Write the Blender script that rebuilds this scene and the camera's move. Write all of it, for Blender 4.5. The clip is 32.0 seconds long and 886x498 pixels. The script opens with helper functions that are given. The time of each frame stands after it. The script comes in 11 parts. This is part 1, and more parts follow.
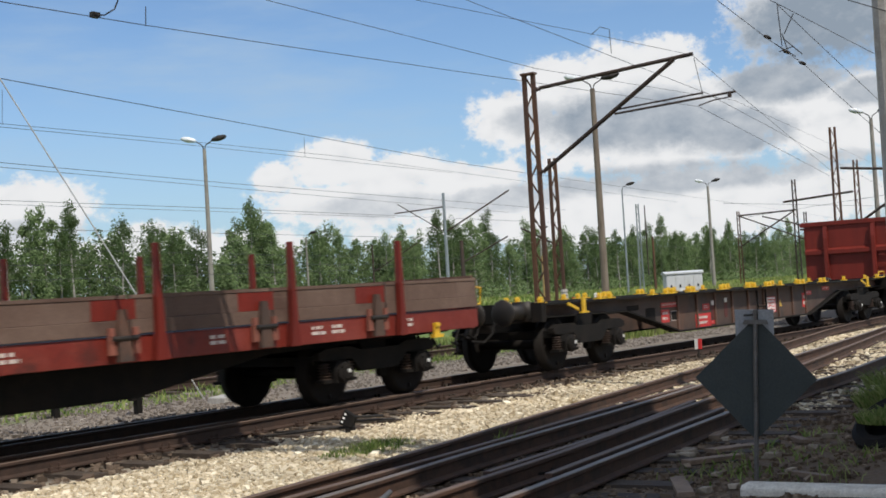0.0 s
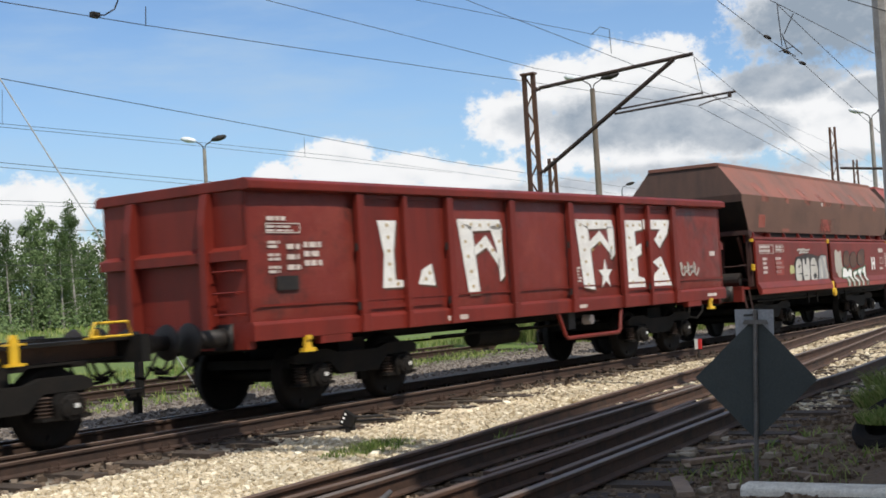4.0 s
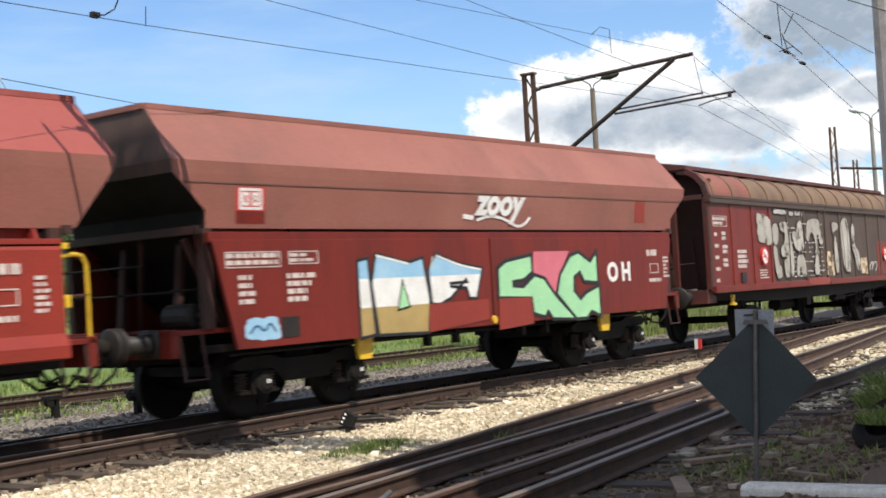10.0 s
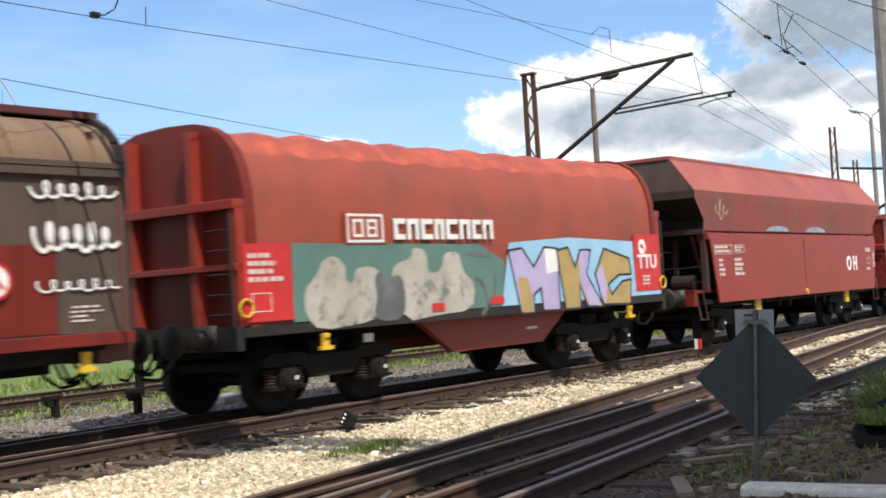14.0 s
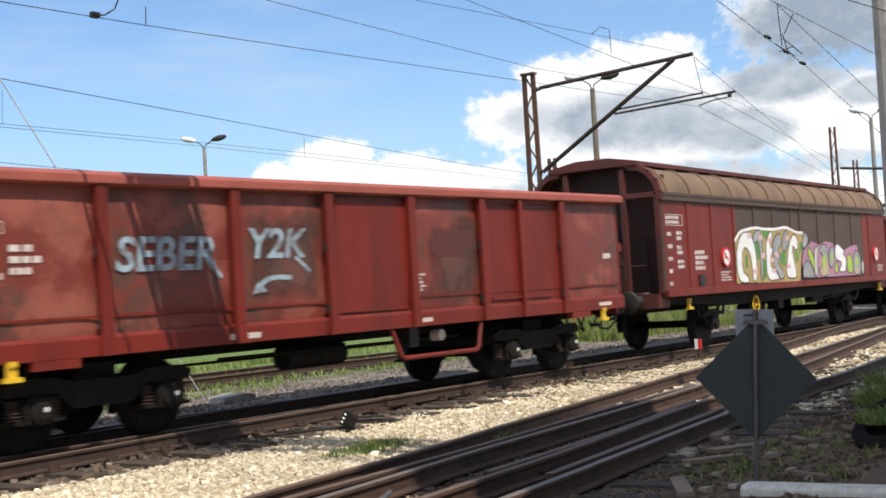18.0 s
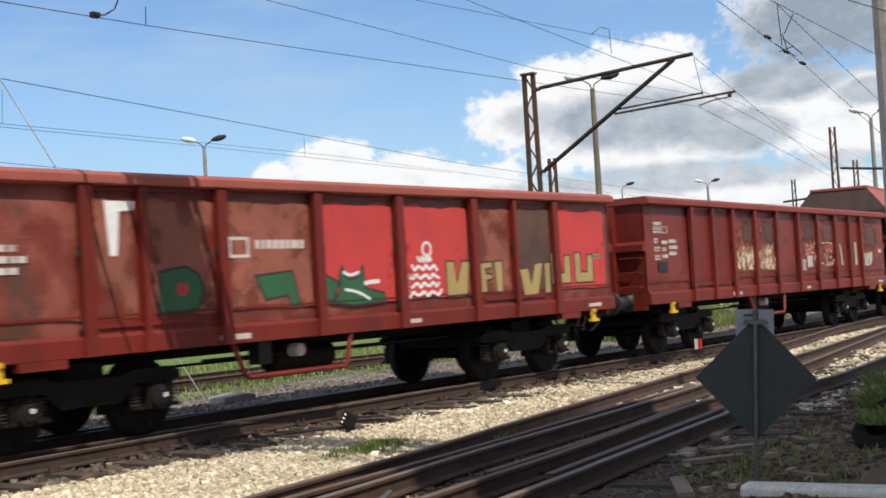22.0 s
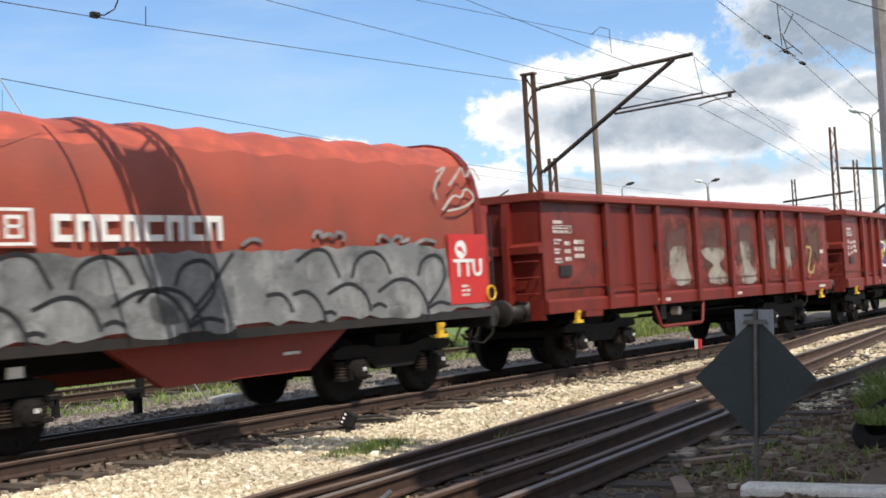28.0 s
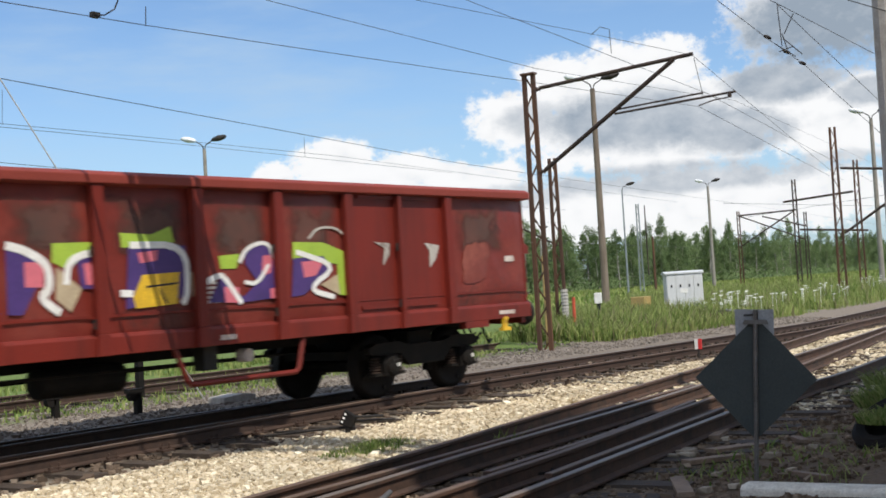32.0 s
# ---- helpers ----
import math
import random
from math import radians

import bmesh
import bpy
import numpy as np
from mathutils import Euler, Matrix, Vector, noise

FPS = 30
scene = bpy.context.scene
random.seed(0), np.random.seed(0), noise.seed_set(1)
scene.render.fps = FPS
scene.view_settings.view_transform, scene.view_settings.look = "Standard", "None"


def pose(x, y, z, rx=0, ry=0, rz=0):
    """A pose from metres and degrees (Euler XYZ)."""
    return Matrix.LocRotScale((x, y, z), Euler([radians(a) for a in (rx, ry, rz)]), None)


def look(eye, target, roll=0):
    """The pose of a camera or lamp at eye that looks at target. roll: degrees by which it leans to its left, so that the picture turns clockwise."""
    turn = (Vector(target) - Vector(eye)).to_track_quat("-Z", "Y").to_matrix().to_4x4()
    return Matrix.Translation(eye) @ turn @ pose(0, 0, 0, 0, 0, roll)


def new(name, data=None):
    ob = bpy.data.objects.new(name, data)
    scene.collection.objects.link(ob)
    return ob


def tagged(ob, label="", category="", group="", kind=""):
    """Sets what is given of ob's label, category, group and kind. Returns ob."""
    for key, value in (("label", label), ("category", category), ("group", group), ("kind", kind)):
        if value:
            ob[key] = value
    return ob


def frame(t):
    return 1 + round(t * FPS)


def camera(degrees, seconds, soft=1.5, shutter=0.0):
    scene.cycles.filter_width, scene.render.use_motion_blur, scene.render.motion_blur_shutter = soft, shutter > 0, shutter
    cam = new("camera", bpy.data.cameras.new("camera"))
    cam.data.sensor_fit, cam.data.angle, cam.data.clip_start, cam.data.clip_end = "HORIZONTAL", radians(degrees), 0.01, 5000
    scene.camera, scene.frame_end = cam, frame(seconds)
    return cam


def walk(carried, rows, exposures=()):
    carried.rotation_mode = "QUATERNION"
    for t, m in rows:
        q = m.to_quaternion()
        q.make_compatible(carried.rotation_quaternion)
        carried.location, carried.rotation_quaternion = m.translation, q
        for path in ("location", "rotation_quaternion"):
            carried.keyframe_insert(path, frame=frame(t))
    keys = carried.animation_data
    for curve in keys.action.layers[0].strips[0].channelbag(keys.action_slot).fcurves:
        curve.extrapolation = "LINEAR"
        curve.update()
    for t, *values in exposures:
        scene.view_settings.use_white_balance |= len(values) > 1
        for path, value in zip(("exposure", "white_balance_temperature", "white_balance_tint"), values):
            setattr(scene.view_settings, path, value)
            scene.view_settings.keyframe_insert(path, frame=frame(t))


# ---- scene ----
# Camera: a hand-high tripod stand beside the tracks, eye 1.48 m over the rail tops.
EYE = Vector((0.0, 0.0, 1.478))
AIM = Vector((0.82230, 0.56807, 0.03345))
cam = camera(38.16, 32.0, soft=1.7, shutter=0.3)
HERE = look(EYE, EYE + AIM * 20, -3.53)
LEVELS = [(0.0, -0.32), (2.0, -0.28), (3.5, -0.22), (5.5, 0.02), (7.0, 0.17), (10.0, 0.14), (11.0, 0.02), (12.5, 0.16), (14.0, 0.15), (18.0, 0.06), (20.5, 0.12), (22.0, -0.12), (23.0, -0.15), (25.0, 0.02), (28.0, 0.1), (30.0, -0.07), (32.0, -0.12)]
walk(cam, [(0.0, HERE), (32.0, HERE)], exposures=LEVELS)

# ---------------------------------------------------------------- sky, sun
SUN_WAY = Vector((-0.286, -0.63, 1.0)).normalized()      # towards the sun


def make_sun():
    lamp = bpy.data.lights.new("sun", "SUN")
    lamp.energy, lamp.angle, lamp.color = 4.75, radians(0.53), (1.0, 0.945, 0.86)
    ob = new("sun", lamp)
    ob.matrix_world = look(SUN_WAY * 60, (0, 0, 0))
    return ob


def make_world():
    w = bpy.data.worlds.new("sky")
    scene.world = w
    w.use_nodes = True
    nt = w.node_tree
    nt.nodes.clear()
    N, L = nt.nodes.new, nt.links.new

    def math(op, a, b=None, c=None, clamp=False):
        n = N("ShaderNodeMath")
        n.operation, n.use_clamp = op, clamp
        for i, v in enumerate((a, b, c)):
            if v is None:
                continue
            if isinstance(v, (int, float)):
                n.inputs[i].default_value = v
            else:
                L(v, n.inputs[i])
        return n.outputs[0]

    def ramp(v, lo, hi):
        n = N("ShaderNodeMapRange")
        n.interpolation_type = "SMOOTHSTEP"
        L(v, n.inputs[0])
        n.inputs[1].default_value, n.inputs[2].default_value = lo, hi
        return n.outputs[0]

    def mix(f, a, b):
        n = N("ShaderNodeMix")
        n.data_type = "RGBA"
        if isinstance(f, float):
            n.inputs[0].default_value = f
        else:
            L(f, n.inputs[0])
        for i, v in ((6, a), (7, b)):
            if isinstance(v, tuple):
                n.inputs[i].default_value = (*v, 1)
            else:
                L(v, n.inputs[i])
        return n.outputs[2]

    sky = N("ShaderNodeTexSky")
    sky.sky_type, sky.sun_disc = "NISHITA", False
    sky.sun_elevation = math_el
    sky.sun_rotation = math_az
    sky.air_density, sky.dust_density, sky.ozone_density = 1.0, 0.6, 1.6
    scale = N("ShaderNodeVectorMath")
    scale.operation = "SCALE"
    L(sky.outputs[0], scale.inputs[0])
    scale.inputs[3].default_value = 0.125
    blue = N("ShaderNodeVectorMath")
    blue.operation = "MULTIPLY"
    L(scale.outputs[0], blue.inputs[0])
    blue.inputs[1].default_value = (1.0, 1.17, 1.37)
    co = N("ShaderNodeTexCoord")
    sep = N("ShaderNodeSeparateXYZ")
    L(co.outputs["Generated"], sep.inputs[0])
    az = math("MULTIPLY", math("ARCTAN2", sep.outputs[0], sep.outputs[1]), 57.2958)
    el = math("MULTIPLY", math("ARCSINE", sep.outputs[2]), 57.2958)
    cv = N("ShaderNodeCombineXYZ")
    L(az, cv.inputs[0])
    L(el, cv.inputs[1])

    def noise_at(scl, detail, stretch=(1, 1, 1), rough=0.55, off=0.0):
        m = N("ShaderNodeMapping")
        L(cv.outputs[0], m.inputs[0])
        m.inputs[3].default_value = stretch
        m.inputs[1].default_value = (off, off, 0)
        n = N("ShaderNodeTexNoise")
        L(m.outputs[0], n.inputs["Vector"])
        n.inputs["Scale"].default_value, n.inputs["Detail"].default_value, n.inputs["Roughness"].default_value = scl, detail, rough
        return n.outputs[0]

    big = noise_at(0.34, 9, (1, 1.3, 1), 0.62)
    fine = noise_at(1.2, 8, (1, 1.2, 1), 0.65, 7.0)
    lump = noise_at(0.7, 8, (1, 1.4, 1), 0.6, 19.0)
    wob = math("ADD", math("MULTIPLY", math("SUBTRACT", big, 0.5), 1.3), math("MULTIPLY", math("SUBTRACT", fine, 0.5), 1.1))

    def blob(a0, e0, ra, re):
        x = math("DIVIDE", math("SUBTRACT", az, a0), ra)
        y = math("DIVIDE", math("SUBTRACT", el, e0), re)
        r = math("SQRT", math("ADD", math("MULTIPLY", x, x), math("MULTIPLY", y, y)))
        return math("SUBTRACT", 1.0, r)

    # heaps of cumulus: azimuth, elevation, half width, half height in degrees
    heaps = None
    for b in CLOUDS:
        v = blob(*b)
        heaps = v if heaps is None else math("MAXIMUM", heaps, v)
    # loose field of clouds all round the rest of the sky
    field = ramp(noise_at(0.055, 5, (1, 1.8, 1), 0.55, 3.0), 0.42, 0.60)
    away = ramp(math("ABSOLUTE", math("SUBTRACT", az, 55.0)), 26.0, 40.0)
    dens = ramp(math("ADD", heaps, wob), -0.06, 0.32)
    dens = math("MAXIMUM", dens, math("MULTIPLY", math("MULTIPLY", field, away), 0.9))
    # shaded undersides
    dark = None
    for b in SHADES:
        v = ramp(math("ADD", blob(*b[:4]), math("MULTIPLY", wob, 0.4)), 0.0, 0.5)
        v = math("MULTIPLY", v, b[4])
        dark = v if dark is None else math("MAXIMUM", dark, v)
    dark = math("ADD", dark, math("MULTIPLY", math("SUBTRACT", 0.49, lump), 0.9), clamp=True)
    cloud = mix(dark, (1.14, 1.15, 1.165), (0.38, 0.46, 0.56))
    # thin high streaks
    cirrus = math("MULTIPLY", ramp(noise_at(0.16, 7, (0.5, 2.2, 1), 0.6, 11.0), 0.42, 0.8), 0.6)
    low = math("SUBTRACT", 1.0, ramp(el, -2.0, 13.0))
    base = mix(math("MULTIPLY", low, 0.5), blue.outputs[0], (0.50, 0.71, 0.95))
    base = mix(cirrus, base, (0.58, 0.76, 0.96))
    tint = mix(dens, base, cloud)
    bg = N("ShaderNodeBackground")
    L(tint, bg.inputs[0])
    bg.inputs[1].default_value = 0.92
    out = N("ShaderNodeOutputWorld")
    L(bg.outputs[0], out.inputs[0])


math_el = math.asin(SUN_WAY.z)
math_az = math.atan2(SUN_WAY.x, SUN_WAY.y)
CLOUDS = [(50.6, 5.9, 2.3, 1.3), (53.6, 5.4, 2.4, 1.2), (55.8, 4.9, 2.0, 1.0), (58.3, 5.0, 1.3, 0.8), (53.0, 4.3, 6.5, 1.2), (48.0, 5.5, 1.2, 0.8), (61.2, 8.8, 2.2, 1.5), (63.6, 9.3, 2.4, 1.7),
          (65.6, 9.3, 2.0, 1.6), (67.0, 7.6, 2.3, 1.4), (59.0, 7.4, 2.4, 1.5), (65.0, 6.6, 7.5, 2.5), (72.0, 10.9, 4.0, 2.5), (76.5, 10.8, 4.0, 2.6), (70.5, 7.6, 3.4, 1.6), (73.0, 6.4, 5.0, 2.2), (38.0, 4.7, 2.9, 1.3),
          (35.0, 4.4, 3.0, 1.5), (64.0, 3.2, 15.0, 1.9), (42.0, 2.4, 7.0, 0.9), (36.6, 4.3, 3.4, 1.9), (42.8, 3.0, 2.2, 0.9), (46.0, 2.6, 4.0, 0.9)]
SHADES = [(72.8, 10.4, 5.4, 2.7, 1.0), (77.0, 11.0, 4.0, 2.6, 1.0), (70.8, 8.2, 3.6, 1.3, 0.8), (64.3, 7.0, 5.6, 1.7, 0.8), (60.0, 7.4, 2.4, 1.0, 0.5), (68.5, 6.2, 3.4, 1.3, 0.75), (66.0, 4.4, 8.0, 0.9, 0.62), (58.5, 4.0, 4.0, 0.8, 0.45), (53.0, 4.0, 4.5, 0.7, 0.4), (74.5, 7.4, 2.6, 0.8, 0.7), (72.5, 4.6, 3.0, 0.6, 0.45), (37.5, 3.7, 3.2, 0.6, 0.4)]
make_world()
make_sun()


# ---------------------------------------------------------------- materials
def mat(name, color, rough=0.6, metal=0.0, dirt=None, amount=0.5, scl=2.0, bump=0.0, fine=60.0, streak=False, rand=0.0, spec=0.4):
    """Paint, metal or earth: a base colour, a second colour in large stains and streaks, fine grain and relief."""
    m = bpy.data.materials.new(name)
    m.use_nodes = True
    nt = m.node_tree
    N, L = nt.nodes.new, nt.links.new
    b = nt.nodes["Principled BSDF"]
    b.inputs["Roughness"].default_value, b.inputs["Metallic"].default_value = rough, metal
    b.inputs["Specular IOR Level"].default_value = spec
    co = N("ShaderNodeTexCoord")
    mp = N("ShaderNodeMapping")
    L(co.outputs["Object"], mp.inputs[0])
    if streak:
        mp.inputs[3].default_value = (2.2, 2.2, 0.35)
    n1 = N("ShaderNodeTexNoise")
    L(mp.outputs[0], n1.inputs["Vector"])
    n1.inputs["Scale"].default_value, n1.inputs["Detail"].default_value, n1.inputs["Roughness"].default_value = scl, 7, 0.62
    n2 = N("ShaderNodeTexNoise")
    L(co.outputs["Object"], n2.inputs["Vector"])
    n2.inputs["Scale"].default_value, n2.inputs["Detail"].default_value = fine, 3
    r = N("ShaderNodeMapRange")
    L(n1.outputs[0], r.inputs[0])
    r.inputs[1].default_value, r.inputs[2].default_value = 0.42, 0.68
    r.inputs[4].default_value = amount
    mx = N("ShaderNodeMix")
    mx.data_type = "RGBA"
    L(r.outputs[0], mx.inputs[0])
    mx.inputs[6].default_value = (*color, 1)
    mx.inputs[7].default_value = (*(dirt or tuple(c * 0.6 for c in color)), 1)
    hs = N("ShaderNodeHueSaturation")
    L(mx.outputs[2], hs.inputs["Color"])
    v = N("ShaderNodeMapRange")
    L(n2.outputs[0], v.inputs[0])
    v.inputs[1].default_value, v.inputs[2].default_value, v.inputs[3].default_value, v.inputs[4].default_value = 0.25, 0.75, 0.82, 1.18
    val = v.outputs[0]
    if rand:
        oi = N("ShaderNodeObjectInfo")
        rr = N("ShaderNodeMapRange")
        L(oi.outputs["Random"], rr.inputs[0])
        rr.inputs[3].default_value, rr.inputs[4].default_value = 1 - rand, 1 + rand
        mm = N("ShaderNodeMath")
        mm.operation = "MULTIPLY"
        L(val, mm.inputs[0])
        L(rr.outputs[0], mm.inputs[1])
        val = mm.outputs[0]
    L(val, hs.inputs["Value"])
    L(hs.outputs[0], b.inputs["Base Color"])
    if bump:
        bp = N("ShaderNodeBump")
        bp.inputs["Strength"].default_value, bp.inputs["Distance"].default_value = min(1.0, bump), 0.02
        L(n2.outputs[0], bp.inputs["Height"])
        L(bp.outputs[0], b.inputs["Normal"])
    return m


def island_mat(name, c0, c1, rough=0.9, hue=None, sheen=0.0, trans=0.0):
    """For loose stuff: each stone, leaf or blade takes its own shade between two colours."""
    m = bpy.data.materials.new(name)
    m.use_nodes = True
    nt = m.node_tree
    N, L = nt.nodes.new, nt.links.new
    b = nt.nodes["Principled BSDF"]
    b.inputs["Roughness"].default_value = rough
    b.inputs["Specular IOR Level"].default_value = 0.25
    g = N("ShaderNodeNewGeometry")
    cr = N("ShaderNodeValToRGB")
    L(g.outputs["Random Per Island"], cr.inputs[0])
    cr.color_ramp.elements[0].color, cr.color_ramp.elements[1].color = (*c0, 1), (*c1, 1)
    if hue:
        e = cr.color_ramp.elements.new(0.85)
        e.color = (*hue, 1)
    n = N("ShaderNodeTexNoise")
    co = N("ShaderNodeTexCoord")
    L(co.outputs["Object"], n.inputs["Vector"])
    n.inputs["Scale"].default_value, n.inputs["Detail"].default_value = 0.45, 5
    v = N("ShaderNodeMapRange")
    L(n.outputs[0], v.inputs[0])
    v.inputs[1].default_value, v.inputs[2].default_value, v.inputs[3].default_value, v.inputs[4].default_value = 0.3, 0.7, 0.75, 1.2
    hs = N("ShaderNodeHueSaturation")
    L(cr.outputs[0], hs.inputs["Color"])
    L(v.outputs[0], hs.inputs["Value"])
    L(hs.outputs[0], b.inputs["Base Color"])
    if trans:
        tr = N("ShaderNodeBsdfTranslucent")
        L(hs.outputs[0], tr.inputs[0])
        ms = N("ShaderNodeMixShader")
        ms.inputs[0].default_value = trans
        L(b.outputs[0], ms.inputs[1])
        L(tr.outputs[0], ms.inputs[2])
        L(ms.outputs[0], nt.nodes["Material Output"].inputs[0])
    return m


def worn(name, base, pale, soot, pale_at=0.54, soot_at=0.56, rough=0.5, scl=0.9, soft=0.07, dent=0.5):
    """Battered paint: a base coat with bleached and sooty patches, scratches and shallow dents, different on every panel."""
    m = bpy.data.materials.new(name)
    m.use_nodes = True
    nt = m.node_tree
    N, L = nt.nodes.new, nt.links.new
    b = nt.nodes["Principled BSDF"]
    co, oi, ad = N("ShaderNodeTexCoord"), N("ShaderNodeObjectInfo"), N("ShaderNodeVectorMath")
    ad.operation = "MULTIPLY_ADD"
    cb = N("ShaderNodeCombineXYZ")
    for i in range(3):
        L(oi.outputs["Random"], cb.inputs[i])
    L(cb.outputs[0], ad.inputs[0])
    ad.inputs[1].default_value = (41.0, 13.0, 27.0)
    L(co.outputs["Object"], ad.inputs[2])

    def noise_of(scale, detail, rough_, stretch=(1, 1, 1), off=0.0):
        mp = N("ShaderNodeMapping")
        L(ad.outputs[0], mp.inputs[0])
        mp.inputs[1].default_value, mp.inputs[3].default_value = (off, off, off), stretch
        n = N("ShaderNodeTexNoise")
        L(mp.outputs[0], n.inputs["Vector"])
        n.inputs["Scale"].default_value, n.inputs["Detail"].default_value, n.inputs["Roughness"].default_value = scale, detail, rough_
        return n.outputs[0]

    def step(v, lo, hi, top=1.0):
        n = N("ShaderNodeMapRange")
        n.interpolation_type = "SMOOTHSTEP"
        L(v, n.inputs[0])
        n.inputs[1].default_value, n.inputs[2].default_value, n.inputs[4].default_value = lo, hi, top
        return n.outputs[0]

    def mix(f, a, c):
        n = N("ShaderNodeMix")
        n.data_type = "RGBA"
        L(f, n.inputs[0])
        for i, v in ((6, a), (7, c)):
            if isinstance(v, tuple):
                n.inputs[i].default_value = (*v, 1)
            else:
                L(v, n.inputs[i])
        return n.outputs[2]
    big = noise_of(scl, 9, 0.66)
    c = mix(step(big, pale_at - soft, pale_at + soft), base, pale)
    c = mix(step(noise_of(scl * 1.2, 9, 0.68, off=9.0), soot_at - soft, soot_at + soft), c, soot)
    c = mix(step(noise_of(3.0, 5, 0.6, (0.5, 1, 7), 3.0), 0.64, 0.70, 0.5), c, pale)
    c = mix(step(noise_of(2.4, 6, 0.6, (5, 1, 0.35), 5.0), 0.60, 0.72, 0.55), c, soot)
    hs = N("ShaderNodeHueSaturation")
    L(c, hs.inputs["Color"])
    v = N("ShaderNodeMapRange")
    L(noise_of(45.0, 3, 0.5), v.inputs[0])
    v.inputs[1].default_value, v.inputs[2].default_value, v.inputs[3].default_value, v.inputs[4].default_value = 0.25, 0.75, 0.85, 1.15
    L(v.outputs[0], hs.inputs["Value"])
    L(hs.outputs[0], b.inputs["Base Color"])
    r = N("ShaderNodeMapRange")
    L(big, r.inputs[0])
    r.inputs[1].default_value, r.inputs[2].default_value, r.inputs[3].default_value, r.inputs[4].default_value = 0.3, 0.7, rough - 0.12, rough + 0.16
    L(r.outputs[0], b.inputs["Roughness"])
    b.inputs["Specular IOR Level"].default_value = 0.45
    bp = N("ShaderNodeBump")
    bp.inputs["Strength"].default_value, bp.inputs["Distance"].default_value = dent, 0.09
    L(noise_of(1.5, 3, 0.45, off=17.0), bp.inputs["Height"])
    L(bp.outputs[0], b.inputs["Normal"])
    return m


def stain(name, c0, c1, scl=3.0, lo=0.40, hi=0.60, fade=0.0, rough=0.65):
    """Spray or soot that is worn through in places: bare where its noise runs low and, with fade, thinning out towards its rim."""
    m = bpy.data.materials.new(name)
    m.use_nodes = True
    nt = m.node_tree
    N, L = nt.nodes.new, nt.links.new
    b = nt.nodes["Principled BSDF"]
    b.inputs["Roughness"].default_value = rough
    co, oi = N("ShaderNodeTexCoord"), N("ShaderNodeObjectInfo")
    ad = N("ShaderNodeVectorMath")
    ad.operation = "ADD"
    L(co.outputs["Object"], ad.inputs[0])
    L(oi.outputs["Random"], ad.inputs[1])

    def noise_of(scale, detail):
        n = N("ShaderNodeTexNoise")
        L(ad.outputs[0], n.inputs["Vector"])
        n.inputs["Scale"].default_value, n.inputs["Detail"].default_value, n.inputs["Roughness"].default_value = scale, detail, 0.66
        return n.outputs[0]

    def two(op, a, c):
        n = N("ShaderNodeMath")
        n.operation = op
        for i, v in enumerate((a, c)):
            if isinstance(v, float):
                n.inputs[i].default_value = v
            else:
                L(v, n.inputs[i])
        return n.outputs[0]
    v = noise_of(scl, 8)
    if fade:
        sp = N("ShaderNodeSeparateXYZ")
        L(co.outputs["Generated"], sp.inputs[0])
        far = two("MAXIMUM", two("ABSOLUTE", two("SUBTRACT", sp.outputs[0], 0.5), 0.0), two("ABSOLUTE", two("SUBTRACT", sp.outputs[2], 0.5), 0.0))
        v = two("ADD", v, two("MULTIPLY", two("SUBTRACT", 0.36, far), fade))
    r = N("ShaderNodeMapRange")
    r.interpolation_type = "SMOOTHSTEP"
    L(v, r.inputs[0])
    r.inputs[1].default_value, r.inputs[2].default_value = lo, hi
    mx = N("ShaderNodeMix")
    mx.data_type = "RGBA"
    g = N("ShaderNodeMapRange")
    L(noise_of(scl * 0.7, 6), g.inputs[0])
    g.inputs[1].default_value, g.inputs[2].default_value = 0.35, 0.65
    L(g.outputs[0], mx.inputs[0])
    mx.inputs[6].default_value, mx.inputs[7].default_value = (*c0, 1), (*c1, 1)
    L(mx.outputs[2], b.inputs["Base Color"])
    tr, ms = N("ShaderNodeBsdfTransparent"), N("ShaderNodeMixShader")
    L(r.outputs[0], ms.inputs[0])
    L(tr.outputs[0], ms.inputs[1])
    L(b.outputs[0], ms.inputs[2])
    L(ms.outputs[0], nt.nodes["Material Output"].inputs[0])
    return m


M_RED = mat("oxide_red_paint", (0.172, 0.0205, 0.0128), 0.5, dirt=(0.092, 0.015, 0.0105), amount=0.75, scl=1.1, streak=True, bump=0.05, spec=0.3)
# A paler red for the top rims.
M_RED_RIM = mat("paler_red_paint", (0.235, 0.043, 0.029), 0.55, dirt=(0.175, 0.032, 0.022), amount=0.8, scl=0.9, bump=0.06, spec=0.3)
M_RED_FRESH = mat("bright_red_paint", (0.27, 0.033, 0.02), 0.45, dirt=(0.17, 0.028, 0.018), amount=0.5, scl=1.0, bump=0.03)
M_RED_PALE = mat("faded_red_paint", (0.35, 0.090, 0.064), 0.6, dirt=(0.26, 0.07, 0.05), amount=0.9, scl=0.7, bump=0.05)
M_RED_BROWN = mat("red_brown_paint", (0.26, 0.088, 0.060), 0.62, dirt=(0.17, 0.068, 0.048), amount=0.9, scl=0.8, bump=0.06)
M_BROWN = mat("brown_sooty_paint", (0.15, 0.080, 0.056), 0.7, dirt=(0.095, 0.055, 0.04), amount=0.8, scl=0.9, bump=0.06)
M_ROOF_BROWN = mat("dusty_brown_roof", (0.20, 0.125, 0.075), 0.75, dirt=(0.12, 0.075, 0.05), amount=0.8, scl=1.2, streak=True, bump=0.06)
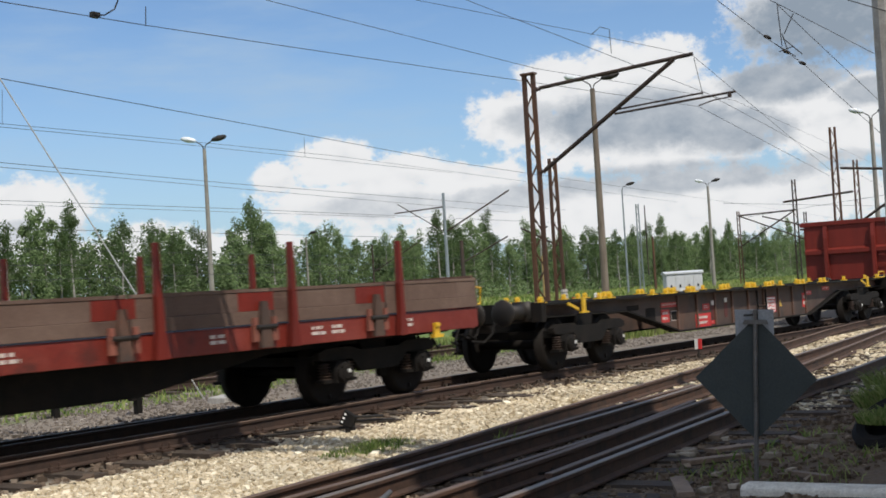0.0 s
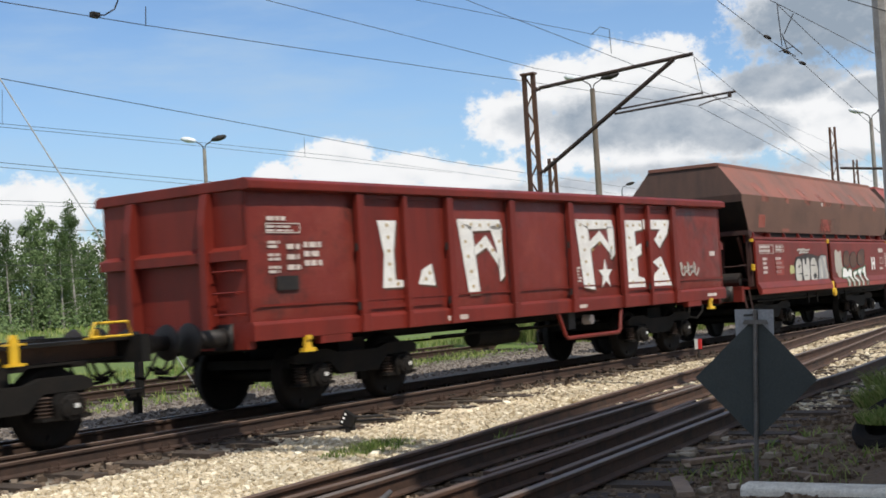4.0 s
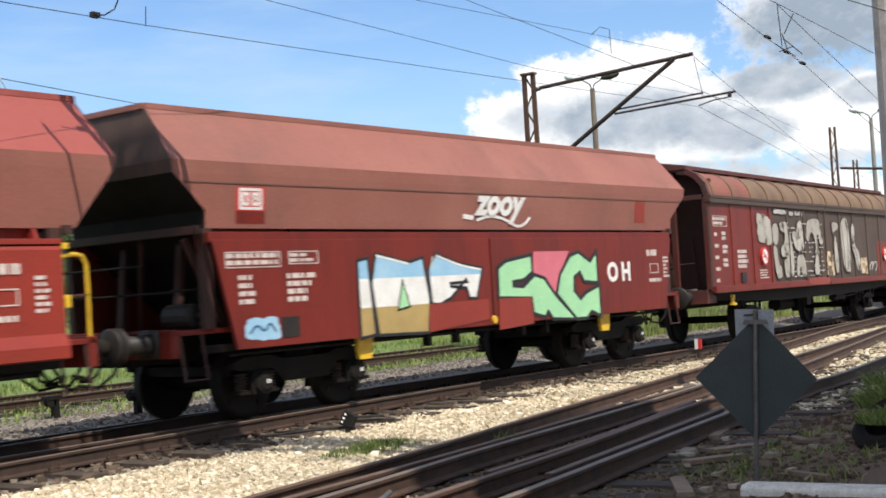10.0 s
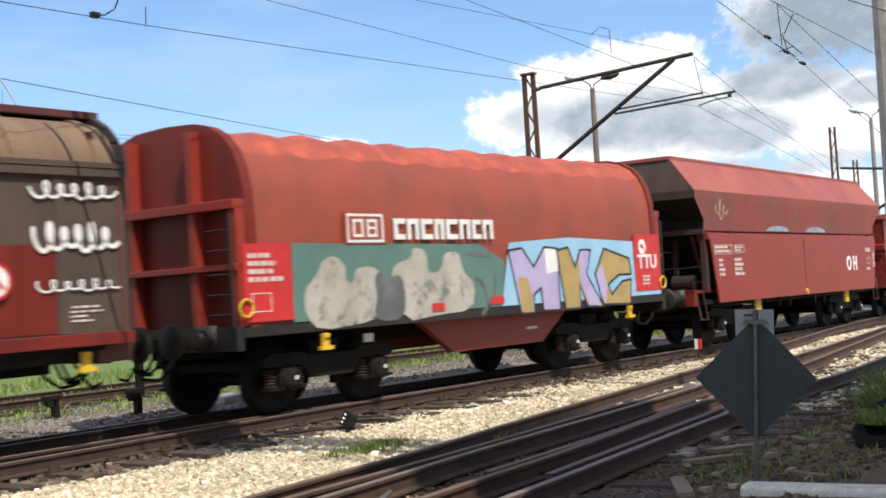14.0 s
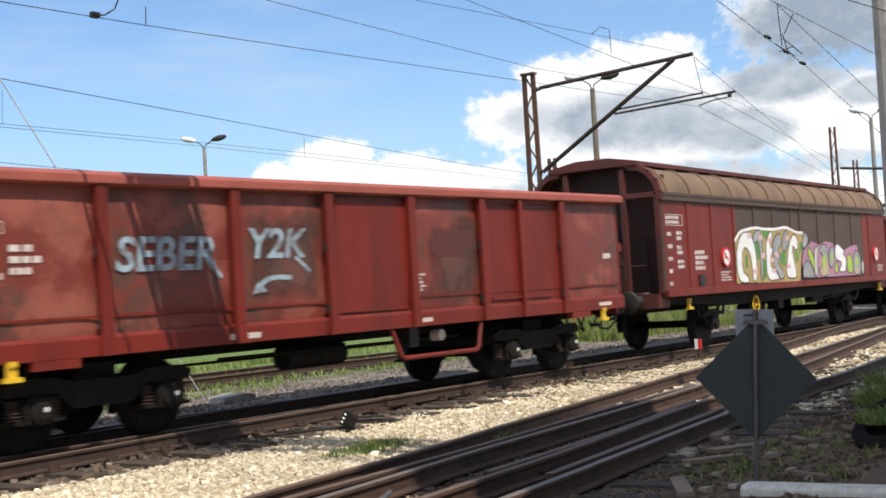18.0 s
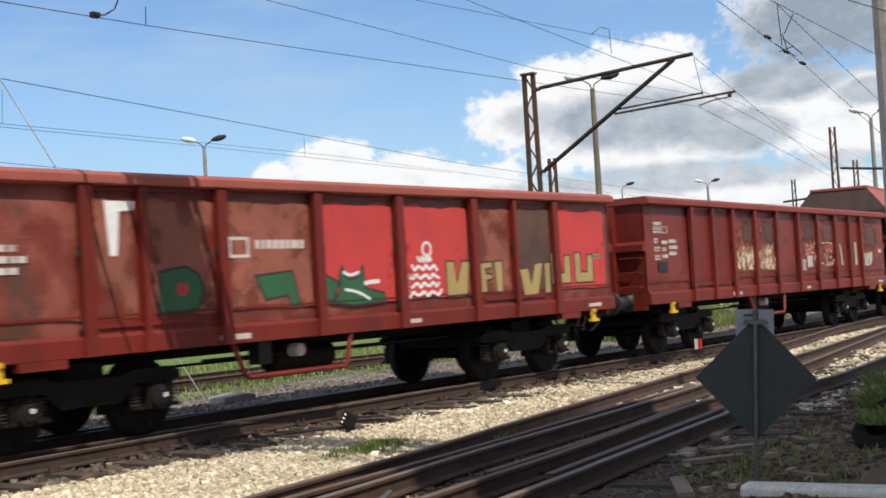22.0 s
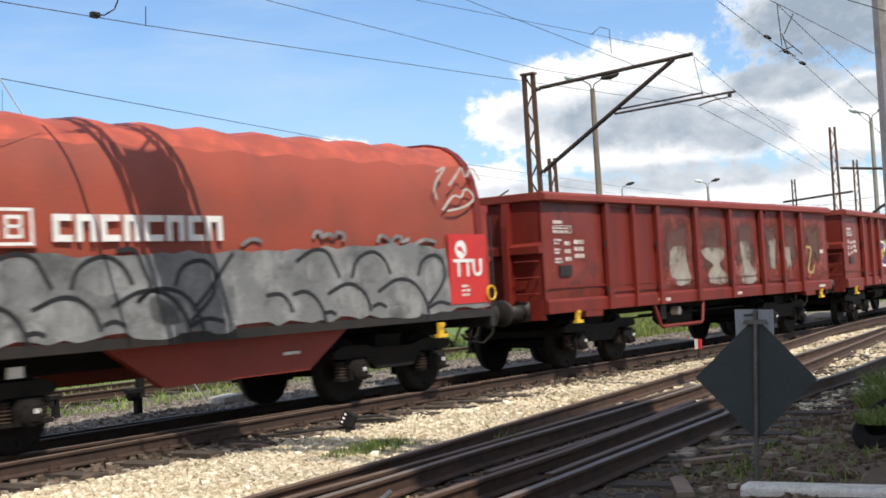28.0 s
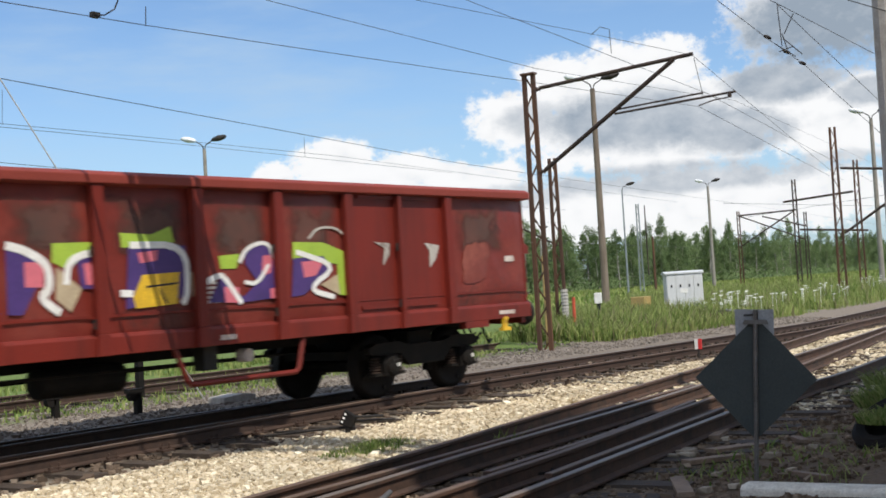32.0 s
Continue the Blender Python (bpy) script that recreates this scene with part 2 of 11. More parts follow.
M_WALL_BROWN = mat("grimy_brown_wall", (0.085, 0.056, 0.042), 0.7, dirt=(0.055, 0.04, 0.032), amount=0.8, scl=1.4, bump=0.06)
M_TARP = mat("red_tarpaulin", (0.31, 0.062, 0.035), 0.55, dirt=(0.20, 0.055, 0.036), amount=0.8, scl=0.8, bump=0.05)
M_TARP_BRIGHT = mat("orange_red_tarpaulin_patch", (0.50, 0.085, 0.04), 0.5, dirt=(0.36, 0.075, 0.042), amount=0.7, scl=1.6)
# Grime black, kept extra dark for the shade below the bodies.
M_BLACK = mat("black_grimy_shaded_steel", (0.0125, 0.0118, 0.011), 0.72, dirt=(0.024, 0.019, 0.0155), amount=0.7, scl=3.0, bump=0.1, spec=0.12)
M_DARK = mat("dark_oily_steel", (0.022, 0.02, 0.019), 0.55, 0.2, dirt=(0.045, 0.034, 0.026), amount=0.6, scl=4.0, bump=0.08)
M_STEEL = mat("worn_grey_steel", (0.16, 0.15, 0.14), 0.5, 0.5, dirt=(0.07, 0.06, 0.05), amount=0.7, scl=5.0)
M_WHEEL = mat("brown_dusty_wheel_steel", (0.017, 0.014, 0.012), 0.7, 0.1, dirt=(0.010, 0.009, 0.008), amount=0.7, scl=6.0, spec=0.15)
M_RAIL = mat("rusty_rail_steel", (0.062, 0.036, 0.025), 0.75, 0.1, dirt=(0.036, 0.024, 0.018), amount=0.8, scl=5.0, bump=0.1)
M_RAIL_DARK = mat("dark_sooty_rail_steel", (0.085, 0.046, 0.030), 0.75, 0.1, dirt=(0.03, 0.022, 0.018), amount=0.8, scl=5.0, bump=0.1)
M_RAILTOP = mat("polished_rail_head", (0.19, 0.155, 0.13), 0.5, 0.25, dirt=(0.13, 0.10, 0.08), amount=0.4, scl=4.0)
M_RAILTOP_DULL = mat("dull_brown_rail_head", (0.15, 0.10, 0.072), 0.6, 0.1, dirt=(0.09, 0.06, 0.044), amount=0.6, scl=4.0)
M_SLEEPER = mat("dark_tarred_timber", (0.05, 0.036, 0.027), 0.85, dirt=(0.09, 0.07, 0.052), amount=0.7, scl=6.0, bump=0.3, rand=0.25)
M_CHUNK = mat("earthy_pale_rubble", (0.36, 0.30, 0.225), 0.9, dirt=(0.24, 0.19, 0.14), amount=0.8, scl=8.0, bump=0.3, rand=0.2)
M_PLANK = mat("weathered_grey_brown_timber", (0.24, 0.17, 0.12), 0.85, dirt=(0.14, 0.10, 0.07), amount=0.8, scl=4.0, bump=0.3, rand=0.2)
M_YELLOW = mat("yellow_paint", (0.72, 0.45, 0.03), 0.45, dirt=(0.45, 0.27, 0.03), amount=0.6, scl=8.0)
M_WHITE = mat("white_paint", (0.78, 0.77, 0.74), 0.55, dirt=(0.55, 0.52, 0.47), amount=0.5, scl=4.0)
M_PALE = mat("pale_dusty_lettering", (0.62, 0.55, 0.50), 0.6, dirt=(0.40, 0.30, 0.26), amount=0.6, scl=8.0)
M_LABEL_RED = mat("signal_red_panel", (0.56, 0.032, 0.03), 0.5, dirt=(0.36, 0.03, 0.028), amount=0.5, scl=3.0)
M_INK = mat("black_paint", (0.02, 0.02, 0.022), 0.5)
M_GREY = mat("silver_grey_spray_paint", (0.34, 0.34, 0.33), 0.5, dirt=(0.22, 0.22, 0.215), amount=0.9, scl=1.6)
M_SILVER = mat("chalky_silver_spray_paint", (0.52, 0.50, 0.45), 0.55, dirt=(0.36, 0.33, 0.28), amount=0.8, scl=2.0)
M_SILVER_OLD = stain("flaking_silver_spray_paint", (0.47, 0.44, 0.38), (0.33, 0.30, 0.25), 2.2, 0.30, 0.50)
M_TARP_TOP = mat("bright_patchy_tarpaulin_crown", (0.30, 0.062, 0.036), 0.55, dirt=(0.52, 0.10, 0.05), amount=1.0, scl=2.6, bump=0.05)
M_CREAM = mat("cream_spray_paint", (0.46, 0.37, 0.245), 0.6, dirt=(0.35, 0.27, 0.18), amount=0.8, scl=2.5)
M_GREEN = mat("mint_green_spray_paint", (0.36, 0.66, 0.36), 0.5, dirt=(0.28, 0.55, 0.32), amount=0.6, scl=2.0)
M_LIME = mat("lime_green_spray_paint", (0.36, 0.50, 0.06), 0.5, dirt=(0.24, 0.38, 0.05), amount=0.6, scl=3.0)
M_DKGREEN = mat("dark_green_spray_paint", (0.03, 0.12, 0.05), 0.5, dirt=(0.04, 0.08, 0.045), amount=0.6, scl=3.0)
M_TEAL = mat("teal_spray_paint", (0.11, 0.20, 0.17), 0.55, dirt=(0.08, 0.15, 0.13), amount=0.8, scl=2.0)
M_SKY = mat("sky_blue_spray_paint", (0.26, 0.48, 0.66), 0.5, dirt=(0.40, 0.58, 0.70), amount=0.7, scl=1.6)
M_LILAC = mat("lilac_spray_paint", (0.45, 0.38, 0.58), 0.5, dirt=(0.36, 0.30, 0.48), amount=0.7, scl=2.0)
M_VIOLET = mat("dark_violet_spray_paint", (0.075, 0.04, 0.17), 0.5, dirt=(0.05, 0.03, 0.12), amount=0.7, scl=2.0)
M_PINK = mat("pink_spray_paint", (0.62, 0.16, 0.20), 0.5, dirt=(0.5, 0.12, 0.16), amount=0.6, scl=3.0)
M_SAND = mat("golden_sand_spray_paint", (0.42, 0.30, 0.11), 0.5, dirt=(0.30, 0.21, 0.09), amount=0.7, scl=2.0)
M_HOTRED = mat("hot_red_spray_paint", (0.52, 0.045, 0.042), 0.5, dirt=(0.34, 0.036, 0.032), amount=0.9, scl=2.0)
M_LEAFPAINT = mat("leaf_green_spray_paint", (0.10, 0.24, 0.05), 0.5, dirt=(0.07, 0.17, 0.04), amount=0.7, scl=3.0)
M_MAUVE = mat("mauve_spray_paint", (0.42, 0.20, 0.29), 0.5, dirt=(0.30, 0.15, 0.21), amount=0.7, scl=3.0)
M_PEACH = stain("peach_sunburnt_paint", (0.34, 0.105, 0.064), (0.22, 0.07, 0.046), 1.8, 0.30, 0.56, 0.5)
M_BARE = mat("bare_sooty_panel", (0.12, 0.06, 0.04), 0.7, dirt=(0.06, 0.04, 0.032), amount=0.9, scl=2.2)
M_PANEL = worn("scuffed_red_panel", (0.17, 0.0215, 0.0135), (0.205, 0.036, 0.024), (0.085, 0.020, 0.0145), 0.56, 0.60)
M_SCUFF = stain("rubbed_pinkish_paint", (0.30, 0.072, 0.048), (0.215, 0.042, 0.03), 2.6, 0.36, 0.66, 0.5)
M_EMBER = stain("scorched_ochre_paint", (0.20, 0.075, 0.032), (0.36, 0.17, 0.075), 5.5, 0.36, 0.60, 0.5)
M_PANEL_OLD = worn("weathered_red_panel", (0.175, 0.033, 0.022), (0.27, 0.076, 0.053), (0.10, 0.042, 0.03), 0.53, 0.57)
M_BUBBLE = worn("smudged_grey_spray_paint", (0.17, 0.172, 0.17), (0.27, 0.27, 0.265), (0.085, 0.085, 0.085), 0.52, 0.58, 0.55, 1.6, 0.1, 0.2)
M_DUST = worn("dusty_board_paint", (0.125, 0.078, 0.058), (0.165, 0.11, 0.084), (0.085, 0.048, 0.036), 0.55, 0.57, 0.75, 0.9, 0.1, 0.15)
M_SLOT = mat("brown_weathered_concrete", (0.20, 0.16, 0.125), 0.85, dirt=(0.10, 0.075, 0.055), amount=0.8, scl=2.0, streak=True)
M_TAG = mat("thin_grey_blue_spray", (0.33, 0.42, 0.48), 0.55, dirt=(0.12, 0.10, 0.10), amount=0.9, scl=7.0)
M_DUSTY_PINK = worn("dusty_pinkish_bin_wall", (0.27, 0.098, 0.072), (0.31, 0.125, 0.095), (0.20, 0.085, 0.064), 0.56, 0.58, 0.65, 0.5, 0.14, 0.12)
M_SOOTRED = worn("sooty_dark_red_paint", (0.095, 0.022, 0.018), (0.13, 0.030, 0.022), (0.06, 0.03, 0.025), 0.56, 0.55, 0.6, 0.9, 0.1, 0.15)
M_HAZY = worn("hazy_red_bin_paint", (0.25, 0.052, 0.038), (0.30, 0.072, 0.052), (0.18, 0.066, 0.048), 0.58, 0.55, 0.6, 0.6, 0.12, 0.15)
M_PINKISH = worn("sun_faded_pink_paint", (0.30, 0.068, 0.053), (0.35, 0.10, 0.078), (0.225, 0.056, 0.044), 0.55, 0.60, 0.6, 0.5, 0.12, 0.12)
M_FLAKE = stain("flaking_cream_paint", (0.60, 0.43, 0.22), (0.62, 0.50, 0.38), 6.5, 0.40, 0.58)
M_CHALK = stain("chalky_faded_letter_paint", (0.36, 0.33, 0.27), (0.24, 0.19, 0.155), 2.4, 0.24, 0.60, 0.45)
M_FLAKE_WHITE = stain("flaking_white_paint", (0.50, 0.48, 0.44), (0.40, 0.37, 0.33), 2.6, 0.34, 0.50)
M_INK_OLD = stain("rubbed_black_spray_paint", (0.025, 0.02, 0.019), (0.055, 0.037, 0.03), 2.5, 0.20, 0.44)
M_LIME_PALE = mat("pale_lime_spray_paint", (0.46, 0.47, 0.20), 0.55, dirt=(0.34, 0.30, 0.15), amount=0.8, scl=5.0)
M_PINK_PALE = mat("pale_pink_spray_paint", (0.66, 0.40, 0.42), 0.5, dirt=(0.55, 0.36, 0.38), amount=0.7, scl=5.0)
M_DKBLUE = mat("dark_blue_spray_paint", (0.05, 0.11, 0.22), 0.5, dirt=(0.04, 0.08, 0.15), amount=0.7, scl=4.0)
M_GREY_DARK = mat("dark_grey_spray_paint", (0.10, 0.105, 0.105), 0.6, dirt=(0.18, 0.185, 0.18), amount=0.9, scl=2.5)
M_PANEL_RUST = stain("rusty_brown_panel_bloom", (0.062, 0.034, 0.026), (0.125, 0.046, 0.033), 2.2, 0.34, 0.78, 1.2)
M_CAP_BROWN = worn("reddish_brown_bin_cap", (0.205, 0.088, 0.062), (0.27, 0.105, 0.074), (0.15, 0.080, 0.056), 0.52, 0.55, 0.65, 0.5, 0.12, 0.12)
M_PRIMER = stain("worn_primer_streak", (0.30, 0.095, 0.062), (0.24, 0.085, 0.058), 1.6, 0.22, 0.62, 0.25)
# Brown taken darker to hold the weak light on the bin ends.
M_END_PLATE = mat("grimy_shaded_end_plate", (0.085, 0.048, 0.036), 0.7, dirt=(0.05, 0.033, 0.027), amount=0.8, scl=1.5, streak=True, bump=0.05)
M_HOTRED_OLD = stain("hot_red_spray_paint_rubbed", (0.58, 0.05, 0.045), (0.46, 0.044, 0.04), 1.6, 0.22, 0.44, 0.4)
# Grimy red, darkened to include the shade at the wagon ends.
M_END = mat("grimy_shaded_red_frame", (0.055, 0.022, 0.017), 0.7, dirt=(0.03, 0.02, 0.017), amount=0.8, scl=3.0, bump=0.06)
M_CONCRETE = mat("weathered_concrete", (0.40, 0.38, 0.35), 0.85, dirt=(0.26, 0.24, 0.21), amount=0.8, scl=5.0, bump=0.25)
M_KERB = mat("lime_washed_concrete", (0.74, 0.70, 0.61), 0.85, dirt=(0.44, 0.39, 0.32), amount=0.7, scl=7.0, bump=0.3)
M_POST = mat("grey_concrete_post", (0.27, 0.25, 0.22), 0.85, dirt=(0.17, 0.15, 0.13), amount=0.7, scl=3.0, bump=0.2)
M_MAST = mat("rusty_lattice_steel", (0.085, 0.045, 0.030), 0.75, 0.1, dirt=(0.20, 0.085, 0.03), amount=0.6, scl=1.2, streak=True, bump=0.1)
M_MAST_DARK = mat("dark_brown_steel", (0.045, 0.033, 0.028), 0.7, 0.1, dirt=(0.09, 0.05, 0.03), amount=0.6, scl=1.5, streak=True)
M_MAST_GREY = mat("galvanised_steel", (0.30, 0.33, 0.35), 0.5, 0.5, dirt=(0.22, 0.24, 0.25), amount=0.6, scl=3.0)
M_CABINET = mat("light_grey_enamel", (0.60, 0.61, 0.61), 0.45, dirt=(0.45, 0.45, 0.44), amount=0.5, scl=2.0, streak=True)
M_WIRE = mat("dark_copper_wire", (0.07, 0.07, 0.075), 0.6, 0.3)
M_STAY = mat("pale_stay_wire", (0.62, 0.62, 0.60), 0.5, 0.3)
M_SIGN = mat("dark_grey_sign_back", (0.034, 0.043, 0.042), 0.55, dirt=(0.046, 0.056, 0.052), amount=0.6, scl=5.0, bump=0.03)
M_SIGN_PALE = mat("bare_aluminium_sheet", (0.30, 0.31, 0.32), 0.5, 0.4, dirt=(0.22, 0.23, 0.24), amount=0.6, scl=5.0)
M_GLASS_LAMP = mat("frosted_lamp_glass", (0.70, 0.73, 0.75), 0.3)
M_GIRDER = worn("dirty_brown_girder_paint", (0.085, 0.052, 0.038), (0.12, 0.062, 0.042), (0.05, 0.036, 0.030), 0.56, 0.55, 0.7, 0.9, 0.1, 0.1)
M_WALLPLAIN = mat("plain_plaster", (0.42, 0.40, 0.36), 0.9, dirt=(0.35, 0.33, 0.3), amount=0.6, scl=0.6)
M_BARK = mat("pale_birch_bark", (0.36, 0.34, 0.31), 0.85, dirt=(0.12, 0.10, 0.085), amount=0.8, scl=3.0)
M_LEAF = island_mat("birch_leaves", (0.095, 0.15, 0.055), (0.22, 0.29, 0.13), trans=0.3)
M_LEAF_DARK = island_mat("dark_wood_leaves", (0.062, 0.105, 0.038), (0.155, 0.21, 0.09), trans=0.3)
M_GRASS = island_mat("meadow_grass", (0.10, 0.18, 0.03), (0.26, 0.35, 0.085), hue=(0.33, 0.35, 0.13), trans=0.25)
M_GRASS_DRY = island_mat("dry_verge_grass", (0.16, 0.16, 0.07), (0.30, 0.27, 0.15), trans=0.2)
M_FLOWER = island_mat("white_umbel_flowers", (0.65, 0.66, 0.58), (0.8, 0.8, 0.74))
M_STONE = island_mat("cream_ballast_stones", (0.42, 0.34, 0.22), (0.84, 0.76, 0.58), hue=(0.66, 0.57, 0.42))
M_STONE_DARK = island_mat("brown_dusty_ballast", (0.10, 0.070, 0.050), (0.31, 0.25, 0.19), hue=(0.17, 0.125, 0.09))
M_STONE_BROWN = island_mat("earthy_brown_stones", (0.11, 0.075, 0.048), (0.33, 0.255, 0.18), hue=(0.18, 0.13, 0.088))
M_STONE_GREY = island_mat("grey_old_ballast", (0.15, 0.125, 0.105), (0.33, 0.29, 0.25), hue=(0.23, 0.20, 0.17))


# ---------------------------------------------------------------- mesh building
class Shape:
    def __init__(self):
        self.v, self.f = [], []

    def add(self, verts, faces):
        o = len(self.v)
        self.v += [tuple(p) for p in verts]
        self.f += [tuple(i + o for i in q) for q in faces]
        return self

    def box(self, x0, x1, y0, y1, z0, z1):
        vs = [(x, y, z) for z in (z0, z1) for y in (y0, y1) for x in (x0, x1)]
        return self.add(vs, [(0, 2, 3, 1), (4, 5, 7, 6), (0, 1, 5, 4), (2, 6, 7, 3), (0, 4, 6, 2), (1, 3, 7, 5)])

    def prism(self, poly, a0, a1, axis="x"):
        """A closed outline (two coordinates, counter-clockwise seen from the axis' tip) drawn out along an axis."""
        n = len(poly)

        def p(a, q):
            return (a, q[0], q[1]) if axis == "x" else (q[0], a, q[1]) if axis == "y" else (q[0], q[1], a)
        vs = [p(a0, q) for q in poly] + [p(a1, q) for q in poly]
        fs = [tuple(range(n - 1, -1, -1)), tuple(range(n, 2 * n))] + [(i, (i + 1) % n, n + (i + 1) % n, n + i) for i in range(n)]
        if axis == "y":
            fs = [tuple(reversed(q)) for q in fs]
        return self.add(vs, fs)

    def rod(self, a, b, r, n=8, r2=None):
        a, b = Vector(a), Vector(b)
        d = (b - a).normalized()
        u = d.orthogonal().normalized()
        w = d.cross(u)
        r2 = r if r2 is None else r2
        vs = []
        for c, rr in ((a, r), (b, r2)):
            for i in range(n):
                t = 2 * math.pi * i / n
                vs.append(c + (u * math.cos(t) + w * math.sin(t)) * rr)
        fs = [(i, (i + 1) % n, n + (i + 1) % n, n + i) for i in range(n)] + [tuple(range(n - 1, -1, -1)), tuple(range(n, 2 * n))]
        return self.add(vs, fs)

    def path(self, pts, r, n=6):
        return self.tube(pts, r, n)

    def tube(self, pts, r, n=6):
        """One joined tube along points."""
        pts = [Vector(p) for p in pts]
        o = len(self.v)
        for k, p in enumerate(pts):
            d = (pts[min(len(pts) - 1, k + 1)] - pts[max(0, k - 1)]).normalized()
            u = Vector((0, 0, 1)).cross(d)
            u = Vector((1, 0, 0)) if u.length < 1e-3 else u.normalized()
            w = d.cross(u)
            self.v += [tuple(p + (u * math.cos(2 * math.pi * i / n) + w * math.sin(2 * math.pi * i / n)) * r) for i in range(n)]
        for k in range(len(pts) - 1):
            self.f += [(o + k * n + i, o + k * n + (i + 1) % n, o + (k + 1) * n + (i + 1) % n, o + (k + 1) * n + i) for i in range(n)]
        self.f += [tuple(o + i for i in range(n - 1, -1, -1)), tuple(o + (len(pts) - 1) * n + i for i in range(n))]
        return self

    def beam(self, a, b, w, t):
        """A flat bar from a to b, w wide and t thick."""
        a, b = Vector(a), Vector(b)
        d = (b - a).normalized()
        u = Vector((0, 0, 1)).cross(d)
        u = Vector((1, 0, 0)) if u.length < 1e-3 else u.normalized()
        k = d.cross(u)
        vs = [c + u * (sx * t / 2) + k * (sy * w / 2) for c in (a, b) for sx, sy in ((-1, -1), (1, -1), (1, 1), (-1, 1))]
        return self.add(vs, [(3, 2, 1, 0), (4, 5, 6, 7), (0, 1, 5, 4), (1, 2, 6, 5), (2, 3, 7, 6), (3, 0, 4, 7)])

    def lathe(self, c, axis, prof, n=20):
        """A turned form: prof lists (along, radius) on an axis through c."""
        c, ax = Vector(c), Vector(axis).normalized()
        u = ax.orthogonal().normalized()
        w = ax.cross(u)
        vs = [c + ax * a + (u * math.cos(2 * math.pi * i / n) + w * math.sin(2 * math.pi * i / n)) * r for a, r in prof for i in range(n)]
        fs = [(k * n + i, k * n + (i + 1) % n, (k + 1) * n + (i + 1) % n, (k + 1) * n + i) for k in range(len(prof) - 1) for i in range(n)]
        fs += [tuple(range(n - 1, -1, -1)), tuple(range((len(prof) - 1) * n, len(prof) * n))]
        return self.add(vs, fs)

    def mesh(self, name, smooth=False):
        me = bpy.data.meshes.new(name)
        me.from_pydata(self.v, [], self.f)
        if smooth:
            me.polygons.foreach_set("use_smooth", [True] * len(me.polygons))
        me.update()
        return me


def part(name, shape, material, parent=None, label="", bevel=0.0, smooth=False, at=None):
    me = shape.mesh(name, smooth) if isinstance(shape, Shape) else shape
    if not me.materials:
        me.materials.append(material)
    ob = new(name, me)
    if parent is not None:
        ob.parent = parent
    if at is not None:
        ob.location = at
    if bevel:
        mod = ob.modifiers.new("edge", "BEVEL")
        mod.width, mod.segments, mod.limit_method = bevel, 2, "ANGLE"
    if smooth and not bevel:
        mod = ob.modifiers.new("split", "EDGE_SPLIT")
        mod.split_angle = radians(40)
    if label:
        tagged(ob, label)
    return ob


def holder(name, at=(0, 0, 0), turn=0.0, label="", category="", group="", kind=""):
    ob = new(name)
    ob.empty_display_size = 0.3
    ob.location = at
    ob.rotation_euler = (0, 0, radians(turn))
    return tagged(ob, label, category, group, kind)


MESHES = {}


def shared(key, build):
    if key not in MESHES:
        MESHES[key] = build()
    return MESHES[key]


# ---------------------------------------------------------------- the line of the tracks
def bend(u):
    """Sideways sweep and dip of the ground along the line, u metres along it."""
    v = min(max(u / 30, 0.0), 1.35)
    a = -3.051 * v ** 2 + 2.046 * v ** 3
    b = 0.0305 * v - 0.0378 * v ** 2 - 0.0284 * v ** 3
    if u / 30 > 1.35:
        a += (-6.102 * 1.35 + 6.138 * 1.35 ** 2) * (u / 30 - 1.35) * (1 if u < 90 else 0) + (0.0 if u < 90 else (-6.102 * 1.35 + 6.138 * 1.35 ** 2) * (3.0 - 1.35))
    return a, b


AXIS = 12.79


def on_line(u, off=0.0, z=0.0):
    a, b = bend(u)
    return (u, AXIS + a + off, z + b)


def sweep(pts, prof):
    """An open run of a closed profile (sideways, up) along points."""
    s, n = Shape(), len(prof)
    for k, p in enumerate(pts):
        p0, p1 = Vector(pts[max(0, k - 1)]), Vector(pts[min(len(pts) - 1, k + 1)])
        d = p1 - p0
        side = Vector((-d.y, d.x, 0)).normalized()
        s.v += [tuple(Vector(p) + side * q[0] + Vector((0, 0, q[1]))) for q in prof]
    for k in range(len(pts) - 1):
        for i in range(n):
            j = (i + 1) % n
            s.f.append((k * n + i, (k + 1) * n + i, (k + 1) * n + j, k * n + j))
    s.f += [tuple(range(n)), tuple(range((len(pts) - 1) * n + n - 1, (len(pts) - 1) * n - 1, -1))]
    return s


RAIL_BODY = [(-0.07, -0.165), (0.07, -0.165), (0.07, -0.15), (0.012, -0.13), (0.012, -0.045), (0.034, -0.032), (0.034, -0.007), (-0.034, -0.007), (-0.034, -0.032), (-0.012, -0.045), (-0.012, -0.13), (-0.07, -0.15)]
RAIL_HEAD = [(-0.034, -0.0066), (0.034, -0.0066), (0.03, 0.0), (-0.03, 0.0)]


def lay_rail(parent, pts, bright, steel=None):
    r = part("rail", sweep(pts, RAIL_BODY), steel or M_RAIL, parent)
    part("rail_head", sweep(pts, RAIL_HEAD), M_RAILTOP if bright else M_RAILTOP_DULL, r)
    return r


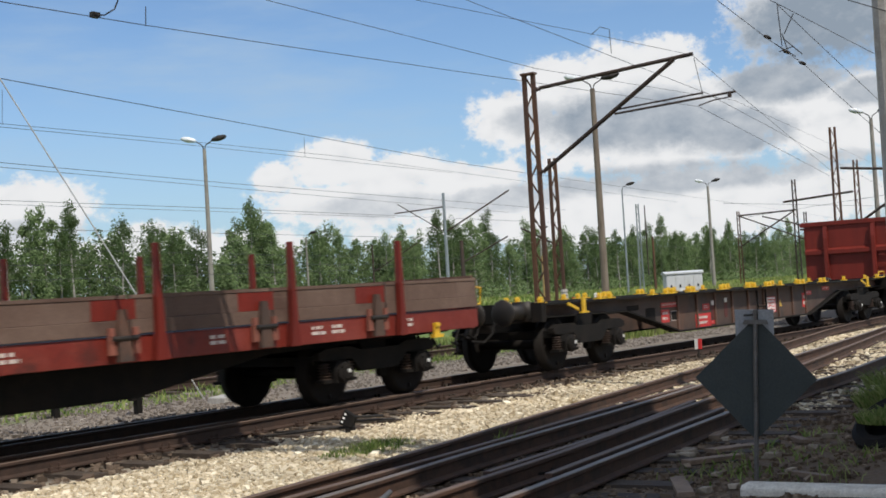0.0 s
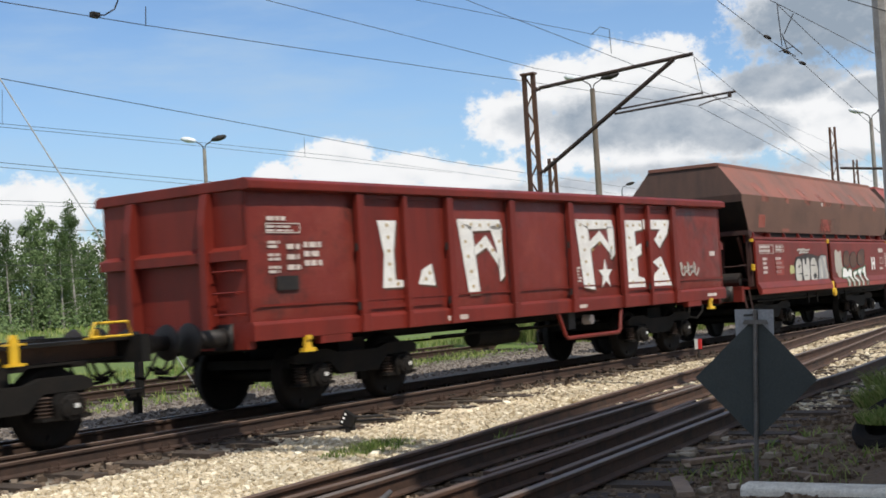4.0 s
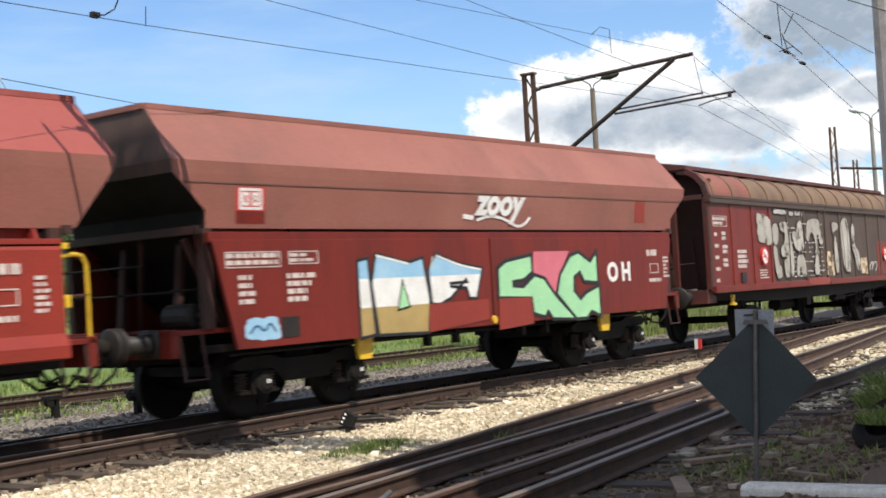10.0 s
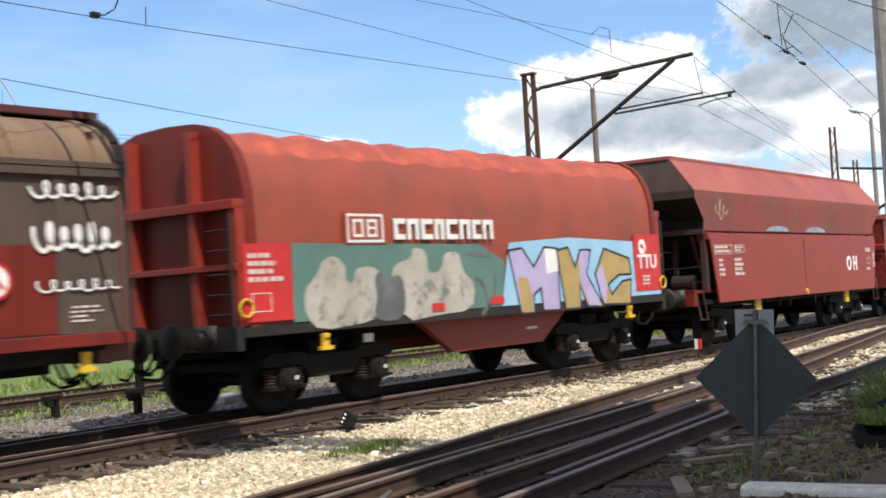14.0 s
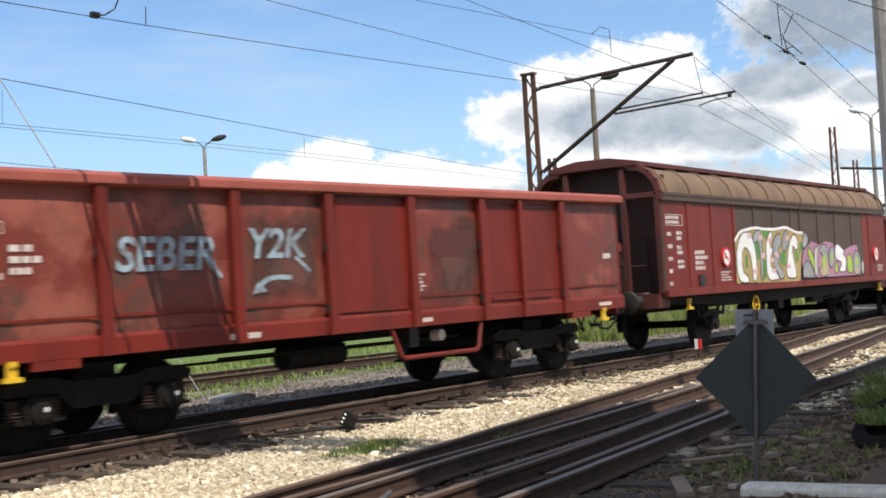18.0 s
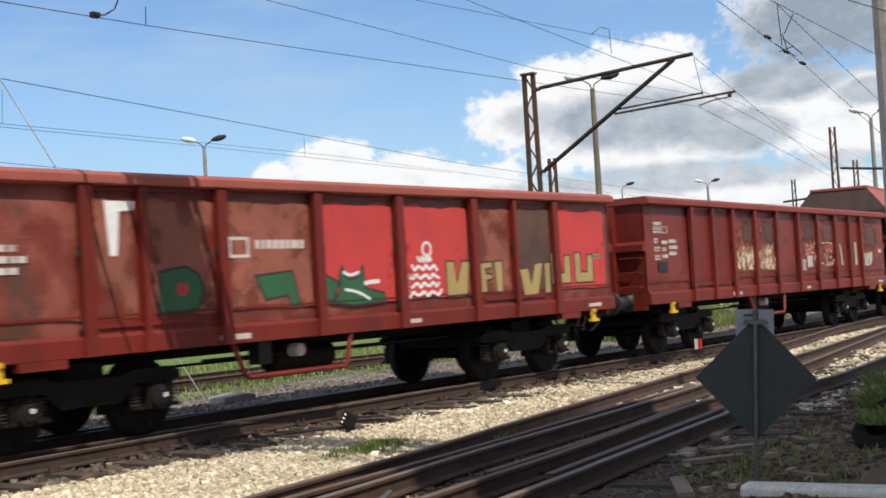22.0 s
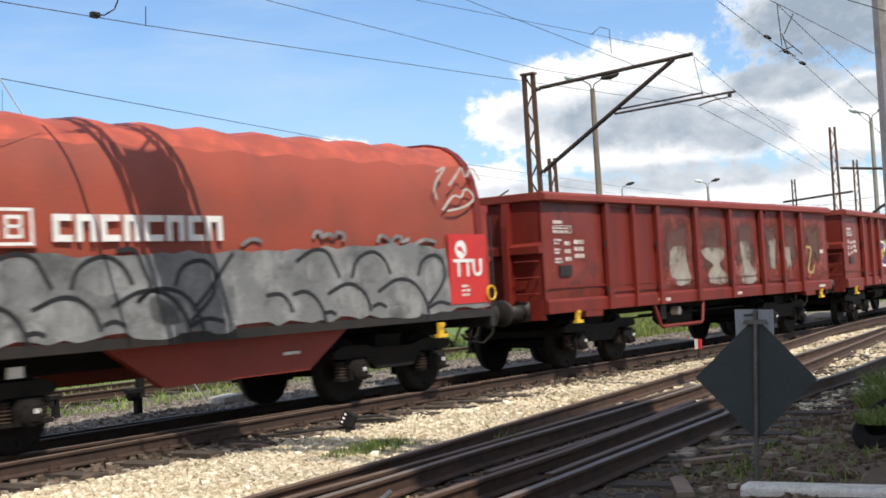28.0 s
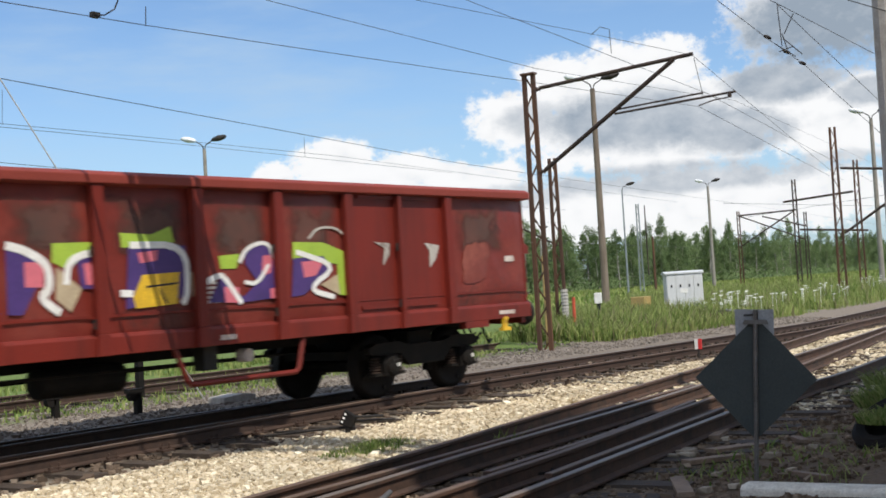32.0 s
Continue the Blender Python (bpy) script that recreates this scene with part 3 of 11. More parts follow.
def sleeper_mesh(half):
    s = Shape()
    s.prism([(-0.13, -0.33), (0.13, -0.33), (0.12, -0.175), (-0.12, -0.175)], -half, half, "y")
    for y in (-0.75, 0.75):
        s.box(-0.09, 0.09, y - 0.16, y + 0.16, -0.175, -0.16)
        for dx, dy in ((-0.05, -0.11), (0.05, 0.11), (0.05, -0.11), (-0.05, 0.11)):
            s.box(dx - 0.025, dx + 0.025, y + dy - 0.025, y + dy + 0.025, -0.16, -0.115)
    return s.mesh("sleeper")


def chair_mesh():
    """Base plate with clips and bolts at both feet of a rail."""
    s = Shape().box(-0.09, 0.09, -0.19, -0.072, -0.172, -0.148).box(-0.09, 0.09, 0.072, 0.19, -0.172, -0.148)
    for sg in (-1, 1):
        s.box(-0.04, 0.04, sg * 0.1 - 0.04, sg * 0.1 + 0.03, -0.148, -0.12)
        for x in (-0.055, 0.055):
            s.lathe((x, sg * 0.14, -0.148), (0, 0, 1), [(0.0, 0.024), (0.03, 0.024), (0.031, 0.013), (0.07, 0.012)], 6)
    return s.mesh("rail_chair")


def spaced(a, b, n):
    return [a + (b - a) * i / n for i in range(n + 1)]


def build_tracks():
    main = holder("railway_track", label="main railway track with rusty rails on tarred timber sleepers", category="railway track", kind="structure")
    us = spaced(-60, 90, 90) + [140, 260, 420]
    for off in (-0.75, 0.75):
        lay_rail(main, [on_line(u, off) for u in us], off > 0)
    me = sleeper_mesh(1.3)
    u = -4.0
    while u < 62:
        ob = part("sleeper", me, M_SLEEPER, main)
        ob.location = on_line(u)
        ob.rotation_euler = (0, 0, math.atan2(bend(u + 0.5)[0] - bend(u - 0.5)[0], 1.0) + random.uniform(-0.01, 0.01))
        u += 0.62
    # the turnout's other road, which leaves the main track
    side = holder("turnout_track", label="diverging turnout rails beside the main track", category="railway track", kind="structure")
    def away(u):
        return -0.75 - 0.62 * max(0.0, min(1.0, (17.0 - u) / 10.5)) ** 1.5 * 1.0 - 0.10 * max(0.0, 6.5 - u)
    run = [on_line(u, away(u) - 0.08, 0.0) for u in spaced(-20, 17.2, 60)]
    lay_rail(side, run, False)
    run = [on_line(u, away(u) + 1.44, 0.0) for u in spaced(-20, 16.4, 50)]
    lay_rail(side, run, False)
    for u in spaced(2.0, 16.5, 18):
        s = Shape().box(-0.12, 0.12, -0.55, 0.2, -0.31, -0.172)
        ob = part("sleeper", shared("stub_sleeper", lambda: s.mesh("sleeper")), M_SLEEPER, side)
        ob.location = on_line(u + 0.31, -1.55)
        ob = part("rail_chair", shared("rail_chair", chair_mesh), M_RAIL, side)
        ob.location = on_line(u + 0.31, away(u + 0.31) - 0.08)
    # crossing rails in the foreground
    near = holder("yard_track", label="converging yard rails lying in the shade", category="railway track", kind="structure")
    def line(pts, z=0.0, n=24):
        out = []
        for k in range(len(pts) - 1):
            for i in range(n):
                t = i / n
                p = [pts[max(0, k - 1)], pts[k], pts[k + 1], pts[min(len(pts) - 1, k + 2)]]
                out.append([0.5 * (2 * p[1][c] + (p[2][c] - p[0][c]) * t + (2 * p[0][c] - 5 * p[1][c] + 4 * p[2][c] - p[3][c]) * t * t + (3 * p[1][c] - p[0][c] - 3 * p[2][c] + p[3][c]) * t ** 3) for c in (0, 1)])
        out.append(list(pts[-1]))
        return [(x, y, z + bend(x)[1]) for x, y in out]
    runs = [
        ([(-14, 4.3), (0, 6.05), (7.2, 6.93), (9.9, 7.2), (13.6, 7.75), (18.8, 8.45), (25.0, 9.35), (29.5, 10.05), (34, 10.75), (45, 11.9)], 0.0, False),
        ([(-14, 4.0), (0, 5.6), (7.25, 6.31), (10.0, 6.6), (13.2, 6.85), (16.5, 7.2), (21.0, 7.75), (25.8, 8.3), (40, 10.2)], 0.0, True),
        ([(7.2, 6.62), (10.3, 6.83), (13.8, 7.15), (16.5, 7.34)], -0.01, False),
        ([(-14, 4.15), (0, 4.85), (7.55, 5.52), (10.0, 5.72), (13.2, 6.12), (16.0, 6.45), (20.4, 7.05), (23.8, 7.55), (40, 10.0)], 0.0, False),
        ([(8.8, 5.78), (11.4, 5.98), (14.4, 6.42)], -0.01, False),
        ([(-14, 3.6), (0, 4.3), (7.6, 4.9), (9.9, 5.12), (12.9, 5.42), (16.5, 5.73), (20.6, 6.0), (40, 8.0)], 0.0, True),
        ([(8.8, 5.2), (11.2, 5.45), (13.6, 5.72)], -0.01, False),
    ]
    for pts, z, bright in runs:
        lay_rail(near, line(pts, z), bright, M_RAIL_DARK)
    me2 = shared("yard_sleeper", lambda: Shape().prism([(-0.13, -0.33), (0.13, -0.33), (0.12, -0.172), (-0.12, -0.172)], -1.75, 1.75, "y").mesh("sleeper"))
    for i in range(46):
        x = 3.0 + i * 0.64
        ob = part("sleeper", me2, M_SLEEPER, near)
        ob.location = (x, 5.55 + (x - 3.0) * 0.083, bend(x)[1] + random.uniform(-0.012, 0.0))
        ob.rotation_euler = (0, 0, 0.10 + random.uniform(-0.02, 0.02))
    # the track beyond
    far = holder("far_track", label="overgrown rusty track beyond the main line", category="railway track", kind="structure")
    for off in (0.0, 1.5):
        lay_rail(far, [(x, 19.2 + off + 0.0 * x, bend(x)[1] + 0.02) for x in spaced(-40, 24, 12)] + [(x, 19.2 + off + 0.006 * (x - 24) ** 1.5, bend(x)[1]) for x in spaced(26, 240, 20)], False)
    me3 = shared("far_sleeper", lambda: Shape().box(-0.12, 0.12, -1.25, 1.25, -0.3, -0.15).mesh("sleeper"))
    for i in range(60):
        part("sleeper", me3, M_SLEEPER, far).location = (4 + i * 0.65, 19.95, bend(4 + i * 0.65)[1])


# ---------------------------------------------------------------- ground
def height(x, y):
    """Ground level: ballast beds, the lower path between them, gentle lumps."""
    z = bend(x)[1] - 0.20
    d = abs(y - (AXIS + bend(x)[0]))
    if d < 2.3:
        z += 0.0 if d < 1.5 else -0.02
    if 14.6 < y < 18:
        z += 0.03
    if y > 21 or x > 30 and y > 15.5:
        z += min(0.2, 0.05 * (y - 15.5))
    if y < 4.0:
        z += 0.0
    return z + 0.03 * noise.noise(Vector((x * 0.7, y * 0.7, 3.0))) * (1 if y < 40 else 2)


def ground_material():
    m = bpy.data.materials.new("track_bed_and_meadow")
    m.use_nodes = True
    nt = m.node_tree
    N, L = nt.nodes.new, nt.links.new
    b = nt.nodes["Principled BSDF"]
    b.inputs["Roughness"].default_value = 0.95
    b.inputs["Specular IOR Level"].default_value = 0.2
    co = N("ShaderNodeTexCoord")
    sep = N("ShaderNodeSeparateXYZ")
    L(co.outputs["Object"], sep.inputs[0])

    def tex(scl, det=6):
        n = N("ShaderNodeTexNoise")
        L(co.outputs["Object"], n.inputs["Vector"])
        n.inputs["Scale"].default_value, n.inputs["Detail"].default_value = scl, det
        return n.outputs[0]

    def rng(v, a, c, lo=0.0, hi=1.0):
        n = N("ShaderNodeMapRange")
        L(v, n.inputs[0])
        n.inputs[1].default_value, n.inputs[2].default_value, n.inputs[3].default_value, n.inputs[4].default_value = a, c, lo, hi
        return n.outputs[0]

    def add(a, v, k):
        n = N("ShaderNodeMath")
        n.operation = "MULTIPLY_ADD"
        L(v, n.inputs[0])
        n.inputs[1].default_value = k
        L(a, n.inputs[2])
        return n.outputs[0]

    def mix(f, a, c):
        n = N("ShaderNodeMix")
        n.data_type = "RGBA"
        L(f, n.inputs[0])
        for i, v in ((6, a), (7, c)):
            if isinstance(v, tuple):
                n.inputs[i].default_value = (*v, 1)
            else:
                L(v, n.inputs[i])
        return n.outputs[2]

    vor = N("ShaderNodeTexVoronoi")
    L(co.outputs["Object"], vor.inputs["Vector"])
    vor.inputs["Scale"].default_value = 18.0
    n1, n2, n3 = tex(1.3), tex(28.0, 4), tex(0.25)
    y = add(sep.outputs[1], n1, 1.2)
    dark = mix(n2, (0.085, 0.058, 0.037), (0.21, 0.155, 0.108))
    cream = mix(n2, (0.38, 0.33, 0.235), (0.66, 0.59, 0.46))
    brown = mix(n2, (0.08, 0.062, 0.048), (0.17, 0.145, 0.12))
    grey = mix(n2, (0.16, 0.132, 0.105), (0.27, 0.232, 0.19))
    grass = mix(n2, (0.07, 0.12, 0.03), (0.17, 0.22, 0.07))
    field = mix(n3, (0.10, 0.15, 0.04), (0.16, 0.20, 0.07))
    c = mix(rng(y, 7.2, 7.9), dark, cream)
    c = mix(rng(y, 10.9, 11.6), c, brown)
    c = mix(rng(y, 14.6, 15.6), c, grey)
    c = mix(rng(y, 17.4, 18.4), c, grass)
    c = mix(rng(sep.outputs[1], 24.0, 34.0), c, field)
    L(c, b.inputs["Base Color"])
    bp = N("ShaderNodeBump")
    bp.inputs["Strength"].default_value, bp.inputs["Distance"].default_value = 0.7, 0.04
    L(vor.outputs["Distance"], bp.inputs["Height"])
    L(bp.outputs[0], b.inputs["Normal"])
    return m


def build_ground():
    xs = [-3000, -600, -200, -80, -40] + [i * 0.5 for i in range(-40, 121)] + [64, 70, 78, 88, 100, 120, 160, 220, 320, 480, 800, 1500, 3500]
    ys = [-3000, -500, -100, -40, -20, -10] + [i * 0.5 for i in range(-14, 53)] + [28, 31, 35, 40, 50, 65, 85, 110, 150, 220, 400, 900, 3500]
    nx = len(xs)
    s = Shape()
    s.v = [(x, y, height(x, y)) for y in ys for x in xs]
    s.f = [(j * nx + i, j * nx + i + 1, (j + 1) * nx + i + 1, (j + 1) * nx + i) for j in range(len(ys) - 1) for i in range(nx - 1)]
    ob = part("ground", s, ground_material(), None, smooth=False)
    ob.data.polygons.foreach_set("use_smooth", [True] * len(ob.data.polygons))
    tagged(ob, "track bed of cream ballast, brown gravel and meadow", "ground", kind="structure")


def stone_form(rng):
    """A rough eight-cornered stone."""
    pts = []
    for sx in (-1, 1):
        for sy in (-1, 1):
            for sz in (-1, 1):
                pts.append((sx * rng.uniform(0.45, 1), sy * rng.uniform(0.45, 1), sz * rng.uniform(0.35, 0.8)))
    return pts


STONE_FACES = [(0, 1, 3, 2), (4, 6, 7, 5), (0, 4, 5, 1), (2, 3, 7, 6), (0, 2, 6, 4), (1, 5, 7, 3)]


def scatter_stones(name, count, place, size, material, label, seed, ledge=None):
    rng = random.Random(seed)
    forms = [np.array(stone_form(rng)) for _ in range(14)]
    vs, fs = [], []
    for i in range(count):
        x, y = place(rng)
        z = height(x, y)
        k = size * rng.uniform(0.55, 1.35) * (1 if rng.random() < 0.93 else 1.7)
        a = rng.uniform(0, 6.28)
        f = forms[rng.randrange(14)] * k
        ca, sa = math.cos(a), math.sin(a)
        tilt = rng.uniform(-0.5, 0.5)
        q = np.stack([f[:, 0] * ca - f[:, 1] * sa + x, f[:, 0] * sa + f[:, 1] * ca + y, f[:, 2] + f[:, 0] * tilt + z + k * rng.uniform(0.0, 0.5)], 1)
        o = len(vs)
        vs.extend(map(tuple, q.tolist()))
        fs.extend(tuple(j + o for j in t) for t in STONE_FACES)
    me = bpy.data.meshes.new(name)
    me.from_pydata(vs, [], fs)
    me.materials.append(material)
    ob = new(name, me)
    return tagged(ob, label, "gravel", kind="stuff")


def build_stones():
    def cream(r):
        while True:
            x = 4.0 + 34 * r.random() ** 1.7
            lo = 7.05 + 0.105 * (x - 8)
            hi = AXIS + bend(x)[0] - 1.45 - (0.75 if x < 10 else max(0.0, 0.75 * (17 - x) / 7))
            if lo < hi:
                return x, r.uniform(lo, hi)
    scatter_stones("ballast", 44000, cream, 0.0215, M_STONE, "loose cream limestone ballast between the tracks", 1)

    def bed(r):
        x = 5.0 + 40 * r.random() ** 1.5
        return x, AXIS + bend(x)[0] + r.uniform(-2.2, 2.2)
    scatter_stones("track_ballast", 11000, bed, 0.027, M_STONE_DARK, "brown oily ballast in the main track", 2)

    def shade(r):
        x = 5.0 + 22 * r.random() ** 1.4
        return x, r.uniform(3.2, 7.0 + 0.09 * (x - 7))
    scatter_stones("yard_ballast", 12000, shade, 0.021, M_STONE_BROWN, "small brown stones in the earth round the yard rails", 3)

    def right(r):
        x = 15.0 + 26 * r.random()
        return x, r.uniform(5.0 + 0.06 * (x - 15), 10.2)
    scatter_stones("pale_ballast", 13000, right, 0.029, M_STONE, "pale ballast strewn over the converging rails", 4)

    def path(r):
        return 6 + 40 * r.random() ** 1.3, r.uniform(14.8, 18.6)
    scatter_stones("grey_ballast", 12000, path, 0.022, M_STONE_GREY, "grey old ballast beside the main track", 5)


def blades(name, count, place, lo, hi, material, label, seed, width=0.012, lean=0.35, category="grass"):
    rng = random.Random(seed)
    vs, fs = [], []
    for i in range(count):
        x, y, k = place(rng)
        z = height(x, y) - 0.02
        h = rng.uniform(lo, hi) * k
        a = rng.uniform(0, 6.28)
        w = width * rng.uniform(0.7, 1.5)
        dx, dy = math.cos(a) * w, math.sin(a) * w
        lx, ly = rng.gauss(0, lean) * h, rng.gauss(0, lean) * h
        o = len(vs)
        vs += [(x - dx, y - dy, z), (x + dx, y + dy, z), (x + lx * 0.35 + dx * 0.8, y + ly * 0.35 + dy * 0.8, z + h * 0.6), (x + lx * 0.35 - dx * 0.8, y + ly * 0.35 - dy * 0.8, z + h * 0.6), (x + lx, y + ly, z + h)]
        fs += [(o, o + 1, o + 2, o + 3), (o + 3, o + 2, o + 4)]
    me = bpy.data.meshes.new(name)
    me.from_pydata(vs, [], fs)
    me.materials.append(material)
    return tagged(new(name, me), label, category, kind="stuff")


def build_grass():
    def tuft(cx, cy, rx, ry):
        def p(r):
            a, d = r.uniform(0, 6.28), math.sqrt(r.random())
            return cx + math.cos(a) * d * rx, cy + math.sin(a) * d * ry, 1.2 - 0.7 * d
        return p
    blades("grass_tuft", 900, tuft(11.0, 8.75, 0.75, 0.34), 0.05, 0.17, M_GRASS, "small green grass tuft on the cream ballast", 11, 0.007, 0.5)
    blades("weed", 60, tuft(10.9, 6.9, 0.18, 0.15), 0.15, 0.42, M_GRASS, "thin green weed between the yard rails", 12, 0.012, 0.3)
    blades("sparse_weeds", 420, lambda r: (r.choice((10.9, 11.6, 9.9, 12.8, 10.2)) + r.gauss(0, 0.16), r.choice((4.25, 4.5, 3.4, 3.9)) + r.gauss(0, 0.12), 1), 0.04, 0.14, M_GRASS, "sparse weeds on the dark gravel", 13, 0.008, 0.6)

    def verge(r):
        x = 8 + 42 * r.random()
        while True:
            y = r.uniform(16.6, 24.0)
            if noise.noise(Vector((x * 0.45, y * 0.8, 0))) > -0.12 + 0.3 * max(0, 17.6 - y):
                return x, y, 0.6 + 0.5 * min(1.0, max(0, y - 17) / 3)
    blades("verge_grass", 17000, verge, 0.05, 0.22, M_GRASS, "rough green verge grass beyond the main track", 14, 0.014, 0.4)

    def meadow(r):
        while True:
            x = 30 + 95 * r.random() ** 1.4
            y = r.uniform(16.3 + 0.03 * max(0, x - 40), 18.8 + (x - 30) * 0.42)
            if noise.noise(Vector((x * 0.25, y * 0.4, 7))) > -0.35 or y > 20:
                return x, y, 0.55 + 0.45 * min(1.0, max(0.0, (y - 15.5) / 4))
    blades("tall_grass", 52000, meadow, 0.28, 0.85, M_GRASS, "tall sunlit meadow grass round the grey cabinet", 15, 0.014, 0.35)
    blades("tall_dry_grass", 5000, meadow, 0.3, 0.95, M_GRASS_DRY, "dry straw stalks in the meadow grass", 16, 0.02, 0.25)

    def far_field(r):
        x = 60 + 300 * r.random()
        return x, r.uniform(30 + (x - 60) * 0.1, 112), 1.0
    blades("far_grass", 16000, far_field, 0.25, 0.6, M_GRASS, "meadow in front of the wood", 17, 0.12, 0.2)
    # umbels
    rng = random.Random(18)
    s = Shape()
    for cx, cy, n in ((47.0, 18.6, 34), (60.0, 19.8, 16), (75, 21.5, 20), (90, 23, 16), (52.5, 18.2, 10)):
        for i in range(n):
            x, y = cx + rng.gauss(0, 1.0), cy + rng.gauss(0, 0.6)
            z = height(x, y) + rng.uniform(0.5, 0.95)
            for k in range(7):
                a, d = rng.uniform(0, 6.28), rng.uniform(0, 0.09)
                px, py = x + math.cos(a) * d, y + math.sin(a) * d
                s.add([(px - 0.03, py, z), (px, py - 0.03, z + 0.012), (px + 0.03, py, z), (px, py + 0.03, z + 0.01), (px, py, z + 0.03)], [(0, 1, 4), (1, 2, 4), (2, 3, 4), (3, 0, 4)])
            s.rod((x, y, z - 0.8), (x, y, z), 0.008, 3)
    tagged(part("umbel_flowers", s, M_FLOWER), "white umbel flowers standing in the tall grass", "wildflowers", kind="stuff")


# ---------------------------------------------------------------- trees
def leaf_cloud(s_v, s_f, rng, c, r, n, size):
    for i in range(n):
        while True:
            d = Vector((rng.uniform(-1, 1), rng.uniform(-1, 1), rng.uniform(-1, 1)))
            if 0.25 < d.length < 1:
                break
        p = c + Vector((d.x * r.x, d.y * r.y, d.z * r.z))
        u = Vector((rng.gauss(0, 1), rng.gauss(0, 1), rng.gauss(0, 1))).normalized()
        w = u.orthogonal().normalized()
        k = size * rng.uniform(0.6, 1.4)
        o = len(s_v)
        s_v += [tuple(p - u * k), tuple(p + w * k * 0.55), tuple(p + u * k), tuple(p - w * k * 0.55 + Vector((0, 0, -0.3 * k)))]
        s_f += [(o, o + 1, o + 2), (o, o + 2, o + 3)]


def tree_meshes(seed, tall, spread):
    rng = random.Random(seed)
    trunk, leaves_v, leaves_f = Shape(), [], []
    top = Vector((rng.uniform(-0.4, 0.4), rng.uniform(-0.4, 0.4), tall * 0.93))
    pts = [Vector((0, 0, -0.3)).lerp(top, t) + Vector((rng.uniform(-0.12, 0.12), rng.uniform(-0.12, 0.12), 0)) for t in (0, 0.25, 0.5, 0.75, 1)]
    for k in range(4):
        trunk.rod(pts[k], pts[k + 1], 0.16 * (1 - k * 0.22), 7, 0.16 * (1 - (k + 1) * 0.22))
    for i in range(32):
        t = 0.08 + 0.9 * (i + rng.random()) / 32
        base = Vector((0, 0, 0)).lerp(top, t)
        a = rng.uniform(0, 6.28)
        reach = spread * (1.12 - t) ** 0.62 * rng.uniform(0.5, 1.2)
        tip = base + Vector((math.cos(a) * reach, math.sin(a) * reach, reach * rng.uniform(-0.1, 0.5)))
        trunk.rod(base, tip, 0.05 * (1.1 - t), 4, 0.012)
        for q in (0.45, 0.75, 1.0):
            c = base.lerp(tip, q) - Vector((0, 0, rng.uniform(0, 0.3)))
            leaf_cloud(leaves_v, leaves_f, rng, c, Vector((0.72, 0.72, 0.9)) * rng.uniform(0.7, 1.35) * (1.25 - 0.4 * t), 42, 0.135)
    leaf_cloud(leaves_v, leaves_f, rng, top + Vector((0, 0, 0.2)), Vector((0.5, 0.5, 0.9)), 60, 0.12)
    crown = Shape()
    crown.v, crown.f = leaves_v, leaves_f
    return trunk.mesh("trunk"), crown.mesh("crown")


def build_trees():
    kinds = [tree_meshes(40 + i, *d) for i, d in enumerate(((11.0, 3.0), (12.6, 2.8), (9.5, 3.0), (11.8, 3.4), (14.5, 2.9), (8.0, 2.8)))]
    rng = random.Random(77)
    for i, (tr, cr) in enumerate(kinds):
        tr.materials.append(M_BARK)
        cr.materials.append(M_LEAF)
    x = 74.0
    n = 0
    while n < 130:
        i = rng.choice((0, 1, 2, 3, 0, 1, 3, 5) if rng.random() > 0.1 else (4,))
        y = 114 + rng.uniform(-4, 6) + max(0, 0.02 * (x - 250))
        h = holder("birch_tree", (x, y, height(x, y)), rng.uniform(0, 360), "slender green birch at the edge of the wood", "tree", "trees along the wood's edge")
        k = rng.uniform(0.85, 1.15)
        h.scale = (k, k, k)
        part("trunk", kinds[i][0], M_BARK, h)
        part("crown", kinds[i][1], M_LEAF, h)
        x += rng.uniform(1.3, 3.6) * (1 + max(0, x - 180) / 260)
        n += 1
    # the wood behind, in one piece
    vs, fs, ts = [], [], Shape()
    for i in range(520):
        x = 60 + 560 * (i / 520) ** 1.15 + rng.uniform(-3, 3)
        y = rng.uniform(120, 138) + max(0, 0.02 * (x - 250))
        t = rng.uniform(8.2, 10.8) * (1.25 if rng.random() < 0.10 else 1)
        ts.rod((x, y, -0.3), (x, y, t * 0.9), 0.13, 5, 0.03)
        for q in range(9):
            w = 1 - q / 10
            c = Vector((x + rng.gauss(0, 0.7 * w), y + rng.gauss(0, 0.7 * w), t * (0.12 + 0.1 * q)))
            leaf_cloud(vs, fs, rng, c, Vector((2.2 * w + 0.5, 2.0 * w + 0.4, t * 0.10)), 52, 0.27)
    me = bpy.data.meshes.new("wood")
    me.from_pydata(vs, [], fs)
    me.materials.append(M_LEAF_DARK)
    tagged(new("far_wood", me), "dense green birch wood behind the railway yard", "wood", kind="stuff")
    tagged(part("far_wood_trunks", ts, M_BARK), "thin pale trunks within the wood", "tree trunks", kind="stuff")
    # low shrubs in front
    vs, fs = [], []
    for i in range(260):
        x = 70 + 330 * (i / 260) ** 1.2 + rng.uniform(-2, 2)
        y = rng.uniform(106, 113)
        r = rng.uniform(0.7, 1.7)
        leaf_cloud(vs, fs, rng, Vector((x, y, r * 0.7)), Vector((r * 1.3, r, r)), 60, 0.2)
    me = bpy.data.meshes.new("shrubs")
    me.from_pydata(vs, [], fs)
    me.materials.append(M_LEAF)
    tagged(new("shrub_belt", me), "low green shrubs at the foot of the wood", "shrubs", kind="stuff")


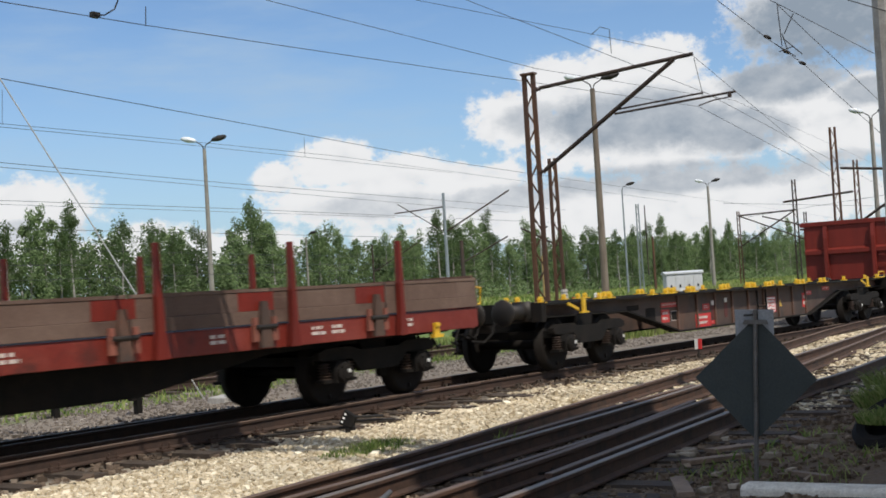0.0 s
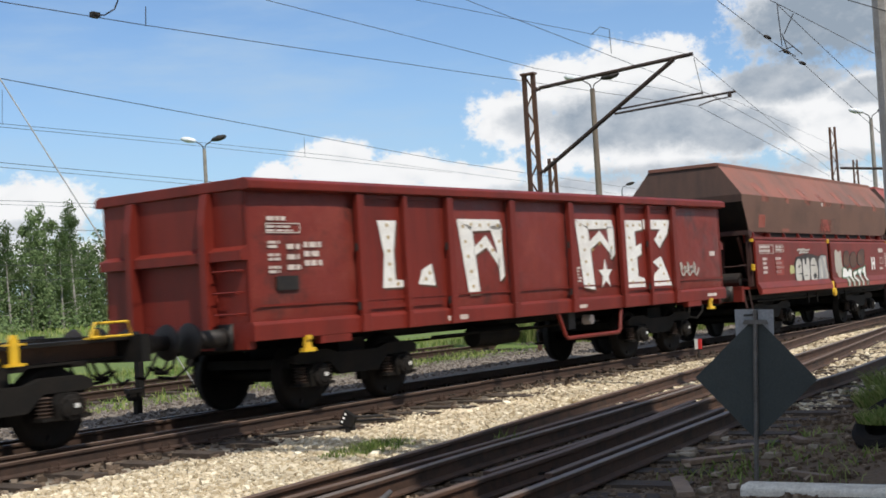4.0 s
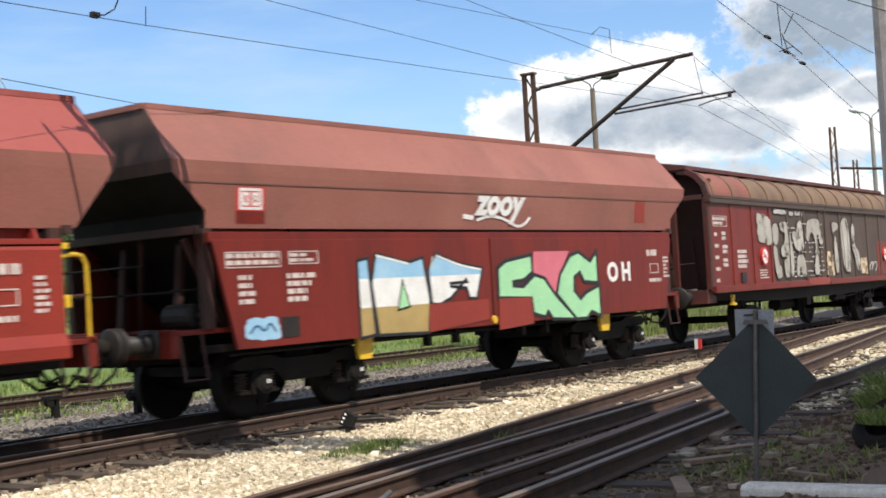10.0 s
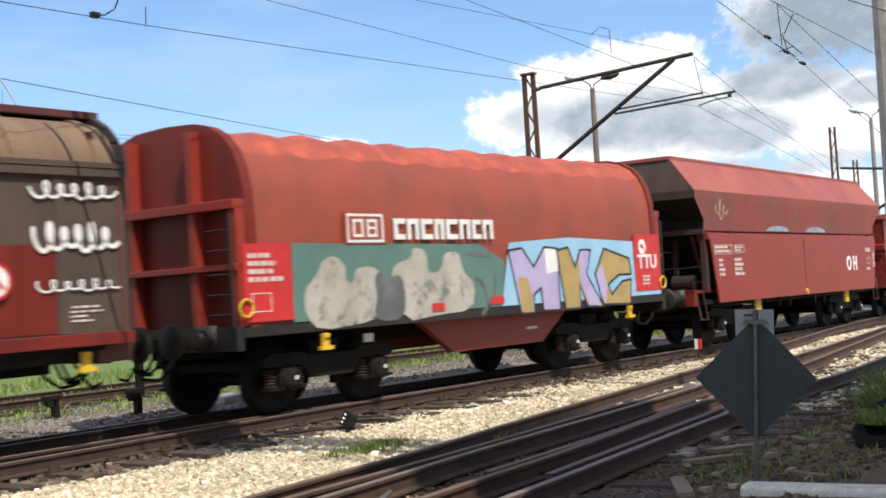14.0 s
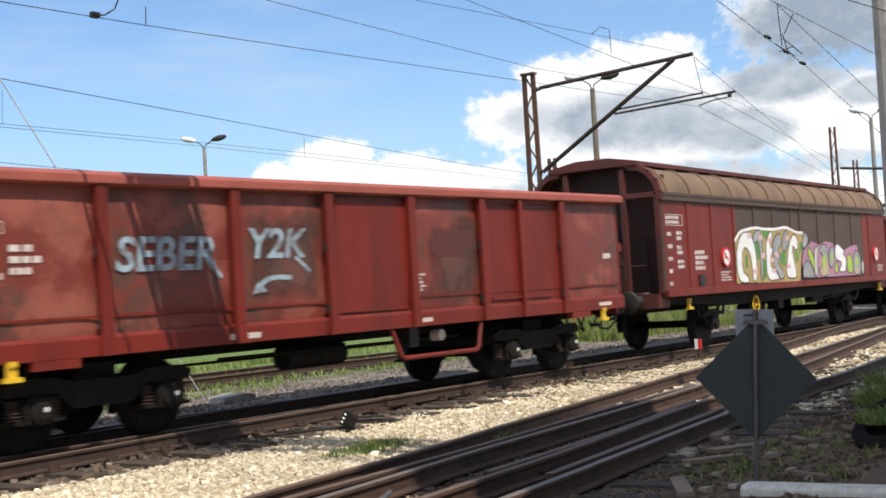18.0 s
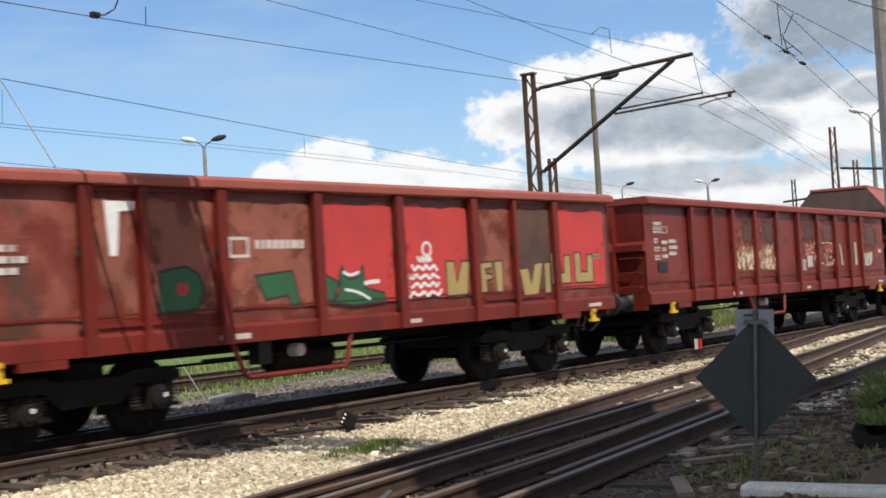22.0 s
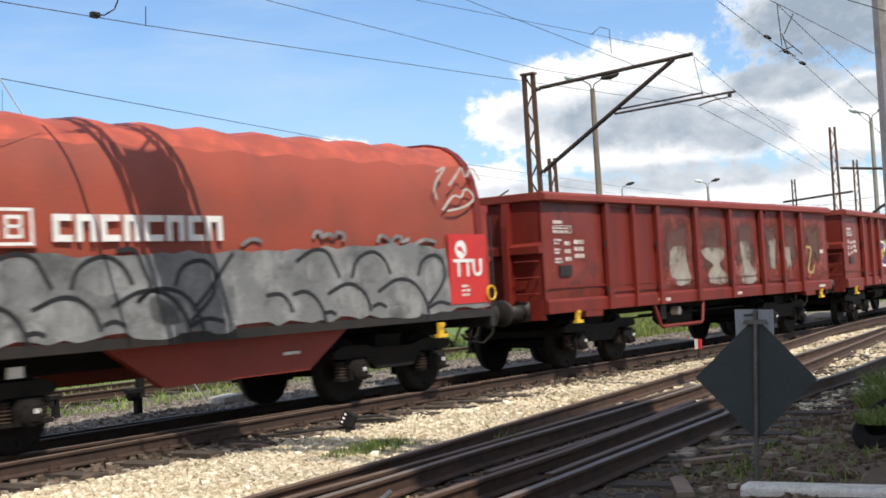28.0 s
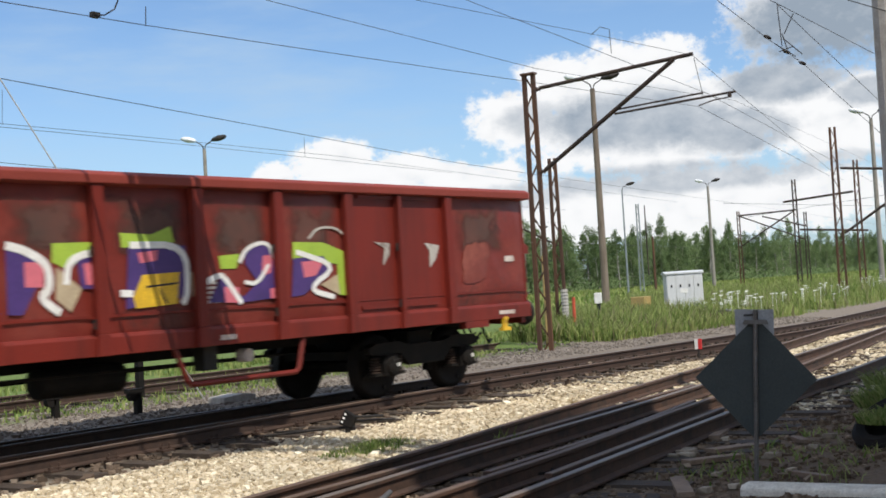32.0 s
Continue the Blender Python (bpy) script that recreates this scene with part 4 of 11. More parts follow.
# ---------------------------------------------------------------- wagons: shared running gear
def wheelset_mesh(r):
    s = Shape()
    for sg in (-1, 1):
        y = sg * 0.75
        prof = [(-0.07 * 1, 0.09), (-0.066, r - 0.09), (-0.07, r - 0.08), (-0.07, r), (0.045, r + 0.0), (0.05, r + 0.028), (0.075, r + 0.024), (0.075, r - 0.08), (0.05, r - 0.1), (0.03, 0.1)]
        s.lathe((0, y, 0), (0, -sg, 0), [(a, q) for a, q in prof], 28)
        # paint marks on the rim show its turning
        for k in range(4):
            a = k * math.pi / 2
            s.box(math.cos(a) * (r - 0.12) - 0.03, math.cos(a) * (r - 0.12) + 0.03, y + sg * 0.066, y + sg * 0.078, math.sin(a) * (r - 0.12) - 0.03, math.sin(a) * (r - 0.12) + 0.03)
    s.rod((0, -0.75, 0), (0, 0.75, 0), 0.08, 12)
    s.rod((0, -1.02, 0), (0, 1.02, 0), 0.065, 10)
    return s.mesh("wheelset", True)


WHEELS = []     # (wheelset, wagon's middle, offset, radius)


def add_wheelset(parent, x, r, mid):
    me = shared(("wheelset", r), lambda: wheelset_mesh(r))
    ob = part("wheelset", me, M_WHEEL, parent, "dusty brown steel wheelset")
    ob.location = (x, 0, r)
    WHEELS.append((ob, x, r, mid))
    return ob


def bogie_meshes():
    frame_, side, beam, box_, spring, brake = (Shape() for _ in range(6))
    for y in (0.0,):
        out = [(-1.30, 0.66), (-1.30, 0.74), (-1.15, 0.80), (-0.62, 0.80), (-0.42, 0.74), (0.42, 0.74), (0.62, 0.80), (1.15, 0.80), (1.30, 0.74), (1.30, 0.66), (1.18, 0.63), (0.62, 0.63), (0.40, 0.44), (-0.40, 0.44), (-0.62, 0.63), (-1.18, 0.63)]
        side.prism(out[::-1], y - 0.06, y + 0.06, "y")
    frame_.box(-0.28, 0.28, -0.94, 0.94, 0.5, 0.92)
    beam.box(-0.05, 0.05, -0.94, 0.94, 0.58, 0.70)
    # one axle box with its twin springs, built round its own middle
    box_.prism([(-0.17, -0.13), (0.17, -0.13), (0.19, 0.05), (0.12, 0.16), (-0.12, 0.16), (-0.19, 0.05)][::-1], -0.14, 0.14, "y")
    box_.lathe((0, -0.14, 0), (0, -1, 0), [(0, 0.15), (0.05, 0.14), (0.06, 0.10), (0.075, 0.09), (0.08, 0.02)], 16)
    for k in range(4):
        a = math.pi * (0.25 + 0.5 * k)
        box_.rod((0.12 * math.cos(a), -0.18, 0.12 * math.sin(a)), (0.12 * math.cos(a), -0.215, 0.12 * math.sin(a)), 0.018, 6)
    for sx in (-0.25, 0.25):
        box_.box(sx - 0.09, sx + 0.09, -0.09, 0.09, -0.13, -0.09)
    spring.lathe((0, 0, -0.09), (0, 0, 1), [(0.04 * k + d, q) for k in range(6) for d, q in ((0.0, 0.06), (0.012, 0.098), (0.026, 0.06))], 12)
    brake.box(-0.06, 0.06, -0.62, 0.62, -0.05, 0.05)
    for sg in (-1, 1):
        brake.box(-0.07, 0.07, sg * 0.75 - 0.05, sg * 0.75 + 0.05, -0.16, 0.16)
        brake.rod((0, sg * 0.75, 0.1), (0, sg * 0.75, 0.36), 0.02, 6)
    return frame_.mesh("bogie_bolster"), side.mesh("side_frame"), beam.mesh("end_beam"), box_.mesh("axle_box"), spring.mesh("coil_spring"), brake.mesh("brake_block")


def add_bogie(wagon, x, mid, r=0.46):
    fr, sf, eb, bx, sp, bk = shared("bogie", bogie_meshes)
    b = part("bogie", fr, M_BLACK, wagon, "black two-axle bogie frame")
    b.location = (x, 0, 0)
    for sg in (-1, 1):
        part("side_frame", sf, M_BLACK, b).location = (0, sg * 1.0, 0)
        part("end_beam", eb, M_BLACK, b).location = (sg * 1.23, 0, 0)
    for dx in (-0.9, 0.9):
        for sg in (-1, 1):
            if sg < 0:
                k = part("axle_mark", shared("axle_mark", lambda: Shape().box(-0.025, 0.025, -0.004, 0.004, -0.025, 0.025).mesh("axle_mark")), M_WHITE, b, "white paint mark on the axle box")
                k.location = (dx + 0.03, -1.224, r + 0.02)
            o = part("axle_box", bx, M_BLACK, b)
            o.location, o.rotation_euler = (dx, sg * 1.0, r), (0, 0, 0 if sg < 0 else math.pi)
            for sx in (-0.25, 0.25):
                o = part("coil_spring", sp, M_MAST_DARK, b)
                o.location = (dx + sx, sg * 1.0, r)
        o = part("brake_block", bk, M_BLACK, b)
        o.location = (dx + (0.52 if dx < 0 else -0.52), 0, r)
        add_wheelset(wagon, x + dx, r, mid)


def buffer_mesh():
    s = Shape()
    s.box(0, 0.03, -0.17, 0.17, -0.17, 0.17)
    s.lathe((0.03, 0, 0), (1, 0, 0), [(0, 0.13), (0.05, 0.12), (0.33, 0.115), (0.34, 0.095), (0.57, 0.09)], 18)
    return s.mesh("buffer", True)


def head_mesh():
    s = Shape()
    s.lathe((0.56, 0, 0), (1, 0, 0), [(0, 0.09), (0.0, 0.21), (0.035, 0.225), (0.055, 0.2), (0.06, 0.0001)], 22)
    return s.mesh("buffer_head", True)


def coupling_mesh():
    s = Shape()
    s.prism([(0.0, 0.93), (0.24, 0.96), (0.30, 1.04), (0.26, 1.12), (0.18, 1.08), (0.0, 1.12)], -0.04, 0.04, "y")
    for sg in (-1, 1):
        s.path([(0.05, sg * 0.06, 0.98), (0.18, sg * 0.07, 0.72), (0.30, sg * 0.07, 0.66), (0.46, sg * 0.06, 0.74)], 0.02, 6)
    s.rod((0.3, -0.12, 0.66), (0.3, 0.12, 0.66), 0.03, 8)
    for sg in (-1, 1):
        s.path([(0.02, sg * 0.35, 0.95), (0.16, sg * 0.36, 0.72), (0.34, sg * 0.3, 0.58), (0.55, sg * 0.2, 0.62)], 0.022, 7)
    return s.mesh("screw_coupling")


def add_ends(wagon, x0, x1, pale=True):
    bm, hm, cm = shared("buffer", buffer_mesh), shared("head", head_mesh), shared("coupling", coupling_mesh)
    for x, rz in ((x0, math.pi), (x1, 0.0)):
        for y in (-0.875, 0.875):
            o = part("buffer", bm, M_DARK, wagon, "greasy dark steel buffer")
            o.location, o.rotation_euler = (x, y, 1.06), (0, 0, rz)
            part("buffer_head", hm, M_DARK, o)
        o = part("coupling", cm, M_BLACK, wagon, "black screw coupling and brake hoses")
        o.location, o.rotation_euler = (x, 0, 0), (0, 0, rz)


def add_marker(wagon, x, y=-1.38, z=0.95, flip=1):
    s = Shape()
    s.box(-0.06, 0.06, -0.02, 0.02, -0.10, 0.08)
    s.box(-0.11, 0.11, -0.05, 0.03, -0.14, -0.09)
    s.box(-0.05, 0.05, -0.045, 0.02, 0.02, 0.07)
    o = part("rope_hook", shared("marker", lambda: s.mesh("rope_hook")), M_YELLOW, wagon, "yellow painted rope hook")
    o.location = (x, y, z)
    return o


BIN_AT = 0.16     # a hopper's bin sits this far from the wagon's middle


def bin_y(z):
    """The leaning wall of a hopper's bin, below and above its hip."""
    return -1.29 - (z - 2.42) * 0.098 if z < 3.24 else -1.37 + (z - 3.24) * 0.789


def flap_y(z):
    """The face of a flared flap: upright above, kicked out at its foot."""
    return -1.434 if z > 1.28 else -1.434 - (1.28 - z) / 0.13 * 0.07 if z > 1.15 else -1.514


# ---- paint on the sides. All of it is thin sheet lying 4 mm proud of the wall
def plate(wagon, name, polys, y, material, label="", depth=0.004):
    """Flat painted forms: closed outlines (x, z) on the wall at y, near side."""
    s, dx = Shape(), BIN_AT + 0.06 if y is bin_y else 0.0
    for p in polys:
        area = sum(a[0] * b[1] - b[0] * a[1] for a, b in zip(p, p[1:] + p[:1]))
        if area < 0:
            p = p[::-1]
        n = len(p)
        c = (sum(q[0] for q in p) / n, sum(q[1] for q in p) / n)
        at = y if callable(y) else (lambda z: y)
        vs = [(q[0] + dx, at(q[1]) - depth, q[1]) for q in p] + [(q[0] + dx, at(q[1]) + 0.002, q[1]) for q in p]
        s.add(vs, [tuple(range(n))] + [(i, n + i, n + (i + 1) % n, (i + 1) % n) for i in range(n)])
    return part(name, s, material, wagon, label)


def rect(x, z, w, h):
    return [(x, z), (x + w, z), (x + w, z + h), (x, z + h)]


def disc(x, z, r, n=20, sx=1.0):
    return [(x + r * sx * math.cos(2 * math.pi * i / n), z + r * math.sin(2 * math.pi * i / n)) for i in range(n)]


def bars(rng, x, z, w, h, lines, gap=0.45):
    """Unreadable small lettering: rows of broken bars."""
    out, lh = [], h / lines
    for k in range(lines):
        zz, xx, end = z + h - (k + 1) * lh, x, x + w * rng.uniform(0.6, 1.0)
        while xx < end:
            l = rng.uniform(0.05, 0.16)
            out.append(rect(xx, zz + lh * 0.2, min(l, end - xx), lh * (1 - gap)))
            xx += l + rng.uniform(0.02, 0.045)
    return out


def frame_polys(x, z, w, h, t):
    return [rect(x, z, w, t), rect(x, z + h - t, w, t), rect(x, z + t, t, h - 2 * t), rect(x + w - t, z + t, t, h - 2 * t)]


def data_panel(wagon, x, z, y, rng, wide=1.0):
    """The block of wagon data: framed table, little boxes and rows."""
    p = frame_polys(x, z, wide * 0.62, 0.13, 0.012) + bars(rng, x + 0.02, z + 0.14, wide * 0.5, 0.1, 1) + bars(rng, x + 0.02, z + 0.01, wide * 0.56, 0.1, 2)
    for k in range(3):
        p += bars(rng, x + 0.02, z - 0.2 - k * 0.16, 0.26, 0.11, 2, 0.35)
    p += bars(rng, x + 0.36, z - 0.5, 0.26, 0.4, 3, 0.5)
    p += bars(rng, x + 0.68, z - 0.45, 0.42 * wide, 0.36, 3, 0.4)
    return plate(wagon, "data_lettering", p, y, M_PALE, "rows of small pale stencilled lettering")


def lettering(wagon, word, x, z, size, y, material, label, bold=0.02, width=1.0, shear=0.0, lean=None):
    cu = bpy.data.curves.new("word", "FONT")
    cu.body, cu.size, cu.offset, cu.extrude, cu.resolution_u, cu.shear = word, size, bold, 0.004, 3, shear
    tmp = bpy.data.objects.new("word", cu)
    scene.collection.objects.link(tmp)
    me = bpy.data.meshes.new_from_object(tmp.evaluated_get(bpy.context.evaluated_depsgraph_get()))
    bpy.data.objects.remove(tmp)
    me.transform(Matrix.Translation((x, y - 0.004, z)) @ Matrix.Rotation(math.pi / 2, 4, "X") @ Matrix.Diagonal((width, 1, 1, 1)))
    if lean:
        for v in me.vertices:
            v.co.y += lean(v.co.z) - lean(z)
    me.materials.clear()
    me.materials.append(material)
    ob = new("lettering", me)
    ob.parent = wagon
    return tagged(ob, label)


GLYPHS = [
    [[(0.1, 0.0), (0.1, 0.9)], [(0.1, 0.95), (0.9, 0.85)], [(0.15, 0.45), (0.7, 0.5)]],
    [[(0.1, 0.0), (0.45, 1.0)], [(0.45, 1.0), (0.9, 0.05)], [(0.25, 0.35), (0.75, 0.4)]],
    [[(0.1, 0.05), (0.15, 0.95)], [(0.15, 0.95), (0.8, 0.75)], [(0.8, 0.75), (0.2, 0.5)], [(0.2, 0.5), (0.9, 0.0)]],
    [[(0.85, 0.9), (0.15, 0.75)], [(0.15, 0.75), (0.8, 0.4)], [(0.8, 0.4), (0.15, 0.05)]],
    [[(0.12, 0.95), (0.15, 0.1)], [(0.15, 0.08), (0.85, 0.1)], [(0.85, 0.1), (0.88, 0.95)]],
    [[(0.15, 0.1), (0.15, 0.9)], [(0.15, 0.9), (0.85, 0.85)], [(0.85, 0.85), (0.85, 0.12)], [(0.85, 0.12), (0.15, 0.08)]],
    [[(0.5, 0.0), (0.5, 0.95)], [(0.05, 0.92), (0.95, 0.95)]],
    [[(0.1, 0.95), (0.1, 0.05)], [(0.85, 0.95), (0.2, 0.5)], [(0.2, 0.5), (0.9, 0.02)]],
]


def band(a, b, t, caps=6):
    """A thick painted stroke from a to b with rounded ends."""
    d = Vector((b[0] - a[0], b[1] - a[1])).normalized()
    n = Vector((-d.y, d.x))
    out = []
    for c, sg in ((b, 1), (a, -1)):
        for k in range(caps):
            an = math.pi * (0.5 - k / (caps - 1)) * (1.0 if caps > 2 else 0.55)
            v = d * (math.cos(an) * sg) - n * (math.sin(an) * -sg)
            out.append((c[0] + v.x * t / 2, c[1] + v.y * t / 2))
    return out


def rag(rng, x, z, w, h, n=44):
    """A ragged flaked outline inside a box."""
    ph = [(k, rng.uniform(0, 6.28), rng.uniform(0.4, 1.0) * 0.22 / k ** 0.75) for k in (2, 3, 5, 7, 11, 16)]
    out = []
    for i in range(n):
        t = 2 * math.pi * i / n
        c, s = math.cos(t), math.sin(t)
        r = (abs(c) ** 5 + abs(s) ** 5) ** -0.2 * (0.92 + sum(a * math.sin(k * t + p) for k, p, a in ph))
        out.append((min(x + w, max(x, x + w / 2 + c * r * w / 2)), min(z + h, max(z, z + h / 2 + s * r * h / 2))))
    return out


def fray(rng, poly, step=0.09, by=0.022):
    """The same outline with worn, uneven edges."""
    out = []
    for a, b in zip(poly, poly[1:] + poly[:1]):
        n = max(1, int(math.hypot(b[0] - a[0], b[1] - a[1]) / step))
        out += [(a[0] + (b[0] - a[0]) * k / n + rng.uniform(-by, by), a[1] + (b[1] - a[1]) * k / n + rng.uniform(-by, by)) for k in range(n)]
    return out


def blotch(wagon, seed, x, z, w, h, y, material, label="sun-bleached patch on the paint", depth=0.003):
    rng = random.Random(seed)
    return plate(wagon, "paint_patch", [rag(rng, x, z, w, h)], y, material, label, depth)


def scrawl(wagon, seed, x, z, w, h, y, material, label, t=0.035, turns=5, depth=0.006):
    """An unreadable sprayed scrawl: one looping line."""
    rng = random.Random(seed)
    pts, n = [], turns * 9
    a, p = rng.uniform(0.25, 0.4), rng.uniform(0, 6.28)
    for i in range(n + 1):
        u = i / n
        q = 2 * math.pi * turns * u
        k = 0.62 + 0.38 * math.sin(q * 0.5 + p)
        pts.append((x + w * (u * 0.86 + 0.07) + a * w / turns * math.cos(q), z + h * (0.5 + 0.48 * k * math.sin(q))))
    return plate(wagon, "scrawl", [band(c, d, t) for c, d in zip(pts, pts[1:])], y, material, label, depth)


def soft(poly, times=2):
    """The same outline with its corners cut round."""
    for _ in range(times):
        out = []
        for a, b in zip(poly, poly[1:] + poly[:1]):
            out += [(a[0] * 0.78 + b[0] * 0.22, a[1] * 0.78 + b[1] * 0.22), (a[0] * 0.22 + b[0] * 0.78, a[1] * 0.22 + b[1] * 0.78)]
        poly = out
    return poly


def box_of(corners):
    (a, c), (b, d) = corners
    return min(a, b), min(c, d), abs(b - a), abs(d - c)


def slab(poly, z0, z1):
    """The piece of an outline between two levels."""
    for lim, sg in ((z0, 1), (z1, -1)):
        out = []
        for a, b in zip(poly, poly[1:] + poly[:1]):
            ia, ib = sg * (a[1] - lim) >= 0, sg * (b[1] - lim) >= 0
            if ia:
                out.append(a)
            if ia != ib:
                k = (lim - a[1]) / (b[1] - a[1])
                out.append((a[0] + (b[0] - a[0]) * k, lim))
        poly = out
        if not poly:
            break
    return poly


def offsets(pts, closed):
    """Unit mitre vectors at the points of a line."""
    n, out = len(pts), []
    for i in range(n):
        a, b, c = pts[i - 1] if closed or i else pts[0], pts[i], pts[(i + 1) % n] if closed or i < n - 1 else pts[-1]
        d0, d1 = Vector((b[0] - a[0], b[1] - a[1])), Vector((c[0] - b[0], c[1] - b[1]))
        d0 = d0.normalized() if d0.length > 1e-6 else d1.normalized()
        d1 = d1.normalized() if d1.length > 1e-6 else d0
        m = Vector((-d0.y - d1.y, d0.x + d1.x))
        m = m.normalized() if m.length > 0.2 else Vector((-d0.y, d0.x))
        k = max(0.45, abs(m.x * -d0.y + m.y * d0.x))
        out.append(m / k)
    return out


def outline(poly, t):
    """A line of width t round a closed outline, as quads."""
    m, n = offsets(poly, True), len(poly)
    p = [(q[0] + v.x * t / 2, q[1] + v.y * t / 2) for q, v in zip(poly, m)]
    r = [(q[0] - v.x * t / 2, q[1] - v.y * t / 2) for q, v in zip(poly, m)]
    return [[p[i], p[(i + 1) % n], r[(i + 1) % n], r[i]] for i in range(n)]


def ribbon(pts, t):
    """An open sprayed line of width t, as quads, with its bends rounded."""
    for _ in range(2):
        pts = [pts[0]] + [q for a, b in zip(pts, pts[1:]) for q in ((a[0] * 0.75 + b[0] * 0.25, a[1] * 0.75 + b[1] * 0.25), (a[0] * 0.25 + b[0] * 0.75, a[1] * 0.25 + b[1] * 0.75))] + [pts[-1]]
    m = offsets(pts, False)
    p = [(q[0] + v.x * t / 2, q[1] + v.y * t / 2) for q, v in zip(pts, m)]
    r = [(q[0] - v.x * t / 2, q[1] - v.y * t / 2) for q, v in zip(pts, m)]
    return [[p[i], p[i + 1], r[i + 1], r[i]] for i in range(len(pts) - 1)]


def spray(wagon, y, depth, fill, polys, label, edge, t):
    """One sprayed letter: its fill and, lying on it, the line round it."""
    o = plate(wagon, "graffiti_letter", polys, y, fill, label, depth)
    if edge:
        plate(o, "letter_outline", [q for p in polys for q in outline(p, t)], y, edge, "", depth + 0.0015)
    return o


# ---------------------------------------------------------------- open high-sided wagon
def open_wagon(mid, length, paint, posts, label, rim=None, panel=None, step_at=0.64):
    """posts: metres from the body's first end; a negative one is a slim post."""
    wg = holder("open_wagon", label=label, category="freight wagon", group="open wagons of the train")
    H = length / 2
    top, bot = 3.0, 1.0
    s = Shape().box(-H, H, 1.335, 1.385, 1.22, top - 0.1)
    part("side_wall", s, paint, wg)
    s = Shape().box(-H, H, -1.345, -1.31, 1.22, top - 0.1)
    part("side_wall", s, paint, wg)
    # pressed panels between the posts: doors beside a slim post are flat, the others bulge
    edges = [0.0] + [abs(p) for p in posts] + [length]
    slim_at = [abs(p) for p in posts if p < 0]
    for a, b in zip(edges, edges[1:]):
        if a in slim_at or b in slim_at:
            part("door_panel", Shape().box(a - H + 0.01, b - H - 0.01, -1.382, -1.348, 1.24, top - 0.11), paint, wg)
            continue
        g, nx, nz = Shape(), 12, 12
        for j in range(nz + 1):
            for i in range(nx + 1):
                u, v = i / nx, j / nz
                pil = (1 - abs(2 * u - 1) ** 7) * (1 - abs(2 * v - 1) ** 6)
                x, z = a - H + 0.02 + (b - a - 0.04) * u, 1.24 + (top - 1.36) * v
                g.v.append((x, -1.349 - 0.034 * pil + 0.010 * pil * (0.5 + noise.noise(Vector((x * 1.7 + mid, z * 1.7, 2.0)))), z))
        g.f = [(j * (nx + 1) + i, j * (nx + 1) + i + 1, (j + 1) * (nx + 1) + i + 1, (j + 1) * (nx + 1) + i) for j in range(nz) for i in range(nx)]
        part("side_panel", g, panel or M_PANEL, wg, smooth=True)
    sill = Shape()
    for sg in (-1, 1):
        sill.prism([(sg * 1.30, bot), (sg * 1.42, bot), (sg * 1.42, 1.20), (sg * 1.39, 1.24), (sg * 1.30, 1.24)] if sg > 0 else [(1.30 * sg, 1.24), (1.39 * sg, 1.24), (1.42 * sg, 1.20), (1.42 * sg, bot), (1.30 * sg, bot)], -H, H)
    sill.box(-H, -H + 0.12, -1.3, 1.3, 0.9, 1.24)
    sill.box(H - 0.12, H, -1.3, 1.3, 0.9, 1.24)
    part("sill", sill, paint, wg, bevel=0.008)
    fl = Shape().box(-H + 0.12, H - 0.12, -1.3, 1.3, 1.16, 1.22)
    fl.box(-H + 0.12, H - 0.12, -0.3, 0.3, 0.84, 1.16)
    part("floor", fl, M_BLACK, wg)
    r = Shape()
    for sg in (-1, 1):
        pr = [(1.33, top - 0.12), (1.50, top - 0.10), (1.50, top), (1.42, top + 0.045), (1.33, top + 0.045)]
        pr = pr if sg > 0 else [(-a, b) for a, b in pr[::-1]]
        r.prism(pr, -H - 0.05, H + 0.05)
    for x in (-H - 0.05, H - 0.06):
        r.box(x, x + 0.11, -1.33, 1.33, top - 0.1, top + 0.04)
    part("top_rim", r, rim or paint, wg, bevel=0.012)
    for i, p in enumerate(posts):
        slim = p < 0
        x = -H + abs(p)
        w = 0.045 if slim else 0.075
        for sg in (-1, 1):
            if sg > 0 and i % 2:
                continue
            s = Shape()
            a, b = sg * 1.386, sg * 1.475
            a, b = min(a, b), max(a, b)
            s.box(x - w, x + w, a, b, 1.24, top - 0.11)
            s.prism([(x - w - 0.02, bot), (x + w + 0.02, bot), (x + w, 1.24), (x - w, 1.24)], sg * 1.48 if sg < 0 else 1.421, -1.421 if sg < 0 else 1.48, "y")
            part("post", s, paint, wg, bevel=0.006)
            if sg < 0 and i % 2 == 0:
                for z in (1.30, 2.1):
                    part("hinge", Shape().rod((x - w - 0.03, -1.44, z), (x - w - 0.03, -1.44, z + 0.11), 0.02, 6), M_DARK, wg)
    for x, sg in ((-H, -1), (H, 1)):
        e = Shape().box(min(x, x - sg * 0.05), max(x, x - sg * 0.05), -1.36, 1.36, 1.24, top - 0.1)
        part("end_wall", e, paint, wg)
        for y in (-0.72, 0.72):
            o = Shape().prism([(x + sg * 0.001, 0.95), (x + sg * 0.17, 1.0), (x + sg * 0.17, 2.5), (x + sg * 0.10, top - 0.11), (x + sg * 0.001, top - 0.11)][::sg], y - 0.06, y + 0.06, "y")
            part("end_post", o, paint, wg, bevel=0.006)
        o = Shape().box(min(x + sg * 0.001, x + sg * 0.12), max(x + sg * 0.001, x + sg * 0.12), -1.36, 1.36, 2.02, 2.14)
